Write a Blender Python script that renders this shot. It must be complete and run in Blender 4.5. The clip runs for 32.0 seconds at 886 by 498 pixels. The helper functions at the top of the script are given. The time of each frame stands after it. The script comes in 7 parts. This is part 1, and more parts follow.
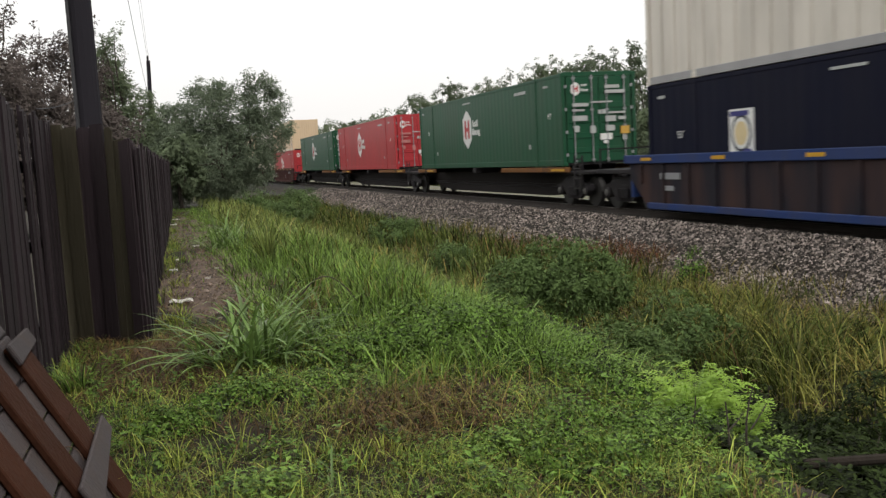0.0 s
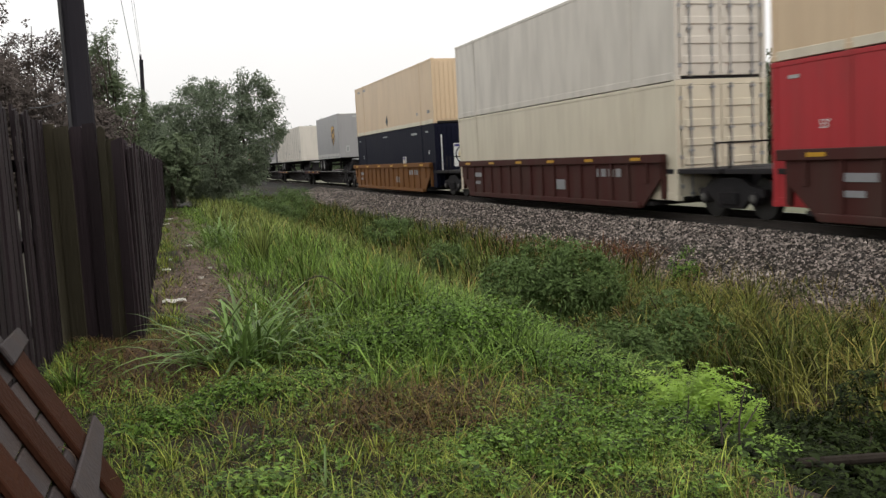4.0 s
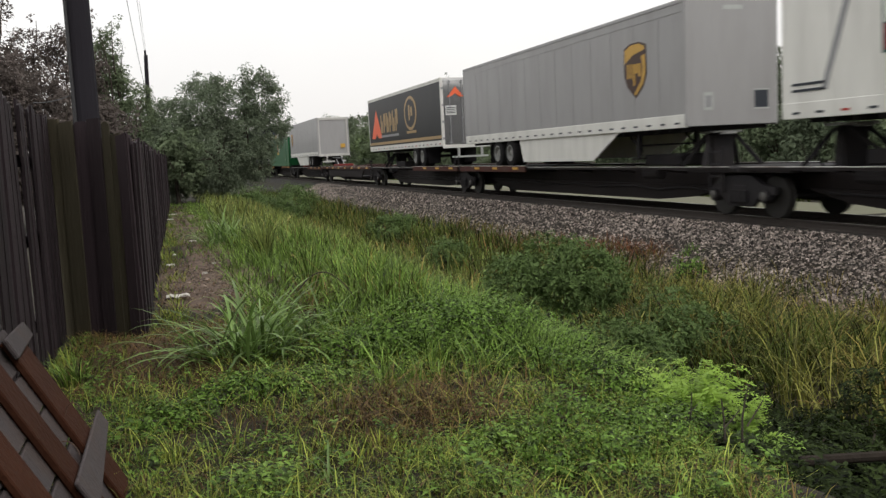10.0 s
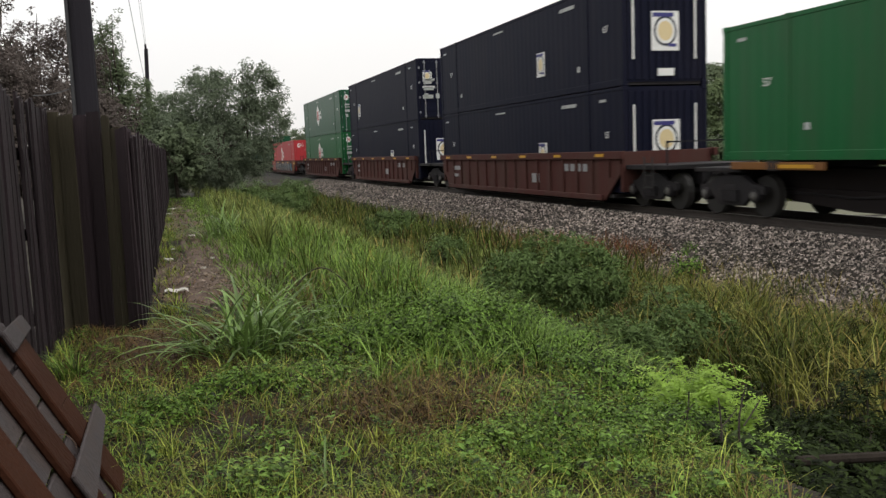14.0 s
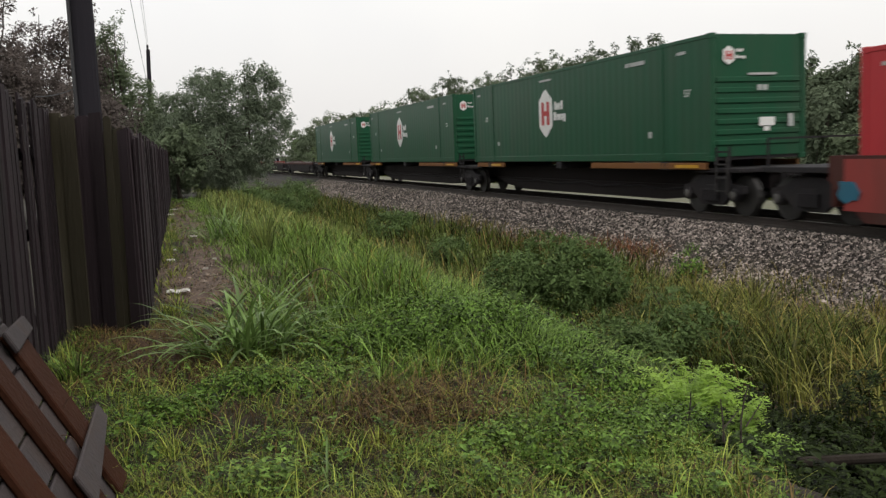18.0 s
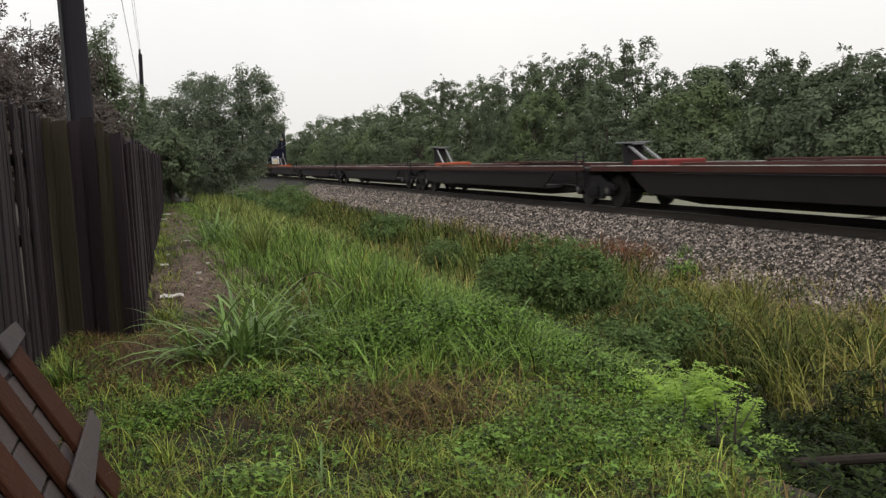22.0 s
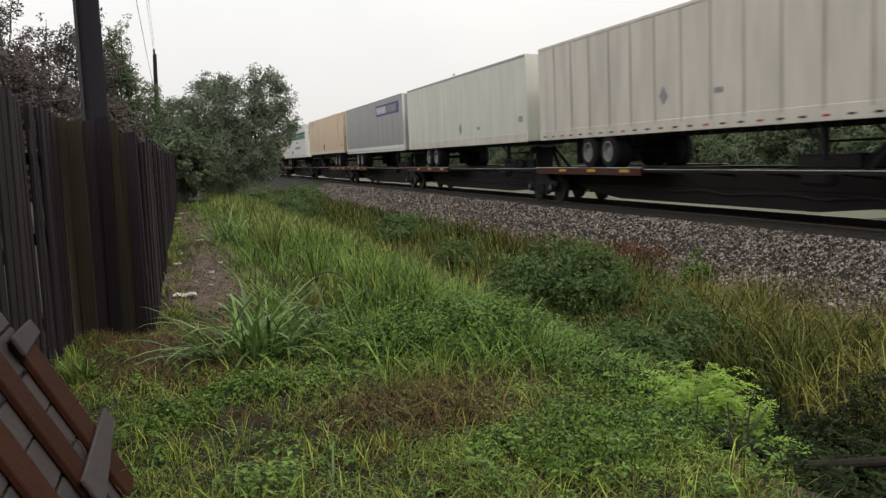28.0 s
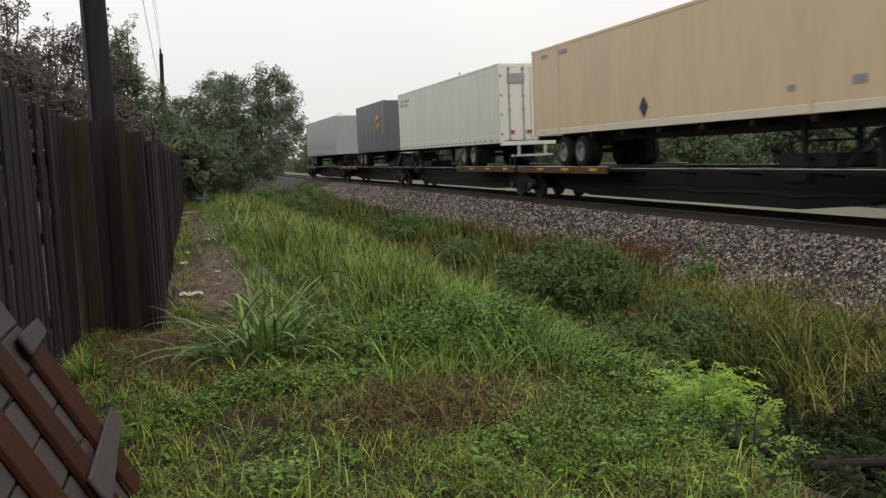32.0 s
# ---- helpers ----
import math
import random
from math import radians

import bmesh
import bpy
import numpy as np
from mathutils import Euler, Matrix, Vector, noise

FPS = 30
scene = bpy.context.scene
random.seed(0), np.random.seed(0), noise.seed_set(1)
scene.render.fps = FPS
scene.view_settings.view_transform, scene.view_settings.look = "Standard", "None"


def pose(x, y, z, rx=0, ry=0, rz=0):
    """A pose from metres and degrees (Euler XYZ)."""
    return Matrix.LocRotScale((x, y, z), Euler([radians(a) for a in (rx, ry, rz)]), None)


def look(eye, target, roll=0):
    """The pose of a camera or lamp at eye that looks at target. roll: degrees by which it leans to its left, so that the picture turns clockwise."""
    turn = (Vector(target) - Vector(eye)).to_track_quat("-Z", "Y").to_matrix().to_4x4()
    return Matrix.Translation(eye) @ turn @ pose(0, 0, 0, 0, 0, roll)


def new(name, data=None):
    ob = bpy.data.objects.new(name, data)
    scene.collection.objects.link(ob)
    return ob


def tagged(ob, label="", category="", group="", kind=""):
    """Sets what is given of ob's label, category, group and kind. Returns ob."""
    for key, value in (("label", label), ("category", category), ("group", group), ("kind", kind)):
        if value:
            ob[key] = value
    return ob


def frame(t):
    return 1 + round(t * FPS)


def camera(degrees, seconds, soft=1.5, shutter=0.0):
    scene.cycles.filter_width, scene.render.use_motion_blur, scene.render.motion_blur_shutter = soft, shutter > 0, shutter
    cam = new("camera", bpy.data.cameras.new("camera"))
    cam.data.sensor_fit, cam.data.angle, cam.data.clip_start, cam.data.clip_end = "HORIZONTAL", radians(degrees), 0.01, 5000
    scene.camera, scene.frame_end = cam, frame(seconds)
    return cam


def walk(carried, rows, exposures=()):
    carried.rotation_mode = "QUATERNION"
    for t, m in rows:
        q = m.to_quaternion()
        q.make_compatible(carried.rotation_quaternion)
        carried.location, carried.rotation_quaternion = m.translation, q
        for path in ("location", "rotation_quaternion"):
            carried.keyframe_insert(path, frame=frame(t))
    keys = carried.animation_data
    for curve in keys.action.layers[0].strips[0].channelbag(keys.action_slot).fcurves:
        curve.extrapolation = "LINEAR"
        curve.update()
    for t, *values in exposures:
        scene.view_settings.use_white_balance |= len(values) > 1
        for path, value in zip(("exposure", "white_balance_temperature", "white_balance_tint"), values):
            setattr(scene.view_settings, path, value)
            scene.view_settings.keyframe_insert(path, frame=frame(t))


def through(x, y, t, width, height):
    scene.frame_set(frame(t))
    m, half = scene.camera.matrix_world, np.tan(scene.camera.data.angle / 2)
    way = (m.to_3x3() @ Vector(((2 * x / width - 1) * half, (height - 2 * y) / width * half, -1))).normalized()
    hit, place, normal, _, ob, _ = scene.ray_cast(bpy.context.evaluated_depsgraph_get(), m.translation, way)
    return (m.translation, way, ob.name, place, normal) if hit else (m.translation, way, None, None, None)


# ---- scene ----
# Camera: hand-held at eye height on the grass bank, it only turns a little.
EYE = (0.0, 0.0, 1.5)
AIM = [
    (0, 84.071, 3.100, -17.424), (0.5, 84.204, 3.058, -17.326), (1, 84.341, 2.991, -17.384),
    (1.5, 84.347, 3.101, -17.629), (2, 84.346, 3.130, -17.873), (2.5, 84.236, 3.124, -17.874),
    (3, 84.095, 3.014, -17.869), (3.5, 84.013, 3.113, -17.867), (5.5, 84.181, 2.626, -17.666),
    (6, 84.201, 2.714, -17.653), (6.5, 84.079, 2.818, -17.493), (7, 83.990, 2.849, -17.207),
    (7.5, 84.034, 2.723, -17.043), (8, 83.901, 2.552, -17.205), (8.5, 83.896, 2.617, -17.324),
    (9, 83.939, 2.734, -17.397), (9.5, 83.933, 2.826, -17.407), (10, 83.807, 2.834, -17.574),
    (10.5, 83.708, 2.864, -17.733), (11, 83.743, 2.769, -17.788), (11.5, 83.794, 2.657, -17.822),
    (12, 83.902, 2.656, -17.859), (12.5, 83.861, 2.639, -17.795), (13, 83.768, 2.461, -17.753),
    (13.5, 83.670, 2.312, -17.675), (14, 83.602, 2.285, -17.592), (14.5, 83.592, 2.322, -17.379),
    (16.5, 83.807, 2.200, -17.559), (17, 83.716, 2.202, -17.579), (17.5, 83.716, 2.277, -17.512),
    (18, 83.657, 2.291, -17.479), (18.5, 83.561, 2.336, -17.511), (19, 83.600, 2.375, -17.462),
    (19.5, 83.688, 2.366, -17.465), (20, 83.734, 2.474, -17.663), (20.5, 83.785, 2.592, -17.832),
    (21, 83.805, 2.698, -17.858), (21.5, 83.872, 2.664, -17.909), (22, 83.850, 2.559, -17.916),
    (22.5, 83.902, 2.484, -17.951), (23, 84.023, 2.515, -17.979), (23.5, 84.045, 2.747, -17.946),
    (24, 84.131, 2.939, -17.833), (24.5, 84.127, 2.829, -17.839), (25, 83.988, 2.737, -17.785),
    (25.5, 83.940, 2.760, -17.668), (27.5, 83.729, 2.447, -17.241), (28, 83.889, 2.421, -17.101),
    (28.5, 84.131, 2.477, -16.981), (29, 84.161, 2.404, -16.815), (29.5, 84.068, 2.429, -16.810),
    (30, 83.964, 2.470, -16.815), (30.5, 83.874, 2.543, -16.807), (31, 83.842, 2.428, -16.759),
    (31.5, 83.852, 2.404, -16.754), (32, 83.849, 2.475, -16.720),
]
cam = camera(53.5, 32.0, soft=1.4, shutter=0.2)
walk(cam, [(t, pose(*EYE, rx, ry, rz)) for t, rx, ry, rz in AIM],
     exposures=((0, .13), (2, .1), (6, .06), (9, .05), (12, .08), (14.5, .06), (17, .12), (17.2, -.2), (17.5, -.12), (18, -.06), (19, .05), (21, .05), (22, -.02), (25, -.04), (28, -.06), (32, -.08)))

# ---- light: a bright, even overcast ----
SUN_TURN, SUN_UP = radians(150), radians(48)
world = bpy.data.worlds.new("overcast_sky")
scene.world = world
world.use_nodes = True
wn, wl = world.node_tree.nodes, world.node_tree.links
wn.clear()
w_out, w_bg = wn.new("ShaderNodeOutputWorld"), wn.new("ShaderNodeBackground")
w_sky = wn.new("ShaderNodeTexSky")
w_sky.sky_type, w_sky.sun_disc, w_sky.sun_elevation, w_sky.sun_rotation = "NISHITA", False, SUN_UP, SUN_TURN
w_sky.dust_density, w_sky.air_density = 6.0, 1.0
w_gain = wn.new("ShaderNodeVectorMath")
w_gain.operation = "SCALE"
w_gain.inputs["Scale"].default_value = 0.9
w_cloud = wn.new("ShaderNodeTexNoise")
w_cloud.inputs["Scale"].default_value, w_cloud.inputs["Detail"].default_value = 2.2, 5.0
w_ramp = wn.new("ShaderNodeValToRGB")
w_ramp.color_ramp.elements[0].position, w_ramp.color_ramp.elements[0].color = 0.3, (0.94, 0.94, 0.95, 1)
w_ramp.color_ramp.elements[1].position, w_ramp.color_ramp.elements[1].color = 0.7, (1.05, 1.04, 1.02, 1)
w_tc, w_sep = wn.new("ShaderNodeTexCoord"), wn.new("ShaderNodeSeparateXYZ")
w_up = wn.new("ShaderNodeValToRGB")
w_up.color_ramp.elements[0].position, w_up.color_ramp.elements[0].color = 0.0, (7.5, 7.3, 7.1, 1)
w_up.color_ramp.elements[1].position, w_up.color_ramp.elements[1].color = 1.0, (12.2, 12.3, 12.2, 1)
w_mid = w_up.color_ramp.elements.new(0.22)
w_mid.color = (9.3, 9.25, 9.1, 1)
w_tint = wn.new("ShaderNodeMix")
w_tint.data_type, w_tint.blend_type = "RGBA", "MULTIPLY"
w_tint.inputs[0].default_value = 1.0
w_mix = wn.new("ShaderNodeMix")
w_mix.data_type = "RGBA"
w_mix.inputs[0].default_value = 0.92
wl.new(w_sky.outputs[0], w_gain.inputs[0])
wl.new(w_gain.outputs[0], w_mix.inputs[6])
wl.new(w_tc.outputs["Generated"], w_cloud.inputs["Vector"])
wl.new(w_tc.outputs["Generated"], w_sep.inputs[0])
wl.new(w_sep.outputs["Z"], w_up.inputs[0])
wl.new(w_cloud.outputs[0], w_ramp.inputs[0])
wl.new(w_up.outputs[0], w_tint.inputs[6])
wl.new(w_ramp.outputs[0], w_tint.inputs[7])
wl.new(w_tint.outputs[2], w_mix.inputs[7])
wl.new(w_mix.outputs[2], w_bg.inputs[0])
w_bg.inputs[1].default_value = 0.125
wl.new(w_bg.outputs[0], w_out.inputs[0])

sun = new("sun", bpy.data.lights.new("sun", "SUN"))
sun.data.energy, sun.data.angle, sun.data.color = 1.0, radians(14), (1.0, 0.97, 0.92)
sun.matrix_world = look((0, 0, 60), (60 * math.cos(SUN_UP) / math.sin(SUN_UP) * -math.sin(SUN_TURN),
                                      60 * math.cos(SUN_UP) / math.sin(SUN_UP) * -math.cos(SUN_TURN), 0))

# ---- materials ----
MATS = {}


def mat(name, color, rough=0.6, metal=0.0, vary=0.12, scale=3.0, grime=None, grime_amount=0.0, grime_scale=0.6,
        streak=1.0, bump=0.0, bump_scale=60.0, spec=0.4, per_object=0.0, per_island=0.0, coat=0.0, through=0.0, fine=0.0):
    """A painted, wooden or stony surface: colour with two scales of variation, grime in streaks, and fine relief."""
    if name in MATS:
        return MATS[name]
    m = bpy.data.materials.new(name)
    m.use_nodes = True
    n, l = m.node_tree.nodes, m.node_tree.links
    b = n["Principled BSDF"]
    b.inputs["Roughness"].default_value, b.inputs["Metallic"].default_value = rough, metal
    b.inputs["Specular IOR Level"].default_value = spec
    b.inputs["Coat Weight"].default_value = coat
    tc = n.new("ShaderNodeTexCoord")
    mp = n.new("ShaderNodeMapping")
    mp.inputs["Scale"].default_value = (1, 1, 1 / streak)
    l.new(tc.outputs["Object"], mp.inputs[0])

    def noise_of(s, detail=4.0):
        t = n.new("ShaderNodeTexNoise")
        t.inputs["Scale"].default_value, t.inputs["Detail"].default_value = s, detail
        l.new(mp.outputs[0], t.inputs["Vector"])
        return t.outputs[0]

    def math_of(op, a, c):
        t = n.new("ShaderNodeMath")
        t.operation = op
        for i, v in enumerate((a, c)):
            if isinstance(v, (int, float)):
                t.inputs[i].default_value = v
            else:
                l.new(v, t.inputs[i])
        return t.outputs[0]

    value = math_of("ADD", 1.0 - vary, math_of("MULTIPLY", noise_of(scale), 2 * vary))
    if fine:
        value = math_of("MULTIPLY", value, math_of("ADD", 1.0 - fine, math_of("MULTIPLY", noise_of(scale * 14, 3.0), 2 * fine)))
    if per_object:
        oi = n.new("ShaderNodeObjectInfo")
        value = math_of("MULTIPLY", value, math_of("ADD", 1.0 - per_object, math_of("MULTIPLY", oi.outputs["Random"], 2 * per_object)))
    hue = None
    if per_island:
        gi = n.new("ShaderNodeNewGeometry")
        if per_island > 0.9:
            spread = math_of("ADD", 0.12, math_of("MULTIPLY", math_of("POWER", gi.outputs["Random Per Island"], 2.4), 2.8))
        else:
            spread = math_of("ADD", 1.0 - per_island, math_of("MULTIPLY", gi.outputs["Random Per Island"], 2 * per_island))
        value = math_of("MULTIPLY", value, spread)
    mix = n.new("ShaderNodeVectorMath")
    mix.operation = "SCALE"
    mix.inputs[0].default_value = color
    l.new(value, mix.inputs["Scale"])
    col = mix.outputs[0]
    if grime:
        g = n.new("ShaderNodeMix")
        g.data_type = "RGBA"
        r = n.new("ShaderNodeValToRGB")
        r.color_ramp.elements[0].position, r.color_ramp.elements[1].position = 0.42, 0.72
        l.new(noise_of(grime_scale, 6.0), r.inputs[0])
        l.new(math_of("MULTIPLY", r.outputs[0], grime_amount), g.inputs[0])
        l.new(col, g.inputs[6])
        g.inputs[7].default_value = (*grime, 1)
        col = g.outputs[2]
    l.new(col, b.inputs["Base Color"])
    if bump:
        bp = n.new("ShaderNodeBump")
        bp.inputs["Strength"].default_value, bp.inputs["Distance"].default_value = bump, 0.02
        l.new(noise_of(bump_scale), bp.inputs["Height"])
        l.new(bp.outputs[0], b.inputs["Normal"])
    if through:
        tr = n.new("ShaderNodeBsdfTranslucent")
        l.new(col, tr.inputs[0])
        ms = n.new("ShaderNodeMixShader")
        ms.inputs[0].default_value = through
        l.new(b.outputs[0], ms.inputs[1])
        l.new(tr.outputs[0], ms.inputs[2])
        l.new(ms.outputs[0], n["Material Output"].inputs["Surface"])
    MATS[name] = m
    return m


GRIME = (0.06, 0.05, 0.04)
RUST = (0.13, 0.06, 0.035)


def paint(name, color, grime=0.35, rough=0.42, rust=False, **k):
    k.setdefault("spec", 0.16)
    return mat(name, color, rough=rough, vary=0.07, scale=0.7, grime=RUST if rust else GRIME, grime_amount=grime,
               grime_scale=1.6, streak=5.0, bump=0.05, bump_scale=2.0, fine=0.04, **k)


GREEN = paint("green_paint", (0.012, 0.07, 0.034), 0.25)
GREEN_B = paint("yard_green_paint", (0.01, 0.095, 0.03), 0.25)
RED = paint("red_paint", (0.39, 0.038, 0.044), 0.25)
NAVY = paint("navy_paint", (0.006, 0.007, 0.018), 0.08, rough=0.6, spec=0.08)
WHITE = paint("white_paint", (0.68, 0.67, 0.635), 0.18)
OFFWHITE = paint("weathered_white_paint", (0.62, 0.575, 0.51), 0.22)
TAN = paint("tan_paint", (0.63, 0.48, 0.325), 0.12, rust=True)
CREAM = paint("cream_paint", (0.64, 0.58, 0.46), 0.15, rust=True)
GREY = paint("grey_aluminium_skin", (0.315, 0.31, 0.312), 0.14, rough=0.38)
RAILGREY = paint("dull_white_rail_paint", (0.5, 0.49, 0.47), 0.3)
DARKGREY = paint("dark_grey_skin", (0.12, 0.125, 0.13), 0.2)
PALEGREEN = paint("pale_green_white_skin", (0.63, 0.635, 0.56), 0.12)
BLACKSKIN = paint("black_skin", (0.012, 0.013, 0.016), 0.1)
RAILTOP = mat("worn_rail_steel", (0.3, 0.28, 0.26), rough=0.35, metal=0.9, vary=0.1)
RAILRUST = mat("rusty_rail", (0.038, 0.03, 0.026), rough=0.85, vary=0.25, scale=4)
SILLBROWN = paint("boxcar_brown_paint", (0.062, 0.02, 0.017), 0.42, rough=0.7)
SILLTAN = paint("faded_yellow_brown_paint", (0.17, 0.075, 0.024), 0.55, rough=0.7, rust=True)
WELLTAN = paint("dull_yellow_brown_paint", (0.085, 0.046, 0.022), 0.55, rough=0.7, rust=True)
SILLBLUE = paint("blue_sill_paint", (0.02, 0.04, 0.13), 0.35, rough=0.6)
ORANGE = paint("orange_paint", (0.36, 0.07, 0.022), 0.5, rough=0.6)
HITCHRED = paint("dull_red_hitch_paint", (0.17, 0.022, 0.02), 0.5, rough=0.7)
SPINEBROWN = mat("dull_brown_sill_steel", (0.014, 0.0105, 0.0108), rough=0.75, spec=0.2, vary=0.3, scale=1.2, grime=(0.014, 0.0105, 0.0105), grime_amount=0.6, grime_scale=1.0)
# Near-white strip on worn deck edges; the sky's highlight is painted in.
DECKEDGE = mat("sky_glint_steel_edge", (0.7, 0.68, 0.65), rough=0.25, vary=0.3, scale=1.5, grime=RUST, grime_amount=0.7, grime_scale=1.2)
UNDER = mat("black_underframe", (0.019, 0.0172, 0.019), rough=0.8, spec=0.22, vary=0.3, scale=2.0, grime=(0.03, 0.024, 0.022), grime_amount=0.4, grime_scale=1.5)
RUBBER = mat("tyre_rubber", (0.016, 0.015, 0.016), rough=0.9, spec=0.12, vary=0.2)
RIM = mat("white_wheel_rim", (0.22, 0.22, 0.215), rough=0.45, vary=0.2, scale=6, grime=GRIME, grime_amount=0.4, grime_scale=5)
# Bearing caps paler than the truck, to paint the highlights at the axle ends.
CAPSTEEL = mat("highlight_bearing_cap", (0.09, 0.085, 0.08), rough=0.5, metal=0.3, vary=0.2)
WHEELSTEEL = mat("railway_wheel_steel", (0.024, 0.022, 0.021), rough=0.7, metal=0.0, vary=0.25, scale=5)
YELLOW = mat("yellow_reflector", (0.5, 0.27, 0.02), rough=0.4, vary=0.1)
AMBERMARK = mat("red_marker", (0.35, 0.03, 0.02), rough=0.4, vary=0.1)
LOGOWHITE = mat("white_decal", (0.7, 0.7, 0.68), rough=0.5, vary=0.08, scale=4, grime=GRIME, grime_amount=0.15, grime_scale=4)
LOGORED = mat("red_decal", (0.4, 0.03, 0.03), rough=0.5, vary=0.08)
LOGOTEAL = mat("dark_teal_decal", (0.01, 0.075, 0.06), rough=0.5, vary=0.1)
LOGOMAROON = mat("maroon_decal", (0.22, 0.02, 0.03), rough=0.5, vary=0.1)
LOGOGREEN = mat("green_decal", (0.015, 0.16, 0.08), rough=0.5, vary=0.08)
LOGODARK = mat("dark_decal", (0.02, 0.025, 0.035), rough=0.5, vary=0.1)
LOGOBLUE = mat("blue_decal", (0.03, 0.03, 0.16), rough=0.5, vary=0.1)
LOGOBROWN = mat("brown_decal", (0.045, 0.02, 0.012), rough=0.5, vary=0.1)
LOGOGOLD = mat("gold_decal", (0.5, 0.29, 0.05), rough=0.5, vary=0.1)
LOGOORANGE = mat("orange_decal", (0.75, 0.13, 0.05), rough=0.5, vary=0.1)
LOGOTAN = mat("tan_decal", (0.36, 0.24, 0.11), rough=0.5, vary=0.1)
POLISHED = mat("polished_steel_doors", (0.55, 0.55, 0.55), rough=0.16, metal=1.0, vary=0.15, scale=1.5, bump=0.12, bump_scale=1.5)
DOORMARK = mat("worn_pink_marking", (0.42, 0.16, 0.15), rough=0.6, vary=0.3, scale=6)
MARKGREY = mat("faded_white_marking", (0.38, 0.39, 0.38), rough=0.6, vary=0.2, scale=8)
LOGOGREY = mat("grey_decal", (0.25, 0.25, 0.26), rough=0.5, vary=0.1)
GRAF_A = mat("graffiti_black", (0.02, 0.02, 0.02), rough=0.6, vary=0.1)
GRAF_B = mat("graffiti_silver", (0.14, 0.13, 0.135), rough=0.5, vary=0.1)
GRAF_D = mat("graffiti_pale", (0.36, 0.34, 0.33), rough=0.5, vary=0.25, scale=5)
FADEDPINK = paint("faded_pink_red_paint", (0.26, 0.05, 0.045), 0.45)
GRAF_C = mat("graffiti_teal", (0.02, 0.11, 0.17), rough=0.5, vary=0.1)

# ---- mesh helpers ----
MESHES = {}


def box(bm, x0, x1, y0, y1, z0, z1, bev=0.0):
    vs = [bm.verts.new(c) for c in ((x0, y0, z0), (x1, y0, z0), (x1, y1, z0), (x0, y1, z0),
                                    (x0, y0, z1), (x1, y0, z1), (x1, y1, z1), (x0, y1, z1))]
    fs = [bm.faces.new([vs[i] for i in f]) for f in ((3, 2, 1, 0), (4, 5, 6, 7), (0, 1, 5, 4), (1, 2, 6, 5), (2, 3, 7, 6), (3, 0, 4, 7))]
    if bev:
        es = {e for f in fs for e in f.edges}
        bmesh.ops.bevel(bm, geom=list(es), offset=bev, segments=1, affect="EDGES", clamp_overlap=True)
    return vs


def beam(bm, a, b, w, h):
    """A square bar from a to b."""
    a, b = Vector(a), Vector(b)
    d = (b - a).normalized()
    side = d.cross(Vector((0, 0, 1)))
    side = (side if side.length > 0.01 else Vector((1, 0, 0))).normalized()
    up = side.cross(d)
    ring = [[bm.verts.new(p + side * sx * w / 2 + up * sz * h / 2) for sx, sz in ((-1, -1), (1, -1), (1, 1), (-1, 1))] for p in (a, b)]
    for i in range(4):
        bm.faces.new((ring[0][i], ring[0][(i + 1) % 4], ring[1][(i + 1) % 4], ring[1][i]))
    bm.faces.new(ring[0][::-1])
    bm.faces.new(ring[1])


def lathe(bm, profile, axis="X", at=(0, 0, 0), n=16):
    """A turned solid: profile of (along, radius)."""
    rings = []
    for a, r in profile:
        ring = []
        for i in range(n):
            c, s = math.cos(2 * math.pi * i / n) * r, math.sin(2 * math.pi * i / n) * r
            p = (a, c, s) if axis == "X" else (c, a, s) if axis == "Y" else (c, s, a)
            ring.append(bm.verts.new(Vector(at) + Vector(p)))
        rings.append(ring)
    for r0, r1 in zip(rings, rings[1:]):
        for i in range(n):
            bm.faces.new((r0[i], r0[(i + 1) % n], r1[(i + 1) % n], r1[i]))
    bm.faces.new(rings[0][::-1])
    bm.faces.new(rings[-1])


def tube(bm, points, r0, r1, n=6):
    """One bent round rod through the points."""
    prev = None
    for i, p in enumerate(points):
        p, k = Vector(p), i / (len(points) - 1)
        d = (Vector(points[min(i + 1, len(points) - 1)]) - Vector(points[max(i - 1, 0)])).normalized()
        s = d.cross(Vector((.31, .77, .55))).normalized()
        u = d.cross(s)
        ring = [bm.verts.new(p + (s * math.cos(6.2832 * j / n) + u * math.sin(6.2832 * j / n)) * (r0 + (r1 - r0) * k)) for j in range(n)]
        if prev:
            for j in range(n):
                bm.faces.new((prev[j], prev[(j + 1) % n], ring[(j + 1) % n], ring[j]))
        else:
            bm.faces.new(ring[::-1])
        prev = ring
    bm.faces.new(prev)


def part(name, bm, material, parent=None, label="", share=None):
    """Links a bmesh as one mesh object under a thing or a part."""
    if share and share in MESHES:
        me = MESHES[share]
    else:
        bmesh.ops.recalc_face_normals(bm, faces=bm.faces[:])
        me = bpy.data.meshes.new(name)
        bm.to_mesh(me)
        me.materials.append(material)
        if share:
            MESHES[share] = me
    bm.free()
    ob = new(name, me)
    ob.parent = parent
    if label:
        tagged(ob, label)
    return ob


def again(name, share, parent, at=(0, 0, 0)):
    ob = new(name, MESHES[share])
    ob.parent = parent
    ob.location = at
    return ob


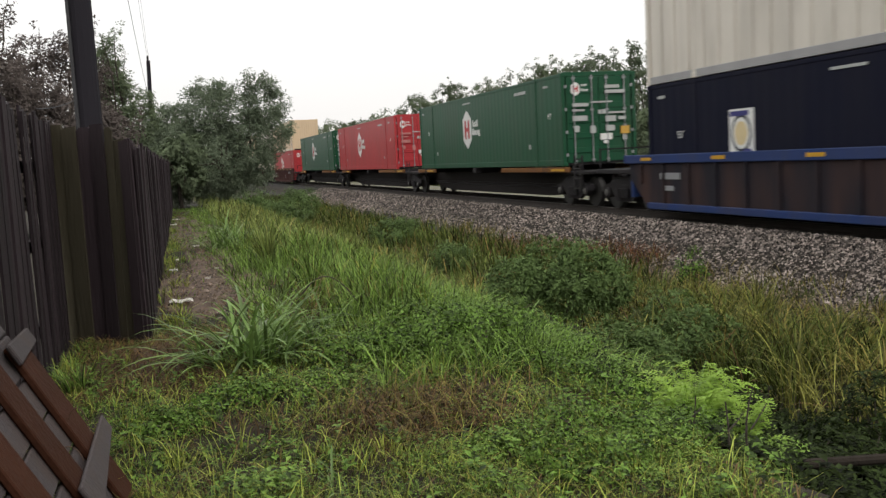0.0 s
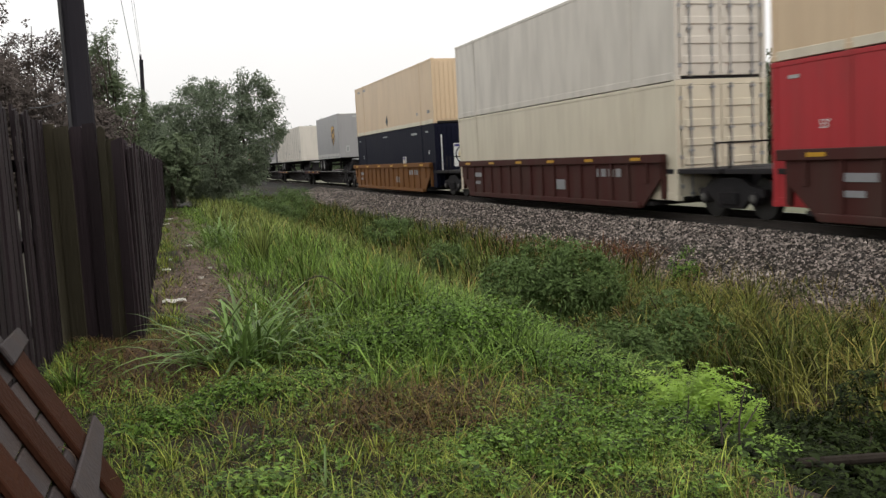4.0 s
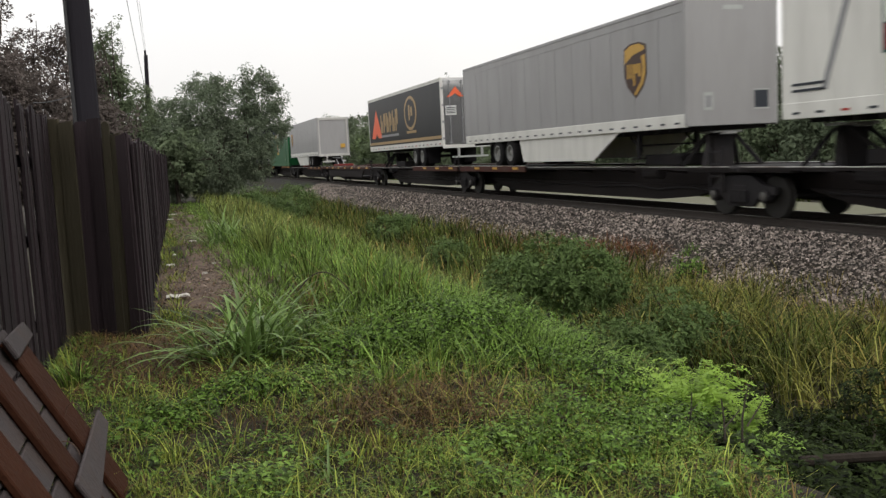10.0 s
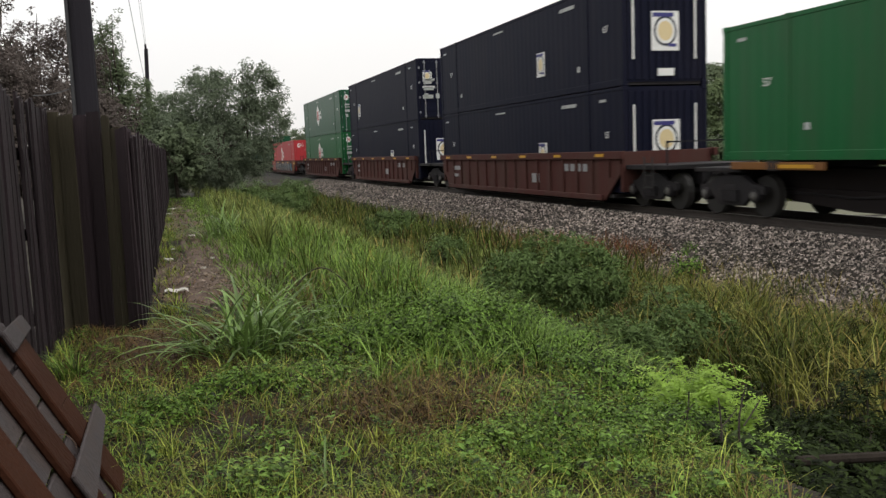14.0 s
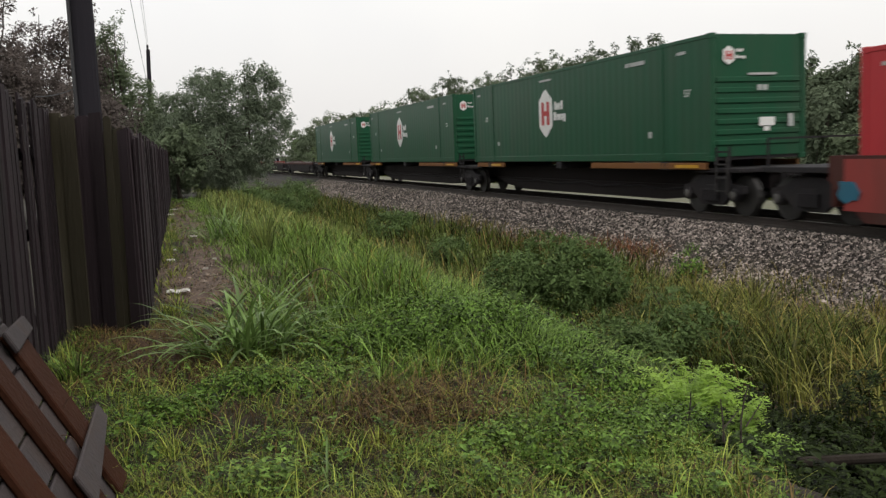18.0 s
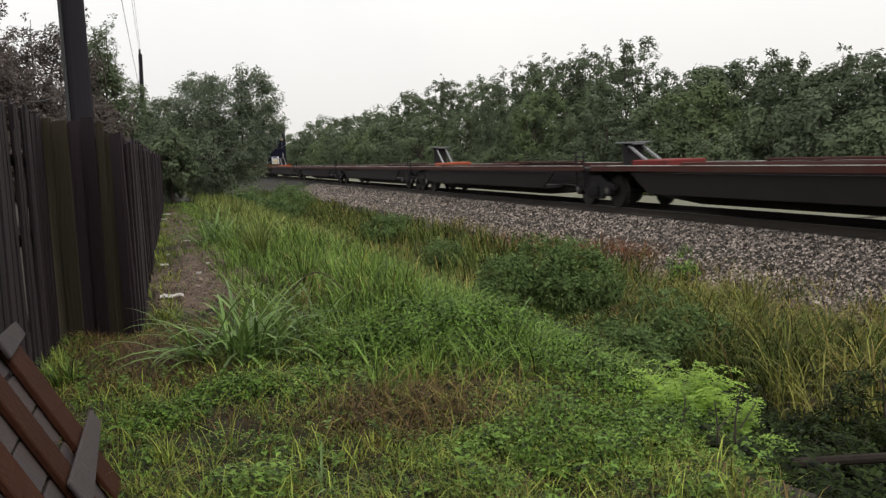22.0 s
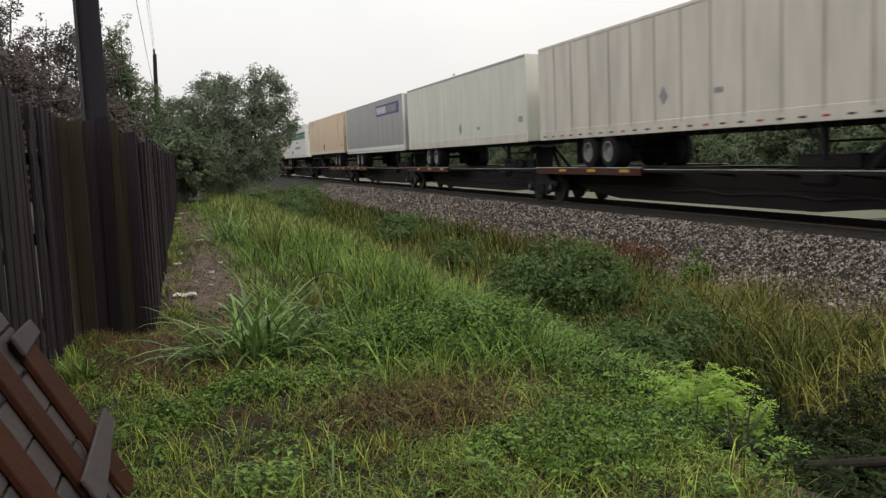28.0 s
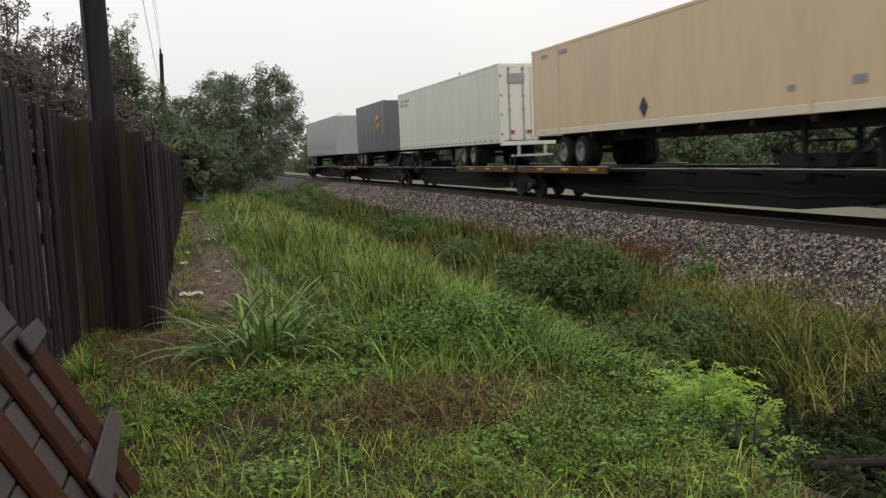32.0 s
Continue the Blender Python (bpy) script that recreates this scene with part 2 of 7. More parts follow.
def mesh_of(name, verts, faces, material, smooth=False):
    """A large joined mesh from arrays: verts (n, 3), faces (m, k)."""
    verts, faces = np.asarray(verts, np.float32), np.asarray(faces, np.int32)
    me = bpy.data.meshes.new(name)
    me.vertices.add(len(verts))
    me.vertices.foreach_set("co", verts.ravel())
    k = faces.shape[1]
    me.loops.add(faces.size)
    me.loops.foreach_set("vertex_index", faces.ravel())
    me.polygons.add(len(faces))
    me.polygons.foreach_set("loop_start", np.arange(0, faces.size, k, dtype=np.int32))
    me.polygons.foreach_set("use_smooth", np.full(len(faces), smooth))
    me.materials.append(material)
    me.update(calc_edges=True)
    me.validate()
    return me


def thing(name, label, category, group="", at=(0, 0, 0)):
    e = new(name)
    e.empty_display_size = 0.2
    e.location = at
    return tagged(e, label, category, group)


# ================= the train =================
SPEED = 21.95            # metres a second, towards the camera's side
TRACK_X, RAIL_Z = 13.25, -0.23
RIDERS = []              # (thing, place along the train, height above the rail)


def rides(name, label, category, group, along, height=0.0):
    e = thing(name, label, category, group, (TRACK_X, along, RAIL_Z + height))
    RIDERS.append((e, along, height))
    return e


def plate(bm, pts, face, proud=0.004, thick=0.01):
    """A thin sheet on a wall: pts as (right, up) seen from outside. face: ('side', x) looks to -x, ('end', y) looks to -y."""
    kind, d = face
    rows = []
    for off in (-proud - 0.001, thick):
        rows.append([bm.verts.new((d + off, -a, b) if kind == "side" else (a, d + off, b)) for a, b in pts])
    n = len(pts)
    bm.faces.new(rows[0])
    for i in range(n):
        bm.faces.new((rows[0][i], rows[0][(i + 1) % n], rows[1][(i + 1) % n], rows[1][i]))


def rect(bm, a, b, w, h, face, proud=0.004):
    plate(bm, [(a, b), (a + w, b), (a + w, b + h), (a, b + h)], face, proud)


def bars(name, parent, material, face, rows, proud=0.004):
    """Plain bars of unreadable writing: rows of (right, up, width, height)."""
    bm = bmesh.new()
    for a, b, w, h in rows:
        rect(bm, a, b, w, h, face, proud)
    ob = part(name, bm, material, parent)
    return tagged(ob, kind="stuff") if len(rows) > 1 else ob


def words(text, parent, material, face, a, b, size):
    """Readable marks in the built-in font."""
    cu = bpy.data.curves.new("marking", "FONT")
    cu.body, cu.size, cu.extrude = text, size, 0.002
    cu.materials.append(material)
    ob = new("marking", cu)
    ob.parent = parent
    kind, d = face
    if kind == "side":
        ob.matrix_basis = Matrix(((0, 0, -1, d - 0.006), (-1, 0, 0, -a), (0, 1, 0, b), (0, 0, 0, 1)))
    else:
        ob.matrix_basis = Matrix(((1, 0, 0, a), (0, 0, -1, d - 0.006), (0, 1, 0, b), (0, 0, 0, 1)))
    return ob


def hexagon(cx, cz, w, h):
    return [(cx - w / 2, cz - h * 0.27), (cx - w * .12, cz - h * .46), (cx, cz - h / 2), (cx + w * .12, cz - h * .46), (cx + w / 2, cz - h * 0.27), (cx + w / 2, cz + h * 0.27), (cx + w * .12, cz + h * .46), (cx, cz + h / 2), (cx - w * .12, cz + h * .46), (cx - w / 2, cz + h * 0.27)]


def hexmark(parent, face, cx, cz, w, h, ink, bar_side=1):
    """An elongated white hexagon with coloured upright bars, and short bars of lettering beside it."""
    bm = bmesh.new()
    plate(bm, hexagon(cx, cz, w, h), face)
    part("emblem", bm, LOGOWHITE, parent, "white hexagon emblem")
    bars("emblem_bars", parent, ink, face, [(cx - w * 0.3, cz - h * 0.24, w * 0.2, h * 0.48), (cx + w * 0.1, cz - h * 0.24, w * 0.2, h * 0.48),
                                             (cx - w * 0.1, cz - h * 0.05, w * 0.2, h * 0.1)], 0.008)
    x = cx + w * 0.68
    bars("lettering", parent, LOGOWHITE, face, [(x, cz + .08, w * .1, h * .17), (x + w * .16, cz + .08, w * .08, h * .13), (x + w * .3, cz + .08, w * .1, h * .13), (x + w * .46, cz + .08, w * .12, h * .17),
                                                 (x - w * .06, cz - h * .16, w * .16, h * .17), (x + w * .16, cz - h * .16, w * .1, h * .12), (x + w * .3, cz - h * .16, w * .14, h * .12), (x + w * .5, cz - h * .16, w * .1, h * .12), (x + w * .64, cz - h * .2, w * .14, h * .16)])


def shield(parent, face, cx, cz, s):
    """A brown shield with a golden crown field and bow."""
    out = [(-.5, .55), (-.52, -.1), (-.38, -.38), (0, -.66), (.38, -.38), (.52, -.1), (.5, .55), (.2, .64), (-.2, .64)]
    bm = bmesh.new()
    plate(bm, [(cx + a * s, cz + b * s) for a, b in out], face)
    part("shield", bm, LOGOBROWN, parent, "brown and gold shield emblem")
    for pts in ([(-.47, .5), (-.48, .18), (-.1, .36), (.46, .44), (.44, .52), (.18, .6), (-.18, .6)], [(.3, .3), (.47, .34), (.48, -.08), (.36, -.34), (.02, -.6), (-.05, -.56), (.28, -.26), (.36, .0)]):
        bm = bmesh.new()
        plate(bm, [(cx + a * s, cz + b * s) for a, b in pts], face, 0.008)
        part("shield_field", bm, LOGOGOLD, parent)
    bars("shield_mark", parent, LOGOGOLD, face, [(cx - .36 * s, cz - .18 * s, .07 * s, .34 * s), (cx - .22 * s, cz - .18 * s, .07 * s, .34 * s), (cx - .08 * s, cz - .36 * s, .07 * s, .5 * s), (cx + .02 * s, cz - .08 * s, .1 * s, .22 * s), (cx + .16 * s, cz - .16 * s, .1 * s, .3 * s)], 0.012)


def diamond(parent, face, cx, cz, s, material):
    bm = bmesh.new()
    plate(bm, [(cx, cz - s), (cx + s * .8, cz), (cx, cz + s), (cx - s * .8, cz)], face)
    return part("placard", bm, material, parent)


def framed_disc(parent, face, cx, cz, s):
    """A white square panel with a dark ring, a blue corner and a pale yellow disc."""
    bars("sign_panel", parent, LOGOWHITE, face, [(cx - s / 2, cz - s * .62, s, s * 1.24)])
    for name, r, m, pr in (("sign_ring", .42, LOGODARK, 0.008), ("sign_gap", .35, LOGOWHITE, 0.011), ("sign_disc", .27, MARKYELLOW_PALE, 0.014)):
        bm = bmesh.new()
        plate(bm, [(cx + r * s * math.cos(i * math.pi / 9), cz + 1.15 * r * s * math.sin(i * math.pi / 9)) for i in range(18)], face, pr)
        part(name, bm, m, parent)
    bars("sign_corner", parent, LOGOBLUE, face, [(cx - s * .45, cz + s * .44, s * .75, s * .13), (cx + s * .1, cz - s * .5, s * .3, s * .1)], 0.014)


MARKYELLOW_PALE = mat("pale_yellow_decal", (0.62, 0.5, 0.28), rough=0.5, vary=0.1)


def wall_sheet(x, y0, y1, z0, z1, pitch=0.0, depth=0.02, thick=0.05, out=-1, wave=((0, 0), (.32, 0), (.5, 1), (.82, 1))):
    """A side wall along y, flat or with upright corrugations."""
    bm = bmesh.new()
    if pitch:
        n = max(1, round((y1 - y0) / pitch))
        ys = [(y0 + (i + f) * (y1 - y0) / n, d) for i in range(n) for f, d in wave] + [(y1, 0)]
    else:
        ys = [(y0, 0), (y1, 0)]
    top, bot, it, ib = [], [], [], []
    for y, d in ys:
        xx = x - out * d * depth
        top.append(bm.verts.new((xx, y, z1)))
        bot.append(bm.verts.new((xx, y, z0)))
        it.append(bm.verts.new((x - out * thick, y, z1)))
        ib.append(bm.verts.new((x - out * thick, y, z0)))
    for i in range(len(ys) - 1):
        for a, b in ((top, bot), (it, ib), (top, it), (bot, ib)):
            bm.faces.new((a[i], a[i + 1], b[i + 1], b[i]))
    for i in (0, -1):
        bm.faces.new((top[i], bot[i], ib[i], it[i]))
    return bm


def lock_rods(parent, y, xs, z0, z1):
    for x in xs:
        bm = bmesh.new()
        lathe(bm, [(z0, 0.02), (z1, 0.02)], "Z", (x, y - 0.045, 0), 8)
        for z in (z0 + .1, (z0 + z1) * .42, (z0 + z1) * .6, z1 - .1):
            box(bm, x - .05, x + .05, y - .07, y, z - .03, z + .03)
        part("lock_rod", bm, LOGOGREY, parent, "galvanised lock rod")


def doors(parent, y, w, z0, z1, material, ribs=0, hinge=True):
    bm = bmesh.new()
    box(bm, -w, w, y - .018, y + .05, z1 - .094, z1 + .05, .008)
    part("header", bm, material, parent)
    for sgn in (-1, 1):
        bm = bmesh.new()
        x0, x1 = (0.01, w - .06) if sgn > 0 else (-w + .06, -.01)
        box(bm, x0, x1, y - .02, y + .05, z0 + .05, z1 - .1, 0.008)
        d = part("door", bm, material, parent)
        for i in range(ribs):
            z = z0 + .2 + (z1 - z0 - .5) * (i + .5) / ribs
            bm = bmesh.new()
            box(bm, x0 + .08, x1 - .08, y - .045, y - .021, z - .09, z + .09, .01)
            part("rib", bm, material, d)
        lock_rods(d, y - .01, (x0 + .25, x1 - .25) if ribs else (x0 + .3, x1 - .3), z0 + .02, z1 - .05)
        if hinge:
            for i in range(4):
                bm = bmesh.new()
                z = z0 + .3 + i * (z1 - z0 - .7) / 3
                xo = x1 - .02 if sgn > 0 else x0 - .08
                box(bm, xo, xo + .1, y - .04, y, z - .05, z + .05, .006)
                part("hinge", bm, LOGOGREY, d)


def container(along, height, material, label, near="door", length=16.154, tall=2.9, pitch=0.36, marks=None, mark53=True, group="containers on the train", light_rail=None, groove=False):
    e = rides("shipping_container", label, "container", group, along, height)
    w, L, H = 1.295, length, tall
    for s, nm in ((-1, "side_wall"), (1, "side_wall")):
        part(nm, wall_sheet(s * (w - .012), .1, L - .1, .14, H - .09, pitch, .045 if groove else .0025, .07, s,
                            ((0, 0), (.74, 0), (.79, 1), (.95, 1)) if groove else ((0, 0), (.32, 0), (.5, 1), (.82, 1))), material, e)
    bm = bmesh.new()
    box(bm, -w + .04, w - .04, .06, L - .06, H - .06, H - .015)
    part("roof", bm, material, e)
    bm = bmesh.new()
    box(bm, -w + .05, w - .05, .06, L - .06, .02, .14)
    part("floor", bm, UNDER, e)
    for s in (-1, 1):
        bm = bmesh.new()
        box(bm, min(s * w, s * (w - .09)), max(s * w, s * (w - .09)), .1, L - .1, 0.01, .2, .01)
        part("bottom_rail", bm, light_rail or material, e)
        bm = bmesh.new()
        box(bm, min(s * w, s * (w - .07)), max(s * w, s * (w - .07)), .1, L - .1, H - .1, H - .005, .01)
        part("top_rail", bm, material, e)
    inset = 2.02 if L > 15 else 0
    ys = [0.0, L - .16] + ([inset, L - inset - .16] if inset else [])
    for s in (-1, 1):
        for y in ys:
            bm = bmesh.new()
            box(bm, min(s * (w + .008), s * (w - .12)), max(s * (w + .008), s * (w - .12)), y, y + .16, .02, H, .012)
            p = part("corner_post", bm, material, e)
            for z in (0, H - .118):
                bm = bmesh.new()
                box(bm, min(s * (w + .016), s * (w - .15)), max(s * (w + .016), s * (w - .15)), y - .01, y + .17, z, z + .125 , .012)
                part("corner_casting", bm, material, p)
    bm = bmesh.new()
    box(bm, -w + .1, w - .1, L - .07, L - .02, .1, H - .06)
    part("rear_wall", bm, material, e)
    if near == "door":
        doors(e, .04, w - .1, .05, H - .02, material, 5)
    else:
        bm = bmesh.new()
        box(bm, -w + .1, w - .1, .03, .08, .1, H - .06)
        wall = part("front_wall", bm, material, e)
        if near == "louver":
            for i in range(7):
                bm = bmesh.new()
                z = .35 + i * .24
                box(bm, -w + .14, w - .14, -.005, .04, z, z + .13, .02)
                part("rib", bm, material, wall)
        elif near == "ribbed":
            for i in range(11):
                bm = bmesh.new()
                x = -w + .2 + i * (2 * w - .4) / 10
                box(bm, x - .06, x + .06, .0, .04, .15, H - .12, .012)
                part("rib", bm, material, wall)
    f = ("side", -w)
    if mark53:
        for a in (-1.1, -L + 1.35):
            words("53'", e, LOGOWHITE, f, a, .34 * H + .55, .24)
        bars("marking", e, MARKGREY, f, [(-1.4, H - .36, .36, .07), (-L + .5, H - .36, .3, .07), (-3.9 , H - .4, .2, .1), (-3.65, H - .4, .75, .1), (-9.6, H - .3, .9, .055), (-2.75, .6, .16, .16), (-L + 2.6, .6, .15, .14)])
        if near == "door":
            bars("marking", e, MARKGREY if material is not RED else DOORMARK, ("end", -.02), [(.2, H - .5, .5, .1), (.2, H - .66, .7, .1), (-.95, H - 1.05, .55, .1), (-.95, H - 1.2, .4, .06), (.3, H - 1.3, .6, .06), (-.95, H - 1.5, .5, .16), (.2, H - 1.55, .35, .18), (.65, H - 1.5, .25, .1), (-.9, H - 1.85, .16, .2), (-.35, H - 1.9, .18, .22), (.2, H - 1.85, .3, .18)], .03)
            bars("label", e, LOGOGOLD if material is not RED else AMBERMARK, ("end", -.02), [(.72, H - 1.95, .3, .24)], .03)
    if marks:
        marks(e, f, L, H)
    return e


def marks_hexagon(ink, end=True):
    def put(e, f, L, H):
        hexmark(e, f, -L * .53 - .6, H * .54, 1.02, 1.55, ink)
        if end:
            g = ("end", -.01)
            hexmark(e, g, -.82, H - .5, .3, .42, ink)
            bars("lettering", e, MARKGREY, g, [(-.3, H - .95, .75, .05), (-.05, H - 1.3, .12, .13), (.1, H - 1.3, .12, .13), (.8, .75, .14, .3)], .012)
            bars("label", e, LOGOWHITE, g, [(.0, .78, .42, .2), (.12, .66, .16, .1)], .012)
    return put


def marks_ring(e, f, L, H):
    framed_disc(e, f, -5.4, H * .38, .62)
    framed_disc(e, ("end", 0.0), -.0, H * .5, .85)
    bars("lettering", e, LOGOWHITE, ("end", 0.0), [(-1.02, .7, .05, 1.7), (.9, .7, .05, 1.7), (-.25, .25, .5, .2)], .03)


def marks_ring_door(e, f, L, H):
    framed_disc(e, f, -L + 2.9, H * .4, .62)
    framed_disc(e, ("end", 0.0), -.75, H * .72, .45)
    bars("lettering", e, LOGOWHITE, ("end", 0.0), [(.2, 2.3, .8, .1), (.2, 2.12, .7, .08), (-1.0, 1.5, .6, .1), (.2, 1.2, .3, .25)], .05)
    bars("lettering", e, MARKGREY, ("end", 0.0), [(-1.0, 1.0, .5, .18), (.6, .95, .4, .3), (-.9, 1.75, .35, .2), (.3, 1.7, .3, .16)], .05)


def marks_tan(e, f, L, H):
    diamond(e, f, -8.6, .55, .28, LOGODARK)
    bars("marking", e, LOGOGREY, f, [(-L + .8, H - .35, .5, .12), (-L + 2.2, H - .35, .6, .14), (-1.0, .5, .35, .15), (-2.8, .5, .2, .12)])


# ---- road trailers ----
def tyre_pair(parent, x, y, z, s):
    key = "tyre_pair" + ("l" if s < 0 else "r")
    if key not in MESHES:
        bm = bmesh.new()
        r = .5
        lathe(bm, [(s * .2, .04), (s * .2, .29), (0, .31), (s * .02, .44), (s * .05, r - .02), (s * .1, r), (s * .22, r), (s * .27, r - .03), (s * .3, r - .03), (s * .35, r), (s * .5, r), (s * .55, r - .03), (s * .58, .3)], "X", n=20)
        t = part("tyres", bm, RUBBER, None, share=key)
        bpy.data.objects.remove(t)
        bm = bmesh.new()
        lathe(bm, [(s * .19, .02), (s * .19, .285), (s * .005, .3), (s * .005, .265), (s * .13, .235), (s * .16, .13), (s * .05, .11), (s * .04, .02)], "X", n=18)
        t = part("rim", bm, RIM, None, share="rim" + key)
        bpy.data.objects.remove(t)
    w = again("wheel", key, parent, (x, y, z))
    again("rim", "rim" + key, w)
    return w


def running_gear(e, w, y, deck):
    """Two axles with twin tyres, their slider frame and mudflaps. deck: the platform's height below the thing's base."""
    z = deck + .5
    bm = bmesh.new()
    for x in (-.55, .55):
        box(bm, x - .06, x + .06, y - 1.4, y + 1.4, z + .15, z + .55)
    for yy in (y - 1.2, y, y + 1.2):
        box(bm, -.8, .8, yy - .05, yy + .05, z + .2, z + .5)
    part("slider_frame", bm, UNDER, e)
    for yy in (y - .63, y + .63):
        bm = bmesh.new()
        lathe(bm, [(-w + .3, .07), (w - .3, .07)], "X", (0, yy, z), 10)
        part("axle", bm, UNDER, e)
        for s in (1, -1):
            tyre_pair(e, -s * w, yy, z, s)


def legs(e, y, deck, w=.9):
    for x in (-w, w):
        bm = bmesh.new()
        box(bm, x - .06, x + .06, y - .06, y + .06, deck + .35, .05)
        box(bm, x - .04, x + .04, y - .04, y + .04, deck + .2, deck + .4)
        box(bm, x - .15, x + .15, y - .12, y + .12, deck + .18, deck + .22)
        beam(bm, (x, y, deck + .5), (x, y + .7, 0.0), .05, .05)
        part("landing_leg", bm, UNDER, e)
    bm = bmesh.new()
    beam(bm, (-w, y, deck + .55), (w, y, deck + .55), .05, .05)
    part("leg_brace", bm, UNDER, e)


DECK = 1.13              # the platforms' height above the rail
TRAIL = 2.08             # the trailers' floor above the rail


def trailer(along, length, skin, label, near="nose", wheels="far", ribs=0, rail=None, skirt=0, marks=None, roofrail=None, corner=None, near_skin=None, red_lights=True):
    e = rides("road_trailer", label, "trailer", "road trailers on the train", along, TRAIL)
    w, L, H, deck = 1.29, length, 3.02, DECK - TRAIL
    for s in (-1, 1):
        part("side_panel", wall_sheet(s * (w - .006), .06, L - .06, .3, H - .1, 0, 0, .05, s), skin, e)
        bm = bmesh.new()
        xs = sorted((s * (w + .008), s * (w - .08)))
        box(bm, xs[0], xs[1], .02, L - .02, -.02, .3, .012)
        r = part("bottom_rail", bm, rail or skin, e)
        bm = bmesh.new()
        box(bm, xs[0], xs[1], .02, L - .02, H - .11, H, .02)
        part("top_rail", bm, roofrail or skin, e)
        if not ribs and s < 0:
            bm = bmesh.new()
            box(bm, -w - .004, -w + .02, .1, L - .1, H - .3, H - .27)
            part("seam", bm, skin, e)
            key = "seam" + skin.name
            for i in range(1, int(L / 1.22)):
                if key in MESHES:
                    again("seam", key, e, (0, i * 1.22, 0))
                else:
                    bm = bmesh.new()
                    box(bm, -w - .0016, -w + .02, -.022, .022, .31, H - .31)
                    part("seam", bm, skin, e, share=key).location.y = i * 1.22
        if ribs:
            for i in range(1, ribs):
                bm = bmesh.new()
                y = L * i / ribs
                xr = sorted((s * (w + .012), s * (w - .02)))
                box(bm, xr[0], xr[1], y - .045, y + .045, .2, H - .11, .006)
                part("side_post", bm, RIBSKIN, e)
        for y in (0, L - .1):
            bm = bmesh.new()
            xc = sorted((s * (w + .01), s * (w - .12)))
            box(bm, xc[0], xc[1], y, y + .1, .0, H, .015)
            part("corner_post", bm, corner or skin, e)
        if red_lights and s < 0:
            for i in range(int(L // .66)):
                bm = bmesh.new()
                box(bm, s * (w + .018), s * (w - .02), .3 + i * .66, .5 + i * .66, .07, .115)
                part("marker", bm, LOGODARK if skin is GREY or i % 3 else AMBERMARK, r)
    bm = bmesh.new()
    box(bm, -w + .03, w - .03, .03, L - .03, H - .05, H - .008, .01)
    part("roof", bm, WHITE if skin is not BLACKSKIN else GREY, e)
    bm = bmesh.new()
    box(bm, -w + .06, w - .06, .05, L - .05, -.01, .1)
    part("floor", bm, UNDER, e)
    for i in range(int(L / .6)):
        if "crossmember" in MESHES:
            again("crossmember", "crossmember", e, (0, .3 + i * .6, 0))
        else:
            bm = bmesh.new()
            box(bm, -w + .1, w - .1, 0, .06, -.1, -.012)
            part("crossmember", bm, UNDER, e, share="crossmember").location.y = .3 + i * .6
    bm = bmesh.new()
    box(bm, -w + .1, w - .1, L - .06, L - .01, .0, H - .05)
    part("rear_wall", bm, skin, e)
    if near == "door":
        doors(e, .03, w - .04, .02, H - .08, near_skin or skin, 0)
        bm = bmesh.new()
        box(bm, -w, w, -.01, .06, -.12, .04, .01)
        part("sill", bm, rail or skin, e)
        bm = bmesh.new()
        for x in (-.55, .55):
            box(bm, x - .05, x + .05, -.02, .06, -.5, -.1)
        box(bm, -.85, .85, -.03, .05, -.56, -.48)
        part("bumper", bm, MARKGREY, e, "pale dirty bumper bar")
    else:
        bm = bmesh.new()
        box(bm, -w + .1, w - .1, .03 if near == "rollup" else .0, .08, .0, H - .05, .01)
        part("door" if near == "rollup" else "nose", bm, near_skin or skin, e)
    if near == "rollup":
        for x0, x1, z0, z1 in ((-w + .1, w - .1, H - .22, H - .02), (-w + .1, -w + .2, .1, H - .22), (w - .2, w - .1, .1, H - .22), (-w + .02, w - .02, -.1, .1)):
            bm = bmesh.new()
            box(bm, x0, x1, -.012, .028, z0, z1, .008)
            part("door_frame", bm, RAILGREY, e)
        bm = bmesh.new()
        for x in (-.6, .6):
            box(bm, x - .06, x + .06, -.02, .06, -.5, -.1)
        box(bm, -.95, .95, -.03, .05, -.58, -.46)
        part("bumper", bm, RAILGREY, e, "pale dirty bumper bar")
    wy = 4.1 if wheels == "near" else L - 4.1
    if L < 10:
        wy = 1.5 if wheels == "near" else L - 1.5
    running_gear(e, w - .02, wy, deck)
    for x in (-.9, .9):
        bm = bmesh.new()
        d = -1 if wheels == "near" else 1
        box(bm, x - .3, x + .3, wy + d * 1.5, wy + d * 1.5 + .02, deck + .15, -.02)
        part("mudflap", bm, RUBBER, e)
    legs(e, (L - 2.9 if wheels == "near" else 2.9) if L > 10 else (L - 1.8 if wheels == "near" else 1.8), deck)
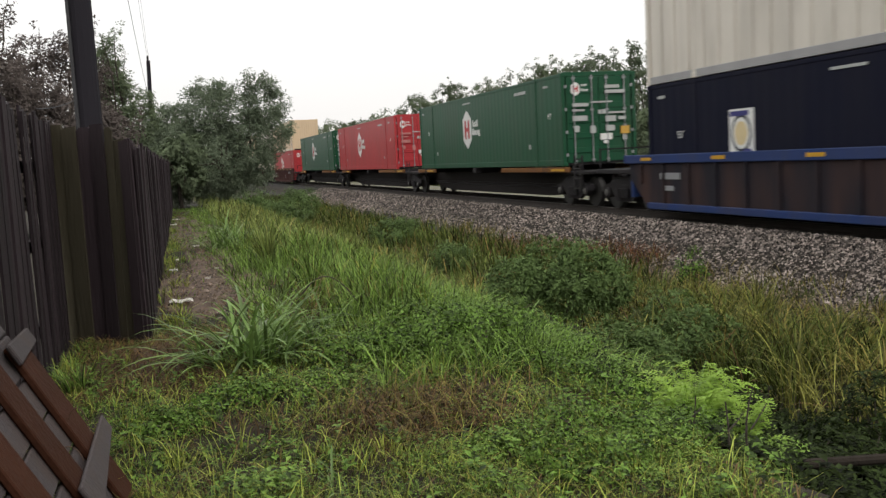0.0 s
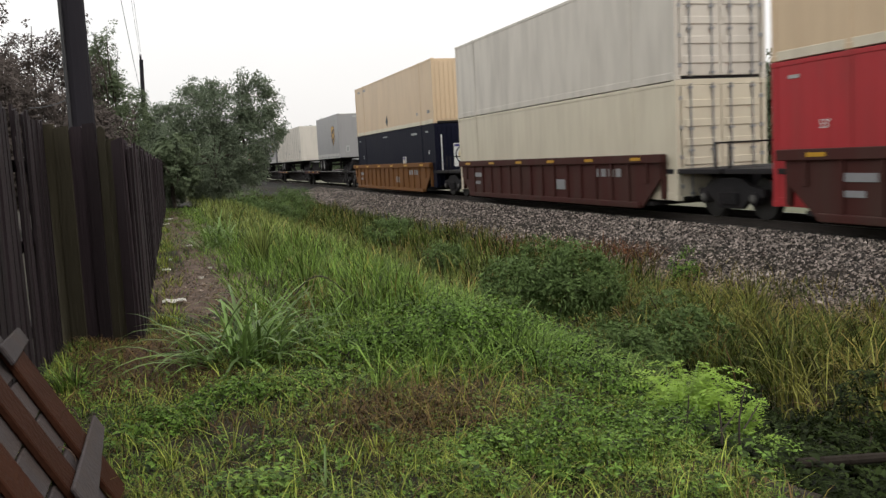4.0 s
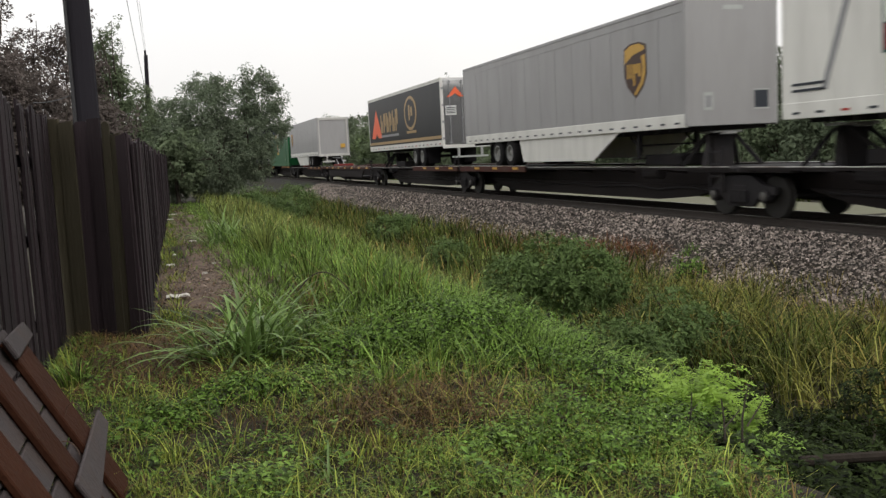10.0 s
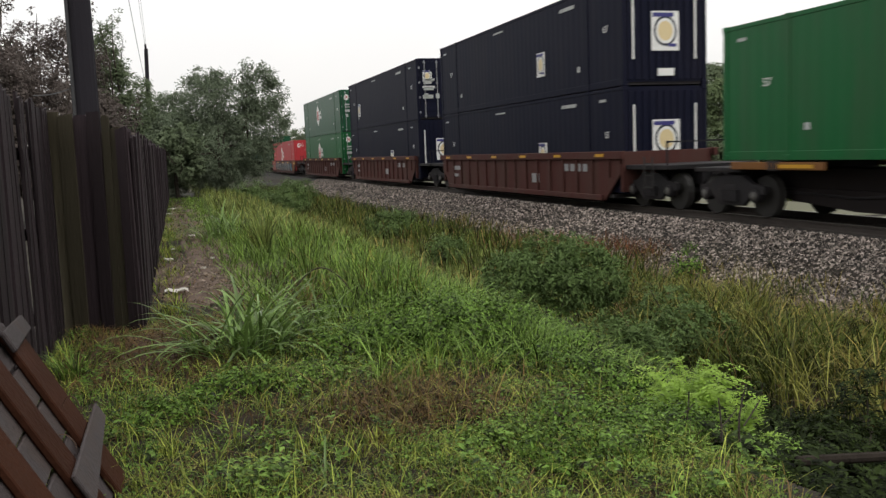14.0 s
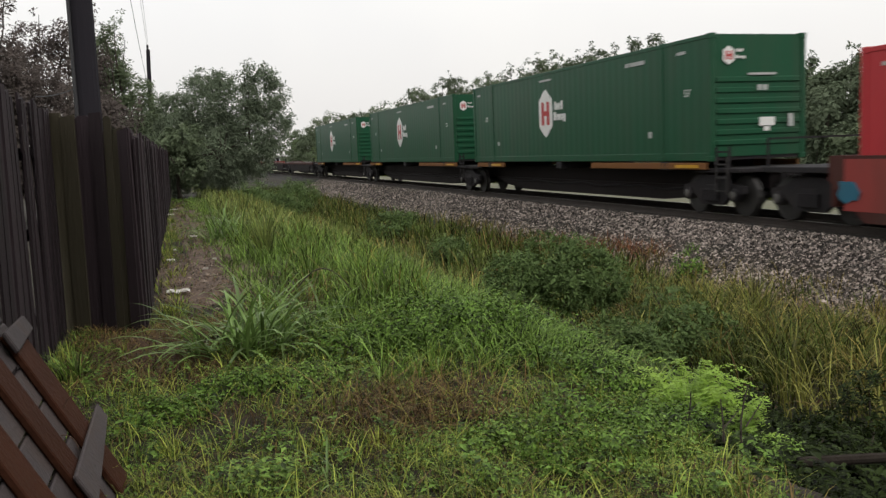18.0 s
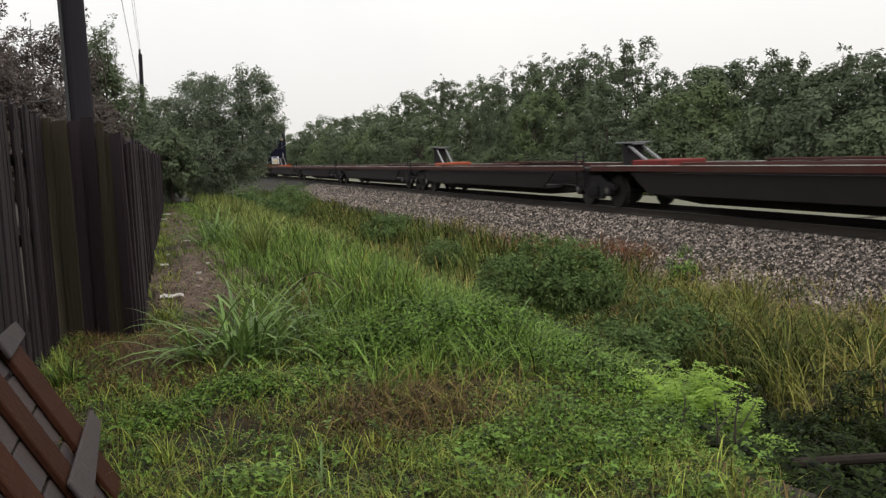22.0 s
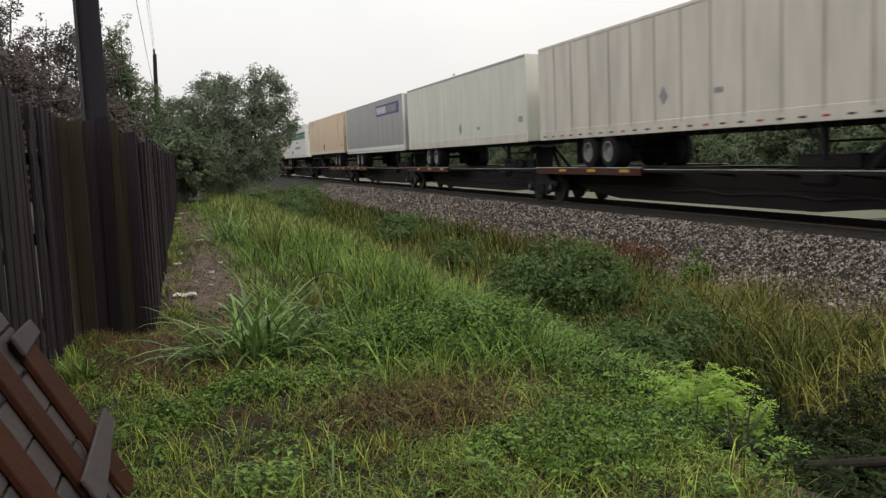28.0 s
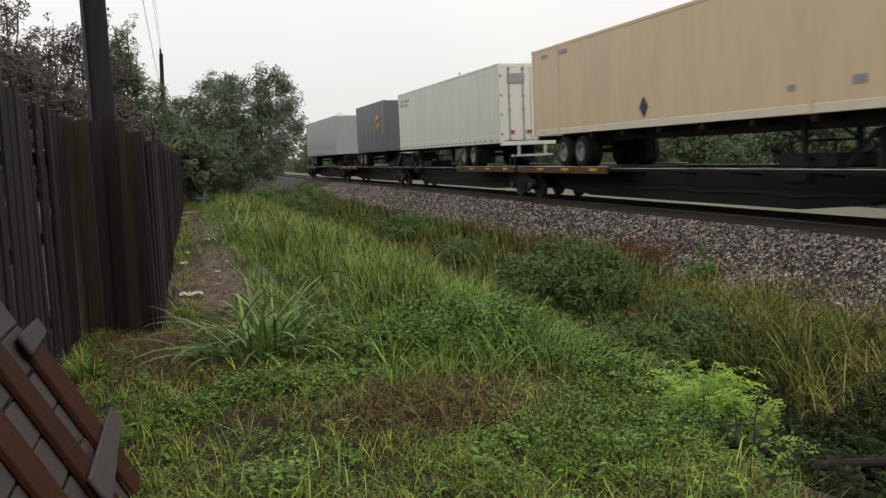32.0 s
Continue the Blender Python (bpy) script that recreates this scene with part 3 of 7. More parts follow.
    if skirt:
        y0, y1 = (wy + 1.5, L - 3.6) if wheels == "near" else (3.4, wy - 1.5)
        for s in (-1, 1):
            bm = bmesh.new()
            x = s * (w - .06)
            pts = [(y0, -.02), (y1, -.02), (y1 - (.3 if wheels == "far" else 1.6), -.78), (y0 + (1.6 if wheels == "far" else .3), -.78)]
            a = [bm.verts.new((x, p, q)) for p, q in pts]
            b = [bm.verts.new((x - s * .03, p, q)) for p, q in pts]
            bm.faces.new(a)
            bm.faces.new(b)
            for i in range(4):
                bm.faces.new((a[i], a[(i + 1) % 4], b[(i + 1) % 4], b[i]))
            part("side_skirt", bm, WHITE, e, "white side skirt panel")
    if marks:
        marks(e, ("side", -w - .004), L, H)
    return e


# Darker copy of the dusty white skin; the posts' shade is in the colour.
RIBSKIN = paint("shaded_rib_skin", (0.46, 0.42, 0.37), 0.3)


def marks_shield(pos, s=1.05, nose=True, far=False):
    def put(e, f, L, H):
        shield(e, f, -pos, H * .52, s)
        if nose:
            g = ("end", 0.0)
            bars("window_panel", e, MARKGREY, g, [(-.82, .38, .26, .42), (-.25, 2.75, .55, .1)])
            bars("window_panel", e, LOGOGREY, g, [(-.77, .44, .16, .28)], .008)
            bars("window_panel", e, LOGODARK, g, [(.62, .4, .38, .42)], .008)
            bars("window_panel", e, MARKGREY, g, [(.59, .36, .44, .04), (.59, .82, .44, .03)], .008)
    return put


def marks_teal_panel(e, f, L, H):
    M = L - 1.3

    bars("side_stripe", e, LOGODARK, f, [(-L + 4.2, H - .72, L - 4.3, .05), (-L + 4.2, H - .92, L - 4.3, .05), (-L + .3, .62, .9, .05), (-L + .3, .5, .9, .05)])
    bm = bmesh.new()
    plate(bm, [(-L + 1.1, .5), (-L + 1.25, .5), (-L + 1.9, H - .8), (-L + 1.75, H - .8)], f)
    part("side_stripe", bm, LOGOGREY, e)
    bars("logo", e, LOGOTEAL, f, [(-M + 1.3, 1.0, 1.35, 1.35)])
    bars("logo", e, LOGOWHITE, f, [(-M + 1.35, 1.52, .6, .62), (-M + 1.98, 1.52, .62, .62)], .008)
    bm = bmesh.new()
    plate(bm, [(-M + 1.35, 1.05), (-M + 2.0, 1.05), (-M + 1.75, 1.5), (-M + 1.35, 1.5)], f, .012)
    plate(bm, [(-M + 1.95, 1.2), (-M + 2.6, 1.2), (-M + 2.6, 1.75), (-M + 1.9, 1.75)], f, .012)
    part("logo", bm, LOGOMAROON, e)
    g = ("end", -.02)
    bars("logo", e, LOGOTEAL, g, [(-1.05, 1.65, 2.05, .95)], .012)
    bars("lettering", e, LOGOWHITE, g, [(-.9 + i * .2, 2.35, .13, .16) for i in range(9)] + [(-.95, 1.72, .8, .3), (.05, 1.72, .85, .3)], .018)
    bm = bmesh.new()
    plate(bm, [(-.95, 1.95), (-.3, 1.95), (-.1, 2.2), (-.95, 2.2)], g, .022)
    plate(bm, [(.05, 1.95), (.95, 1.95), (.95, 2.2), (.0, 2.2)], g, .022)
    part("logo", bm, LOGOMAROON, e)
    bars("label", e, MARKYELLOW_PALE, g, [(-1.05, 1.12, .55, .4)], .012)
    bars("label", e, DOORMARK, g, [(-1.1, .72, .5, .22), (.75, .75, .35, .2)], .012)
    bars("label", e, LOGODARK, g, [(-.95, .32, .3, .06), (.1, .32, .3, .06), (.7, .32, .3, .06)], .012)
    bars("lettering", e, LOGOGREY, f, [(-4.6, .95, 1.2, .07)])


def marks_orange_peak(e, f, L, H):
    bars("side_banner", e, BLACKSKIN, f, [(-L + .12, .25, L - .24, H - .42)])
    bm = bmesh.new()
    x = -L + .75
    plate(bm, [(x, .7), (x + .85, .7), (x + 1.25, .95), (x + 1.65, .7), (x + 2.5, .7), (x + 1.25, 2.3)], f, .012)
    part("logo", bm, LOGOORANGE, e, "orange peak emblem")
    bars("lettering", e, LOGOTAN, f, [(x + 2.3 + i * .66, .98, .2, 1.0 + .03 * i) for i in range(6)] + [(x + 2.56 + i * .66, .98 + .34 * (i % 2), .22, .62 + .1 * (i % 3)) for i in range(6)], .012)
    bars("lettering", e, LOGOGREY, f, [(x + 2.2, .72, 4.0, .12)], .012)
    bm = bmesh.new()
    plate(bm, [(x + 8.6 + 1.15 * math.cos(i * math.pi / 10), 1.75 + .85 * math.sin(i * math.pi / 10)) for i in range(20)], f, .012)
    part("logo_disc", bm, LOGOTAN, e)
    bm = bmesh.new()
    plate(bm, [(x + 8.6 + .95 * math.cos(i * math.pi / 10), 1.75 + .7 * math.sin(i * math.pi / 10)) for i in range(20)], f, .016)
    part("logo_disc", bm, BLACKSKIN, e)
    bars("lettering", e, LOGOTAN, f, [(x + 8.3, 1.4, .25, .75), (x + 8.7, 1.6, .3, .45), (x + 7.8, .75, 1.8, .12)], .02)
    bars("side_stripe", e, LOGOTAN, f, [(-L + .12, .33, L - .24, .14)], .012)
    g = ("end", -.02)
    bm = bmesh.new()
    plate(bm, [(-1.0, 2.15), (-.85, 2.15), (-.62, 2.3), (-.4, 2.15), (-.22, 2.15), (-.6, 2.6)], g, .012)
    part("logo", bm, LOGOORANGE, e)
    bars("lettering", e, LOGODARK, g, [(.1 + i * .14, 2.2, .1, .24) for i in range(6)], .012)
    bars("label", e, LOGOWHITE, g, [(-1.1, 1.35, .5, .42)], .012)
    bars("lettering", e, LOGODARK, g, [(-1.07, 1.42 + i * .08, .44, .04) for i in range(4)], .016)


def marks_blue_panel(e, f, L, H):
    bars("name_panel", e, LOGOBLUE, f, [(-6.4, H - .95, 5.5, .62)])
    bars("lettering", e, LOGOWHITE, f, [(-6.15 + i * .34, H - .84, .22, .4) for i in range(7)], .012)
    bars("lettering", e, LOGOGREY, f, [(-3.6 + i * .33, H - .84, .2, .4) for i in range(7)], .012)
    bars("name_panel", e, LOGOBLUE, ("end", 0.0), [(-.9, H - .95, 1.8, .5)])
    bars("lettering", e, LOGOGREY, f, [(-8.5, .9, .5, .1)])


def marks_green_stripe(e, f, L, H):
    bars("side_stripe", e, LOGODARK2, f, [(-L + .15, H - .95, L - .25, .26)])
    bars("side_stripe", e, LOGOGREEN, f, [(-L + .15, H - 1.32, L - .25, .35)])
    bm = bmesh.new()
    x = -L + 1.9
    plate(bm, [(x, H - 1.4), (x + 1.9, H - 1.4), (x + 2.3, H - .85), (x + 1.9, H - .55), (x, H - .55), (x - .4, H - 1.1)], f, .008)
    part("name_panel", bm, LOGOWHITE, e)
    bm = bmesh.new()
    for a in (x + .15, x + 1.15):
        plate(bm, [(a, H - 1.3), (a + .25, H - 1.3), (a + .55, H - .65), (a + .3, H - .65)], f, .012)
    rect(bm, x + .35, H - 1.0, .4, .1, f, .012)
    rect(bm, x + 1.2, H - 1.3, .6, .12, f, .012)
    part("lettering", bm, LOGODARK2, e)
    bars("lettering", e, LOGOGREY, f, [(x + .3, H - 1.62, 1.3, .12), (x + .1, .45, 1.8, .07)])
    for i, m in enumerate((LOGOGREY, LOGODARK, LOGOGREY)):
        diamond(e, f, -L + 6.2 + i * .5, .5, .24, m)
    bars("lettering", e, LOGOGREY, f, [(-6.4, 1.32, 1.5, .16)] + [(-7.2 + i * .42, .78, .3, .26) for i in range(9)])
    bars("vent", e, LOGOWHITE, f, [(-8.4, .95, .18, .45)])
    g = ("end", 0.0)
    bm = bmesh.new()
    plate(bm, [(.05, 1.9), (.4, 1.6), (.75, 1.55), (1.0, 1.95), (1.05, 2.35), (.1, 2.4)], g)
    part("logo", bm, LOGOGREEN, e)
    bars("name_panel", e, LOGOGREEN, g, [(-.95, 2.55, 2.0, .16)])
    bars("lettering", e, LOGODARK, g, [(-.95, 2.25, .5, .1), (-.95, 2.05, .6, .1), (-.95, 1.85, .7, .07), (-.95, 1.7, .6, .07), (-.95, 1.5, .9, .07), (.2, 1.42, .8, .06), (.5, .25, .5, .25)])
    for i in range(3):
        diamond(e, g, -.8 + i * .45, .75, .2, LOGOGREY)
    bars("label", e, LOGOGOLD, g, [(.75, .55, .4, .35)])


LOGODARK2 = mat("dark_green_decal", (0.015, 0.06, 0.04), rough=0.5, vary=0.1)


def marks_small_diamond(pos, z=.75, m=None):
    def put(e, f, L, H):
        diamond(e, f, -pos, z, .24, m or LOGOGREY)
        bars("marking", e, LOGOGREY, f, [(-pos + 2.2, z - .1, .3, .12), (-.8, .7, .35, .2)])
    return put


def marks_rear_plain(e, f, L, H):
    shield(e, f, -L + 1.5, H * .52, .95)
    bars("label", e, LOGOGOLD, ("end", -.02), [(.55, .55, .38, .32)], .012)


def marks_white_door(e, f, L, H):
    bars("logo", e, LOGOGREY, f, [(-L + .5, H - .5, 1.8, .1), (-L + .5, H - .75, .5, .18), (-L + 1.2, H - .75, .9, .12)])
    g = ("end", -.02)
    bars("logo", e, LOGOGREY, g, [(-.95, H - .75, .7, .35)], .012)
    bars("label", e, LOGORED, g, [(-.2, .35, .2, .1), (-.9, .35, .2, .1)], .012)


def chassis(along, length, label, wheels="far"):
    e = rides("container_chassis", label, "trailer chassis", "road trailers on the train", along, TRAIL)
    w, L, deck = 1.22, length, DECK - TRAIL
    for x in (-.48, .48):
        bm = bmesh.new()
        box(bm, x - .08, x + .08, .1, L - .1, -.16, .1, .01)
        part("main_rail", bm, UNDER, e)
    for i in range(9):
        bm = bmesh.new()
        y = .15 + i * (L - .4) / 8
        box(bm, -w, w, y - .08, y + .08, -.02, .12)
        part("crossmember", bm, UNDER, e)
    wy = 2.9 if wheels == "near" else L - 2.9
    running_gear(e, w + .05, wy, deck)
    legs(e, L - 3.0 if wheels == "near" else 3.0, deck, .7)
    return e


# ---- railway cars ----
def truck(parent, y):
    """A two-axle bogie: bolster with side frames and wheels."""
    if "bolster" not in MESHES:
        bm = bmesh.new()
        box(bm, -1.1, 1.1, -.2, .2, .42, .72, .03)
        bpy.data.objects.remove(part("truck", bm, UNDER, None, share="bolster"))
        bm = bmesh.new()
        xs = (-.06, .06)
        prof = [(-1.18, .52), (-1.18, .68), (-.75, .74), (-.4, .92), (.4, .92), (.75, .74), (1.18, .68), (1.18, .52), (.7, .48), (.42, .24), (-.42, .24), (-.7, .48)]
        rows = [[bm.verts.new((x, a, b)) for a, b in prof] for x in xs]
        bm.faces.new(rows[0])
        bm.faces.new(rows[1])
        for i in range(len(prof)):
            bm.faces.new((rows[0][i], rows[0][(i + 1) % 12], rows[1][(i + 1) % 12], rows[1][i]))
        for yy in (-.24, -.08, .08, .24):
            lathe(bm, [(.34, .07), (.6, .07)], "Z", (-.1, yy, 0), 8)
        for yy in (-.9, .9):
            lathe(bm, [(-.14, .1), (-.12, .15), (.06, .15)], "X", (0, yy, .48), 10)
        bpy.data.objects.remove(part("side_frame", bm, UNDER, None, share="side_frame"))
        for s, k in ((1, "wheel_a"), (-1, "wheel_b")):
            bm = bmesh.new()
            lathe(bm, [(-.07 * s, .1), (-.07 * s, .36), (-.06 * s, .455), (.05 * s, .46), (.06 * s, .49), (.08 * s, .49), (.085 * s, .2)], "X", n=18)
            bpy.data.objects.remove(part("wheel", bm, WHEELSTEEL, None, share=k))
        bm = bmesh.new()
        lathe(bm, [(-.75, .08), (.75, .08)], "X", n=10)
        bpy.data.objects.remove(part("axle", bm, UNDER, None, share="axle"))
        bm = bmesh.new()
        lathe(bm, [(-.03, .05), (-.02, .085), (.0, .1)], "X", n=10)
        bpy.data.objects.remove(part("bearing_cap", bm, CAPSTEEL, None, share="bearing_cap"))
    t = again("truck", "bolster", parent, (0, y, 0))
    for x in (-1.02, 1.02):
        again("side_frame", "side_frame", t, (x, 0, 0))
    for yy in (-.9, .9):
        again("bearing_cap", "bearing_cap", t, (-1.165, yy, .48))
        again("axle", "axle", t, (0, yy, .455))
        again("wheel", "wheel_a", t, (-.77, yy, .455))
        again("wheel", "wheel_b", t, (.77, yy, .455))


def coupler(e, y, d):
    bm = bmesh.new()
    box(bm, -.1, .1, min(y, y + d * .75), max(y, y + d * .75), .72, .92, .02)
    box(bm, -.17, .17, min(y + d * .6, y + d * .85), max(y + d * .6, y + d * .85), .68, .98, .03)
    part("coupler", bm, UNDER, e)
    bm = bmesh.new()
    beam(bm, (-.25, y, .7), (-.3, y + d * .5, .42), .04, .04)
    beam(bm, (-.3, y + d * .5, .42), (-.1, y + d * .85, .5), .04, .04)
    part("brake_hose", bm, RUBBER, e)


def ladder(e, x, y, z0=.5, z1=1.35):
    bm = bmesh.new()
    for yy in (y - .2, y + .2):
        beam(bm, (x, yy, z0), (x, yy, z1), .03, .03)
    for i in range(3):
        z = z0 + .08 + i * .3
        beam(bm, (x, y - .2, z), (x, y + .2, z), .03, .03)
    part("ladder", bm, WHEELSTEEL, e)


def hitch(e, y, lean, colour, top=TRAIL - .12, wide=False):
    """The stand that takes a trailer's kingpin; a raised one shows its long painted base."""
    bm = bmesh.new()
    box(bm, -.42, .42, y - .32, y + .32, top - .06, top, .02)
    box(bm, -.2, .2, y - .38, y - .2, top - .1, top - .04, .02)
    part("hitch_plate", bm, DARKGREY if wide else GREY, e, "grey steel hitch plate")
    bm = bmesh.new()
    box(bm, -.3, .3, y - .12, y + .12, 1.0, top - .06, .03)
    part("hitch_post", bm, UNDER, e)
    for x in (-.22, .22):
        bm = bmesh.new()
        beam(bm, (x, y + lean * .15, top - .12), (x, y + lean * 1.15, 1.28), .06, .06)
        part("hitch_strut", bm, LOGOGREY if wide else UNDER, e)
    if not wide:
        for x in (-.85, .85):
            bm = bmesh.new()
            beam(bm, (x, y - .5, 1.05), (x * .45, y - .05, top - .1), .09, .09)
            beam(bm, (x, y + .5, 1.05), (x * .45, y + .05, top - .1), .09, .09)
            box(bm, x - .12, x + .12, y - .62, y + .62, 1.0, 1.08, .01)
            part("hitch_frame", bm, UNDER, e)
        bm = bmesh.new()
        lathe(bm, [(-.4, .1), (-.36, .16), (.36, .16), (.4, .1)], "Y", (-.95, y + lean * 1.6, .95), 12)
        part("air_tank", bm, UNDER, e)
        bm = bmesh.new()
        tube(bm, [(-.9, y + lean * .3, 1.0), (-1.05, y + lean * .2, 1.35), (-.8, y, 1.55), (-.5, y - lean * .1, 1.75)], .025, .02)
        part("air_hose", bm, RUBBER, e)
    bm = bmesh.new()
    a, b = sorted((y + lean * .95, y + lean * 2.75))
    if wide:
        box(bm, -.6, .6, a, b, 1.1, 1.33, .03)
    else:
        box(bm, -.55, .55, a, b, 1.12, 1.42, .03)
    part("hitch_base", bm, colour, e, "painted hitch base")


def spine_unit(y0, y1, label, sill=None, hitch_end=None, plat="far", trucks=(True, False), first=False, last=False, full=False, hitch_colour=None, yellow=True, carries="trailer", topz=DECK):
    e = rides("spine_car", label, "freight car", "railway cars of the train", y0)
    L = y1 - y0
    sill = sill or SILLBROWN
    bm = bmesh.new()
    box(bm, -.34, .34, .15, L - .15, .6, topz - .06, .03)
    belly = [(1.4, .62), (2.6, .36), (4.4, .21), (L - 4.4, .21), (L - 2.6, .36), (L - 1.4, .62)]
    r0, r1 = [[bm.verts.new((x, a, b)) for a, b in belly] for x in (-.44, .44)]
    bm.faces.new(r0)
    bm.faces.new(r1)
    for i in range(6):
        bm.faces.new((r0[i], r0[(i + 1) % 6], r1[(i + 1) % 6], r1[i]))
    part("centre_sill", bm, SPINEBROWN, e)
    for yy in (.0, L):
        bm = bmesh.new()
        a, b = (0.0, 1.9) if yy == 0 else (L - 1.9, L)
        box(bm, -1.2, 1.2, a + .05, b - .05, topz - .14, topz - .04, .015)
        part("end_platform", bm, UNDER, e)
    if carries == "trailer" or full:
        spans = [(.3, L - .3)] if full else ([(L - 7.2, L - .2)] if plat == "far" else [(.2, 7.2)])
        for a, b in spans:
            if not full:
                bm = bmesh.new()
                box(bm, -1.33, 1.33, a, b, topz - .12, topz - .02, .012)
                part("wheel_platform", bm, UNDER, e)
            for s in (-1, 1):
                bm = bmesh.new()
                xs = sorted((s * 1.36, s * 1.28))
                box(bm, xs[0], xs[1], a, b, topz - (.12 if full else .18), topz + .03, .012)
                p = part("side_sill", bm, sill, e)
                # thin pale strip that paints the sky's glint along the sill top
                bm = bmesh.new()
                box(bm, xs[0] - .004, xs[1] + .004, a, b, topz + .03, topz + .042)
                part("worn_edge", bm, DECKEDGE, p, "worn steel edge painted bright as a sky glint")
                if yellow:
                    n = int((b - a) / 2.2)
                    for i in range(n):
                        bm = bmesh.new()
                        yy = a + .6 + i * (b - a - 1) / max(n, 1)
                        box(bm, s * 1.372, s * 1.35, yy, yy + .5, topz - .09, topz - .01)
                        part("reflector", bm, YELLOW, p)
        rest = (.2, L - 7.2) if plat == "far" else (7.2, L - .2)
        if not full:
            for s in (-1, 1):
                bm = bmesh.new()
                beam(bm, (s * 1.2, rest[0], topz - .05), (s * 1.2, rest[1], topz - .05), .07, .06)
                for i in range(5):
                    yy = rest[0] + .4 + i * (rest[1] - rest[0] - .8) / 4
                    beam(bm, (s * .3, yy, topz - .2), (s * 1.2, yy, topz - .07), .07, .07)
                w = part("walkway_rail", bm, SPINEBROWN, e)
                # the same painted glint along the walkway
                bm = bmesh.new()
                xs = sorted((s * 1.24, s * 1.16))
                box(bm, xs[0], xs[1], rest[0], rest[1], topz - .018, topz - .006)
                part("worn_edge", bm, DECKEDGE, w, "worn steel edge painted bright as a sky glint")
    if full:
        for s in (-1, 1):
            bm = bmesh.new()
            xs = sorted((s * 1.26, s * 1.2))
            m = 2.4
            pts = [(m, topz - .16), (L - m, topz - .16), (L - m - .9, .48), (m + .9, .48)]
            r0, r1 = [[bm.verts.new((x, a, b)) for a, b in pts] for x in xs]
            bm.faces.new(r0)
            bm.faces.new(r1)
            for i in range(4):
                bm.faces.new((r0[i], r0[(i + 1) % 4], r1[(i + 1) % 4], r1[i]))
            part("side_web", bm, SPINEBROWN, e)
            bm = bmesh.new()
            box(bm, xs[0] - .02, xs[1] + .02, L * .28, L * .74, topz + .05, topz + .11, .01)
            for q in (.28, .4, .52, .64, .735):
                box(bm, xs[0], xs[1], L * q, L * q + .08, topz + .02, topz + .06)
            part("side_rail", bm, sill, e)
        bm = bmesh.new()
        box(bm, -1.2, 1.2, 3.4, L - 3.4, .46, .56)
        part("floor", bm, UNDER, e)
    if carries == "container":
        for yy in (2.1 + .9, L - 2.1 - .9, L / 2):
            bm = bmesh.new()
            box(bm, -1.3, 1.3, yy - .2, yy + .2, topz - .1, 1.24, .02)
            part("cradle", bm, UNDER, e)
        for s in (-1, 1):
            for a, b in ((1.2, 7.0), (L - 4.5, L - 1.6)):
                bm = bmesh.new()
                xs = sorted((s * 1.3, s * 1.22))
                box(bm, xs[0], xs[1], a, b, 1.06, 1.22, .012)
                p = part("side_sill", bm, SILLTAN, e)
                bm = bmesh.new()
                box(bm, s * 1.312, s * 1.29, a + .3, a + 1.3, 1.1, 1.17)
                part("reflector", bm, YELLOW, p)
    if hitch_end is not None:
        if isinstance(hitch_end, float):
            hitch(e, L - hitch_end, -1, hitch_colour, 1.85 if hitch_end < .5 else 2.1, True)
        else:
            hitch(e, 2.2 if hitch_end == "near" else L - 2.2, 1 if hitch_end == "near" else -1, hitch_colour or UNDER)
    bm = bmesh.new()
    beam(bm, (-1.16, .5, .55), (-1.16, .5, topz + .45), .045, .045)
    beam(bm, (-1.16, 1.0, .55), (-1.16, 1.0, topz + .45), .045, .045)
    for q in range(4):
        beam(bm, (-1.16, .5, .62 + q * .28), (-1.16, 1.0, .62 + q * .28), .035, .035)
    part("side_ladder", bm, UNDER, e)
    bm = bmesh.new()
    tube(bm, [(-.46, 2.0 + (L - 4) * q / 12, .52 + .05 * math.sin(q * 2.3)) for q in range(13)], .03, .03)
    part("brake_pipe", bm, UNDER, e)
    if trucks[0]:
        truck(e, .0 if not first else 1.3)
    if trucks[1]:
        truck(e, L - 1.3)
    if first:
        coupler(e, .1, -1)
        ladder(e, -1.3, .6)
    if last:
        coupler(e, L - .1, 1)
    return e


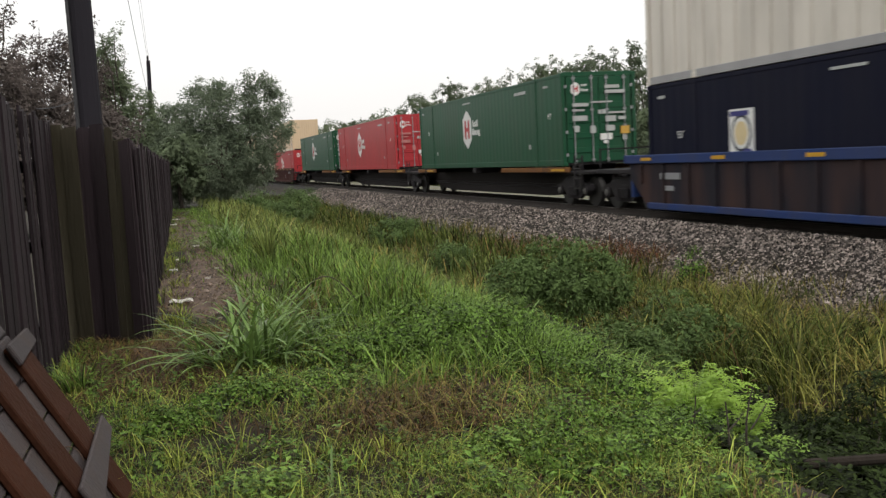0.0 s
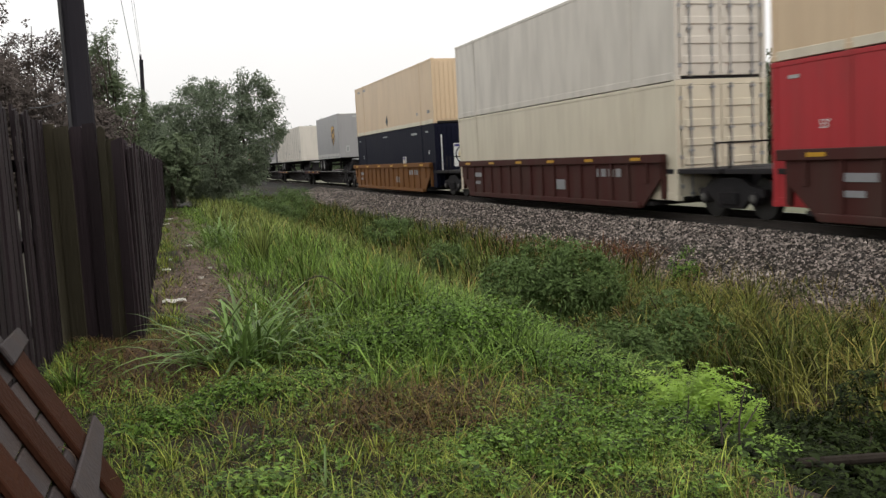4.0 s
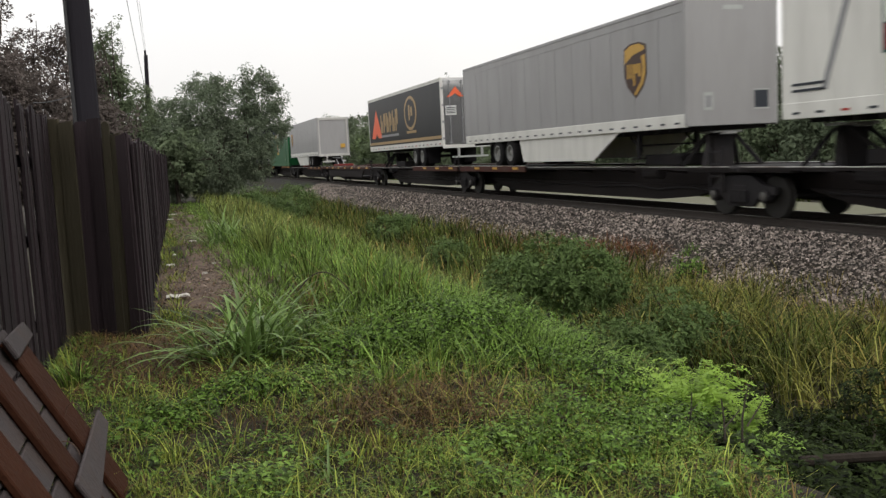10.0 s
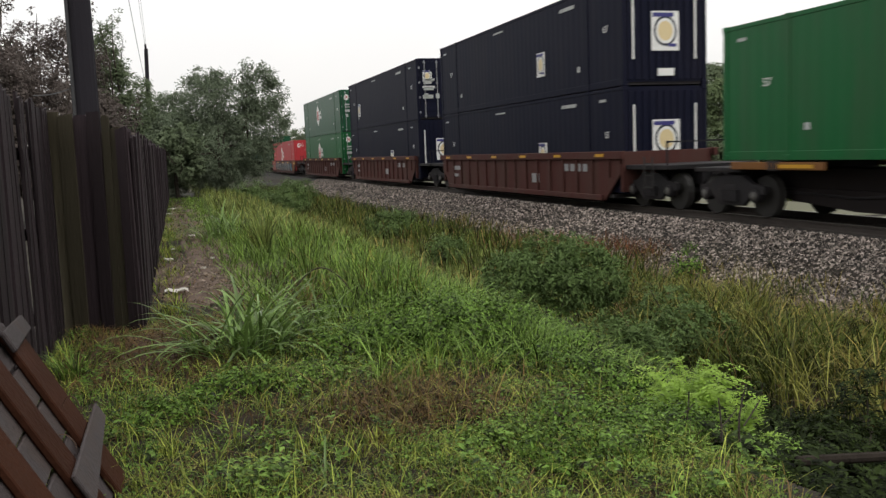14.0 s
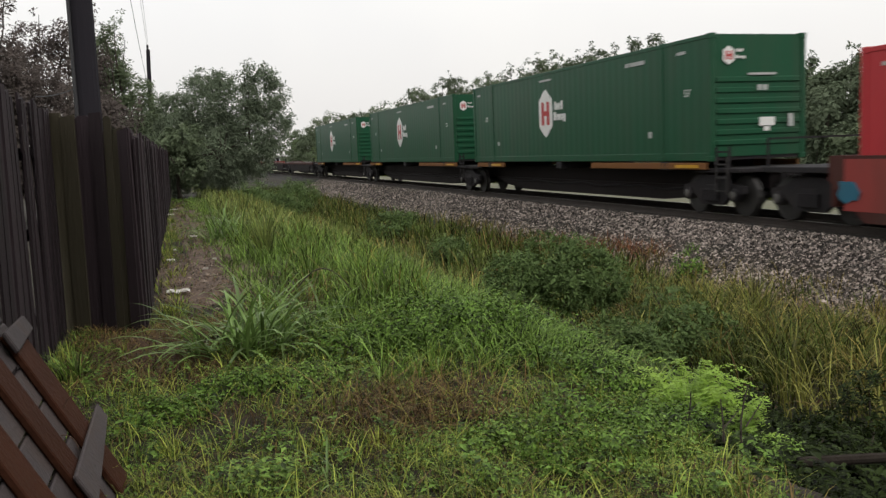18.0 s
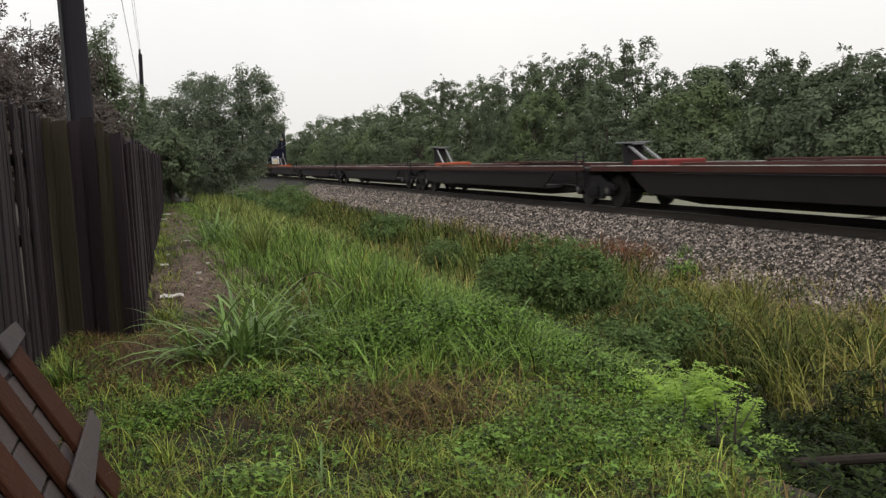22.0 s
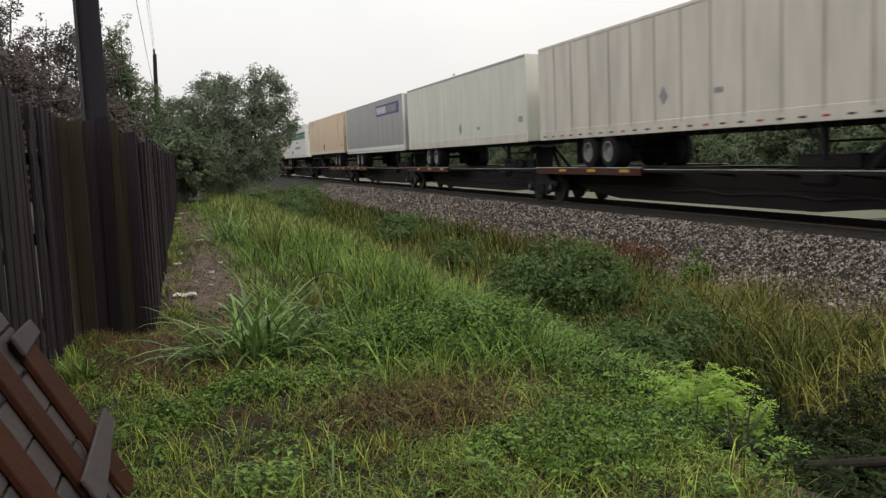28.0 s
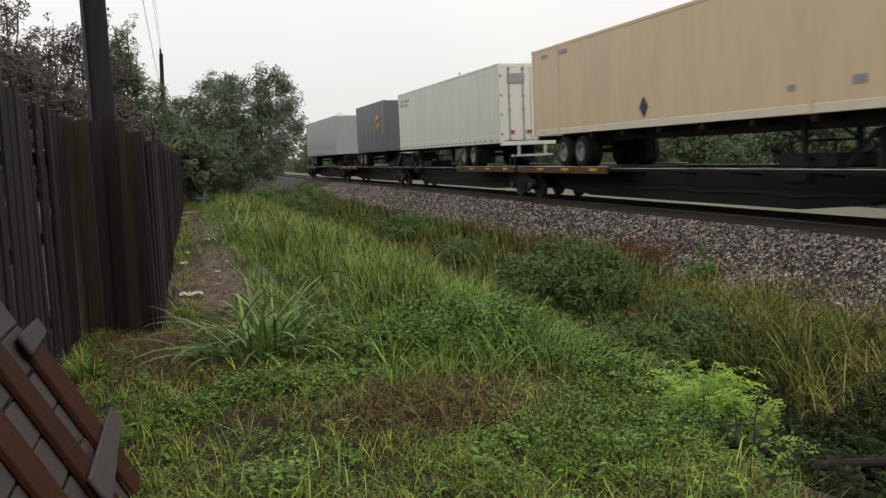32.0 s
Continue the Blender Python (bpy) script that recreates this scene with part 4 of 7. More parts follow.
def well_unit(y0, y1, label, colour, first=True, last=True, ribs=16, marks=True, height=1.5, web=None, flush=False):
    e = rides("well_car", label, "freight car", "railway cars of the train", y0)
    L = y1 - y0
    m = 2.3
    for s in (-1, 1):
        bm = bmesh.new()
        xs = sorted((s * (1.5 if flush else 1.44), s * 1.4))
        pts = [(m, height), (L - m, height), (L - m, .9), (L - m - .9, .16), (m + .9, .16), (m, .9)]
        r0, r1 = [[bm.verts.new((x, a, b)) for a, b in pts] for x in xs]
        bm.faces.new(r0)
        bm.faces.new(r1)
        for i in range(6):
            bm.faces.new((r0[i], r0[(i + 1) % 6], r1[(i + 1) % 6], r1[i]))
        w = part("side_web", bm, web or colour, e)
        for z0, z1, nm in () if flush else ((height - .2, height + .02, "top_chord"), (.14, .3, "bottom_chord")):
            bm = bmesh.new()
            xx = sorted((s * 1.52, s * 1.38))
            a, b = (m - .2, L - m + .2) if nm == "top_chord" else (m + .95, L - m - .95)
            box(bm, xx[0], xx[1], a, b, z0, z1, .015)
            part(nm, bm, colour, w)
        for i in range(ribs):
            y = m + .6 + i * (L - 2 * m - 1.2) / max(ribs - 1, 1)
            bm = bmesh.new()
            xx = sorted((s * 1.5, s * 1.42))
            box(bm, xx[0], xx[1], y - .05, y + .05, .3 if .9 < y - m < L - 2 * m - .9 else .8, height - .2, .008)
            part("side_post", bm, web or colour, w)
        if marks and s < 0:
            bars("lettering", w, LOGOGREY, ("side", -1.455), [(-m - 2.2 - i * .42, .95, .26, .22) for i in range(4)] + [(-m - 6.0, .55, .6, .3), (-L + m + 1.5, .9, .9, .16), (-L + m + 1.6, .62, .5, .12)])
            for i in range(6):
                bm = bmesh.new()
                box(bm, -1.53, -1.5, m + .8 + i * (L - 2 * m - 2) / 5, m + 1.3 + i * (L - 2 * m - 2) / 5, height - .13, height - .05)
                part("reflector", bm, YELLOW, w)
    bm = bmesh.new()
    box(bm, -1.36, 1.36, m + .5, L - m - .5, .22, .32)
    part("well_floor", bm, UNDER, e)
    for a, b, d in ((.0, m, -1), (L - m, L, 1)):
        bm = bmesh.new()
        box(bm, -1.3, 1.3, a + .1, b + (.1 if d < 0 else -.1), 1.02, 1.14, .015)
        box(bm, -.35, .35, a + .1, b - .1, .62, 1.02, .02)
        part("end_platform", bm, UNDER, e)
        bm = bmesh.new()
        yb = b if d < 0 else a
        box(bm, -1.4, 1.4, yb - .06, yb + .06, .4, height, .015)
        part("bulkhead", bm, colour, e)
        ye = a + .25 if d < 0 else b - .25
        bm = bmesh.new()
        for x in (-1.25, 1.25):
            beam(bm, (x, ye, 1.1), (x, ye, 1.75), .04, .04)
        beam(bm, (-1.25, ye, 1.72), (1.25, ye, 1.72), .04, .04)
        part("handrail", bm, UNDER, e)
    truck(e, 1.3 if first else 0.0)
    if first:
        coupler(e, .1, -1)
        ladder(e, -1.4, .9)
    if last:
        truck(e, L - 1.3)
        coupler(e, L - .1, 1)
    return e


STACK_LOW, STACK_HIGH, SPINE_BOX = .36, 3.27, 1.25
WEBDARK = paint("dark_rusty_web", (0.018, 0.016, 0.022), 0.3, rough=0.75, rust=True)

# leading well car with a white container on a navy one
well_unit(1.2, 23.3, "blue-sided well car with a double-stacked load", SILLBLUE, web=WEBDARK)
container(4.1, STACK_LOW, NAVY, "navy blue steel container low in a well car", "ribbed", marks=lambda e, f, L, H: (marks_ring(e, f, L, H), framed_disc(e, f, -12.3, 1.55, .85)))
container(4.1, STACK_HIGH, OFFWHITE, "weathered white ribbed container on a navy container", "ribbed", pitch=.6, mark53=False, groove=True, light_rail=GREY)
# three containers on a spine car
BLACK_SPINE = "black spine car unit under a single container"
spine_unit(23.9, 43.9, BLACK_SPINE, carries="container", first=True)
spine_unit(43.9, 63.9, BLACK_SPINE, carries="container")
spine_unit(63.9, 84.0, BLACK_SPINE, carries="container", trucks=(True, True), last=True)
container(25.4, SPINE_BOX, GREEN, "green steel container with white hexagon emblem on a spine car", "door", marks=marks_hexagon(LOGORED))
container(46.6, SPINE_BOX, RED, "red steel container with white hexagon emblem on a spine car", "door", marks=marks_hexagon(LOGORED))
container(65.3, SPINE_BOX, GREEN, "green steel container with white hexagon emblem on a spine car", "door", marks=marks_hexagon(LOGORED))
# articulated well car, three double stacks
BROWN_WELL = "rusty brown well car unit with a double-stacked load"
well_unit(84.6, 104.7, BROWN_WELL, SILLBROWN, True, False)
well_unit(104.7, 124.3, BROWN_WELL, SILLBROWN, False, False)
well_unit(124.3, 145.0, "faded yellow-brown well car unit with a double-stacked load", SILLTAN, False, True)
container(86.8, STACK_LOW, RED, "red steel container with white emblem low in a well car", "ribbed", marks=marks_hexagon(RED))
container(86.8, STACK_HIGH, TAN, "tan steel container stained with rust on a red one", "ribbed", marks=marks_tan, mark53=False, light_rail=CREAM)
container(106.45, STACK_LOW, CREAM, "cream steel container low in a well car", "door", mark53=False)
container(106.45, STACK_HIGH, OFFWHITE, "weathered off-white steel container on a cream one", "door", mark53=False, pitch=.6)
container(126.0, STACK_LOW, NAVY, "navy steel container with a disc sign low in a well car", "ribbed", marks=marks_ring)
container(126.0, STACK_HIGH, TAN, "tan steel container on a navy one", "ribbed", marks=marks_tan, mark53=False, light_rail=CREAM)
# road trailers on spine cars
BROWN_SPINE = "dark brown spine car unit under a road trailer"
EMPTY_SPINE = "dark brown empty spine car unit with low side sills"
CUTS = [146.0, 163.8, 181.8, 199.6, 217.4, 236.2, 255.0, 271.6, 289.2, 307.2, 325.6]
for i, (a, b) in enumerate(zip(CUTS, CUTS[1:])):
    empty = i == 7
    near_wheels = i in (4, 6, 8)
    box_load = i == 9
    spine_unit(a, b, EMPTY_SPINE if empty else BLACK_SPINE if box_load else BROWN_SPINE, plat="near" if near_wheels else "far",
               hitch_end=.45 if empty else None if box_load else "far" if near_wheels else "near", first=i == 0, last=i == 9,
               trucks=(True, i == 9), full=empty, carries="container" if box_load else "trailer", hitch_colour=HITCHRED if i in (7, 8) else None)
GREY_PUP = "short grey road trailer with a brown and gold shield emblem"
trailer(148.2, 8.6, GREY, GREY_PUP, marks=marks_shield(2.1, 1.08), rail=RAILGREY)
trailer(165.6, 16.15, OFFWHITE, "dusty white ribbed road trailer on a spine car", ribs=14, marks=marks_small_diamond(9.5), near_skin=OFFWHITE)
trailer(183.3, 8.6, GREY, GREY_PUP, marks=marks_shield(2.1, 1.08), rail=RAILGREY, near_skin=DARKGREY)
trailer(200.5, 8.6, GREY, GREY_PUP, marks=marks_shield(1.8, 1.08), rail=RAILGREY)
trailer(218.5, 16.0, WHITE, "white road trailer with green and red emblem, doors closed", "door", "near", marks=marks_teal_panel, rail=WHITE)
trailer(237.9, 16.15, GREY, "long grey road trailer with shield emblem and white skirt", marks=marks_shield(2.35, 1.1), skirt=1, rail=WHITE)
trailer(257.2, 14.5, WHITE, "black-bannered road trailer with an orange peak emblem", "door", "near", marks=marks_orange_peak, near_skin=POLISHED, corner=WHITE)
trailer(290.5, 16.0, GREY, "long grey road trailer with a plain rear door and white skirt", "rollup", "near", marks=marks_rear_plain, skirt=1, rail=WHITE)
container(308.1, SPINE_BOX, GREEN_B, "green steel container with a yellow square emblem on a spine car", "louver",
          marks=lambda e, f, L, H: (bars("emblem", e, LOGOGOLD, f, [(-L * .56, H * .42, 1.2, 1.15)]),
                                    bars("emblem_bars", e, LOGOBLUE, f, [(-L * .56 + .1, H * .5, .25, .6), (-L * .56 + .45, H * .5, .2, .6), (-L * .56 + .8, H * .5, .25, .6)], .008),
                                    diamond(e, f, -L * .56 + 1.7, H * .62, .35, LOGOWHITE)))
# articulated brown well car, dark stacks and a green one
well_unit(326.4, 346.9, BROWN_WELL, SILLBROWN, True, False)
well_unit(346.9, 366.4, BROWN_WELL, SILLBROWN, False, False)
well_unit(366.4, 387.0, BROWN_WELL, SILLBROWN, False, True)
for y, near in ((328.7, "ribbed"), (348.8, "door")):
    container(y, STACK_LOW, NAVY, "navy steel container with a disc sign low in a well car", "ribbed", marks=marks_ring)
    container(y, STACK_HIGH, NAVY, "navy steel container with a disc sign on another", near, marks=marks_ring if near == "ribbed" else marks_ring_door)
container(368.3, STACK_LOW, GREEN_B, "green steel container with white emblem low in a well car", "door", marks=marks_hexagon(LOGORED))
container(368.3, STACK_HIGH, GREEN, "green steel container with white emblem on another", "door", marks=marks_hexagon(LOGORED))
# single well car with graffiti
gw = well_unit(388.0, 410.9, "red well car covered with graffiti under a red container", SILLBROWN, height=1.36, marks=False, ribs=0, flush=True)
grng = random.Random(5)


def scrawl(cx, cz, w, h, points=9):
    """A bulging hand-drawn letter shape."""
    return [(cx + w * math.cos(6.2832 * i / points) * grng.uniform(.55, 1.05), cz + h * math.sin(6.2832 * i / points) * grng.uniform(.6, 1.05)) for i in range(points)]


WEB_FACE = ("side", -1.502)
for name, m, n, w, h, proud in (("graffiti_shadow", GRAF_A, 16, .6, .5, .004), ("graffiti_letter", GRAF_B, 15, .42, .46, .008), ("graffiti_stroke", GRAF_A, 30, .16, .42, .012),
                                ("graffiti_shine", GRAF_D, 26, .07, .4, .016), ("graffiti_stroke", GRAF_A, 22, .05, .36, .02), ("graffiti_fill", GRAF_C, 5, .14, .18, .024)):
    bm = bmesh.new()
    for i in range(n):
        cx, cz = -6.1 - 10.8 * (i + grng.uniform(.2, .8)) / n, .76 + grng.uniform(-.1, .1)
        lean = grng.uniform(-.5, .5)
        plate(bm, [(u + (v - cz) * lean, v) for u, v in scrawl(cx, cz, w, h)], WEB_FACE, proud)
    tagged(part(name, bm, m, gw), kind="stuff")
bars("faded_panel", gw, FADEDPINK, WEB_FACE, [(-20.2, .36, 3.0, .94)], .004)
bars("faded_panel", gw, SILLTAN, WEB_FACE, [(-4.4, .95, 2.0, .36), (-4.2, .4, 1.0, .52)], .004)
bm = bmesh.new()
for cx, cz, w, h in ((-5.3, .82, .6, .3), (-4.9, .5, .5, .2), (-20.1, .7, .3, .25)):
    plate(bm, scrawl(cx, cz, w, h, 11), WEB_FACE, .03)
tagged(part("graffiti_fill", bm, GRAF_C, gw), kind="stuff")
bars("reflector", gw, YELLOW, WEB_FACE, [(-18.9, 1.08, .7, .13), (-15.2, 1.08, .7, .13), (-11.4, 1.08, .7, .13), (-7.6, 1.08, .7, .13), (-3.2, 1.0, .55, .16)], .034)
container(391.9, STACK_LOW, RED, "red steel container with white emblem in a graffitied well car", "ribbed", marks=marks_hexagon(LOGORED))
# three green containers on a spine car
for i, (a, b, y) in enumerate(((411.6, 430.1, 412.6), (430.1, 449.6, 431.4), (449.6, 468.9, 451.5))):
    spine_unit(a, b, BLACK_SPINE, carries="container", first=i == 0, last=i == 2, trucks=(True, i == 2))
    container(y, SPINE_BOX, GREEN, "green steel container with white hexagon emblem and ribbed front", "louver", marks=marks_hexagon(LOGORED))
# empty cars
CUTS2 = [469.5, 487.7, 506.2, 525.2, 544.6, 563.4, 584.2]
for i, (a, b) in enumerate(zip(CUTS2, CUTS2[1:])):
    spine_unit(a, b, EMPTY_SPINE, hitch_end={1: .4, 2: .9, 5: 2.0}.get(i), first=i in (0, 3), last=i in (2, 5), trucks=(True, i in (2, 5)), full=True,
               hitch_colour=HITCHRED if i == 1 else ORANGE, topz=1.17, yellow=False)
well_unit(585.0, 607.4, "faded yellow-brown well car with two navy containers", WELLTAN)
container(588.2, STACK_LOW, NAVY, "navy steel container with a disc sign low in a well car", "ribbed", marks=marks_ring)
container(588.2, STACK_HIGH, NAVY, "navy steel container with closed doors on another", "door", marks=marks_ring_door)
# the last road trailers
CUTS3 = [608.0, 625.4, 642.7, 659.9, 677.0, 695.4, 714.0, 732.8, 751.8, 770.2, 789.0]
for i, (a, b) in enumerate(zip(CUTS3, CUTS3[1:])):
    near_wheels = i in (4, 7)
    spine_unit(a, b, BROWN_SPINE, WELLTAN if i >= 4 else None, plat="near" if near_wheels else "far", hitch_end="far" if near_wheels else "near", first=i == 0, last=i == 9,
               trucks=(True, i == 9), hitch_colour=None)
trailer(609.0, 16.0, GREY, "long grey road trailer with shield emblem and white skirt", marks=marks_shield(3.0, 1.1), skirt=1, rail=WHITE)
trailer(626.2, 16.0, OFFWHITE, "dusty cream road trailer with upright side ribs", ribs=13, marks=marks_small_diamond(8.2, .9), near_skin=OFFWHITE)
trailer(643.3, 16.1, PALEGREEN, "plain greenish white road trailer on a spine car", marks=marks_small_diamond(7.5, .7), roofrail=GREY, rail=OFFWHITE, red_lights=False)
trailer(660.4, 16.0, GREY, "grey road trailer with a dark blue name panel", marks=marks_blue_panel, rail=WHITE, corner=WHITE)
chassis(677.6, 16.1, "black container chassis on a spine car", "near")
container(677.6, TRAIL + .12, TAN, "tan steel container on a road chassis", "door", marks=marks_tan, mark53=False, light_rail=CREAM)
trailer(696.5, 16.1, WHITE, "white road trailer with dark and light green stripes", marks=marks_green_stripe, rail=OFFWHITE, red_lights=False)
chassis(714.9, 16.1, "black container chassis on a spine car", "far")
container(714.9, TRAIL + .12, TAN, "tan steel container with rust stains on a road chassis", "ribbed", marks=marks_tan, mark53=False, light_rail=CREAM)
trailer(734.4, 16.0, PALEGREEN, "greenish white road trailer with closed rear doors", "door", "near", marks=marks_white_door)
trailer(754.0, 8.5, DARKGREY, "short dark grey road trailer on a spine car", marks=marks_shield(1.9, 1.1, False))
trailer(771.2, 16.0, GREY, "long grey road trailer on a spine car", marks=marks_small_diamond(8, .8))


# ================= the ground =================
def smooth(a, b, x):
    t = np.clip((x - a) / (b - a), 0, 1)
    return t * t * (3 - 2 * t)


def waves(x, y, seed, size):
    """Cheap smooth noise on arrays."""
    r = np.random.RandomState(seed)
    out = 0
    for i in range(6):
        a, f, p = r.uniform(0, 6.28), r.uniform(.6, 1.8) / size, r.uniform(0, 6.28)
        out = out + np.sin((x * math.cos(a) + y * math.sin(a)) * f * 6.28 + p)
    return out / 6


def ground_z(x, y):
    x, y = np.asarray(x, float), np.asarray(y, float)
    ditch = smooth(2.1, 5.2, x - .25 * waves(x, y, 3, 5)) * (1 - smooth(9.0, 11.2, x))
    z = -1.35 * ditch - .62 * smooth(9.0, 11.2, x) - .1 * smooth(15.4, 17.5, x)
    near = 1 - smooth(40, 120, np.abs(y)) * 1.0
    z = z + (.055 * waves(x, y, 5, 3) + .04 * waves(x, y, 6, .9)) * near * (1 - smooth(9, 10.5, x) * (1 - smooth(15.5, 17, x)))
    mound = .08 * np.exp(-(((x - 1.9) / .9) ** 2 + ((y - 8.2) / 1.6) ** 2))
    return z + mound


def ground_at(x, y):
    return float(ground_z(np.array([x]), np.array([y]))[0])


def soil_material():
    m = mat("weedy_soil", (0.02, 0.013, 0.008), rough=0.95, vary=0.35, scale=1.2, grime=(0.018, 0.022, 0.007), grime_amount=0.6, grime_scale=0.8, bump=0.6, bump_scale=14, fine=0.25)
    return m


xs = np.unique(np.concatenate([np.linspace(-3000, -60, 9), np.linspace(-60, -6, 10), np.arange(-6, 18, .2), np.linspace(18, 60, 18), np.linspace(60, 3000, 9)]))
ys = np.unique(np.concatenate([np.linspace(-3000, -60, 9), np.linspace(-60, -4, 12), np.arange(-4, 40, .25), np.arange(40, 130, 2.0), np.linspace(130, 3000, 14)]))
gx, gy = np.meshgrid(xs, ys)
gv = np.stack([gx, gy, ground_z(gx, gy)], -1).reshape(-1, 3)
ii = (np.arange(len(ys) - 1)[:, None] * len(xs) + np.arange(len(xs) - 1)[None, :]).ravel()
gf = np.stack([ii, ii + 1, ii + 1 + len(xs), ii + len(xs)], 1)
ground = new("ground", mesh_of("ground", gv, gf, soil_material(), True))
tagged(ground, "damp weedy soil bank with a ditch along the railway", "ground", kind="structure")

# ---- ballast bed and track ----
BALLAST_STONE = mat("grey_ballast_stone", (0.2, 0.168, 0.148), rough=0.9, vary=0.25, scale=20, per_island=0.95)
# Bed nearly black: shade in the gaps between loose stones, as colour.
BALLAST_BED = mat("gap_shade_ballast_bed", (0.022, 0.019, 0.017), rough=0.95, vary=0.5, scale=9, bump=1.0, bump_scale=22, fine=0.4)
bed_profile = [(9.5, -1.4), (9.5, -1.22), (10.4, -.86), (11.45, -.46), (11.8, -.4), (14.8, -.4), (15.3, -.5), (16.6, -.85), (16.6, -1.1)]
bys = np.concatenate([np.linspace(-900, -10, 30), np.arange(-9, 100, .5), np.linspace(101, 1200, 40)])
bv = [(x, y, z) for y in bys for x, z in bed_profile]
k = len(bed_profile)
bf = [(j * k + i, j * k + (i + 1) % k, (j + 1) * k + (i + 1) % k, (j + 1) * k + i) for j in range(len(bys) - 1) for i in range(k)]
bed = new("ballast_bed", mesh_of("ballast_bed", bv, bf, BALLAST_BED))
tagged(bed, "raised ballast bed under the track, coloured dark as shade between stones", "ballast", kind="structure")


def stones(n, seed, ylim, power):
    """Angular stones scattered on the near slope and the shoulder."""
    r = np.random.RandomState(seed)
    y = ylim[0] + (ylim[1] - ylim[0]) * r.rand(n) ** power
    x = r.uniform(9.15, 12.0, n)
    z = np.interp(x, [9.1, 9.5, 10.4, 11.45, 11.8, 12.1], [-1.3, -1.2, -.86, -.46, -.4, -.4])
    size = r.uniform(.014, .036, n) * (1 + .012 * y)
    base = np.array([(1, 1, 1), (1, -1, -1), (-1, 1, -1), (-1, -1, 1)], float) * .75
    v = base[None] * r.uniform(.6, 1.2, (n, 4, 3)) + r.normal(0, .15, (n, 4, 3))
    ang = r.uniform(0, 6.28, n)
    tilt = r.uniform(0, 3.1, n)
    c, s = np.cos(ang), np.sin(ang)
    ct, stt = np.cos(tilt), np.sin(tilt)
    a = np.stack([v[..., 0] * ct[:, None] - v[..., 2] * stt[:, None], v[..., 1], v[..., 0] * stt[:, None] + v[..., 2] * ct[:, None]], -1)
    a = np.stack([a[..., 0] * c[:, None] - a[..., 1] * s[:, None], a[..., 0] * s[:, None] + a[..., 1] * c[:, None], a[..., 2]], -1)
    v = a * size[:, None, None] + np.stack([x, y, z + r.uniform(-.02, .03, n)], -1)[:, None]
    keep = x > 9.75 + .25 * waves(x, y, 91, 1.2) + .25 * r.rand(n)
    v, n = v[keep], int(keep.sum())
    f = np.array([(0, 1, 2), (0, 3, 1), (0, 2, 3), (1, 3, 2)])
    return v.reshape(-1, 3), (np.arange(n)[:, None, None] * 4 + f[None]).reshape(-1, 3)


sv, sf = stones(120000, 7, (9, 70), 1.9)
st = new("ballast_stones", mesh_of("ballast_stones", sv, sf, BALLAST_STONE))
tagged(st, "loose grey crushed stones on the railway bank", "ballast", kind="stuff")

track = thing("railway_track", "straight railway track with worn steel rails", "railway track", "", (0, 0, 0))
track["kind"] = "structure"
rail_prof = [(-.065, -.17), (.065, -.17), (.065, -.155), (.012, -.135), (.012, -.04), (.036, -.03), (.036, 0), (-.036, 0), (-.036, -.03), (-.012, -.04), (-.012, -.135), (-.065, -.155)]
for x in (TRACK_X - .755, TRACK_X + .755):
    bm = bmesh.new()
    rows = [[bm.verts.new((x + a, y, RAIL_Z + b)) for a, b in rail_prof] for y in (-900, 1200)]
    for i in range(12):
        bm.faces.new((rows[0][i], rows[0][(i + 1) % 12], rows[1][(i + 1) % 12], rows[1][i]))
    r = part("rail", bm, RAILRUST, track, "rust-brown steel rail")
    bm = bmesh.new()
    box(bm, x - .03, x + .03, -900, 1200, RAIL_Z - .004, RAIL_Z + .003)
    part("running_surface", bm, RAILTOP, r, "polished running surface")
TIE = mat("dark_creosoted_timber", (0.035, 0.028, 0.022), rough=0.9, vary=0.3, scale=3, per_object=0.3, bump=0.3, bump_scale=30)
bm = bmesh.new()
box(bm, -1.3, 1.3, -.11, .11, -.17, 0, .01)
bpy.data.objects.remove(part("sleeper", bm, TIE, None, share="sleeper"))
for i in range(150):
    again("sleeper", "sleeper", track, (TRACK_X, 2 + i * .55, RAIL_Z - .165))

# ================= plants =================
def blade_mesh(name, x, y, z, h, w, lean, turn, material, droop=1.0):
    """Grass blades: tapered, bent strips of three segments."""
    n = len(x)
    dx, dy = np.cos(turn), np.sin(turn)
    sx, sy = -dy, dx
    v = np.zeros((n, 7, 3))
    for i, (f, g, q) in enumerate(((0, 0, .8), (.4, .16, 1.0), (.75, .55, .75), (1.0, 1.0, 0))):
        cx, cy = x + dx * lean * h * g, y + dy * lean * h * g
        cz = z + h * (f - droop * .28 * lean * g * g)
        ww = w * q / 2
        if i < 3:
            v[:, 2 * i] = np.stack([cx - sx * ww, cy - sy * ww, cz], -1)
            v[:, 2 * i + 1] = np.stack([cx + sx * ww, cy + sy * ww, cz], -1)
        else:
            v[:, 6] = np.stack([cx, cy, cz], -1)
    f = np.array([(0, 1, 3), (0, 3, 2), (2, 3, 5), (2, 5, 4), (4, 5, 6)])
    return mesh_of(name, v.reshape(-1, 3), (np.arange(n)[:, None, None] * 7 + f[None]).reshape(-1, 3), material)


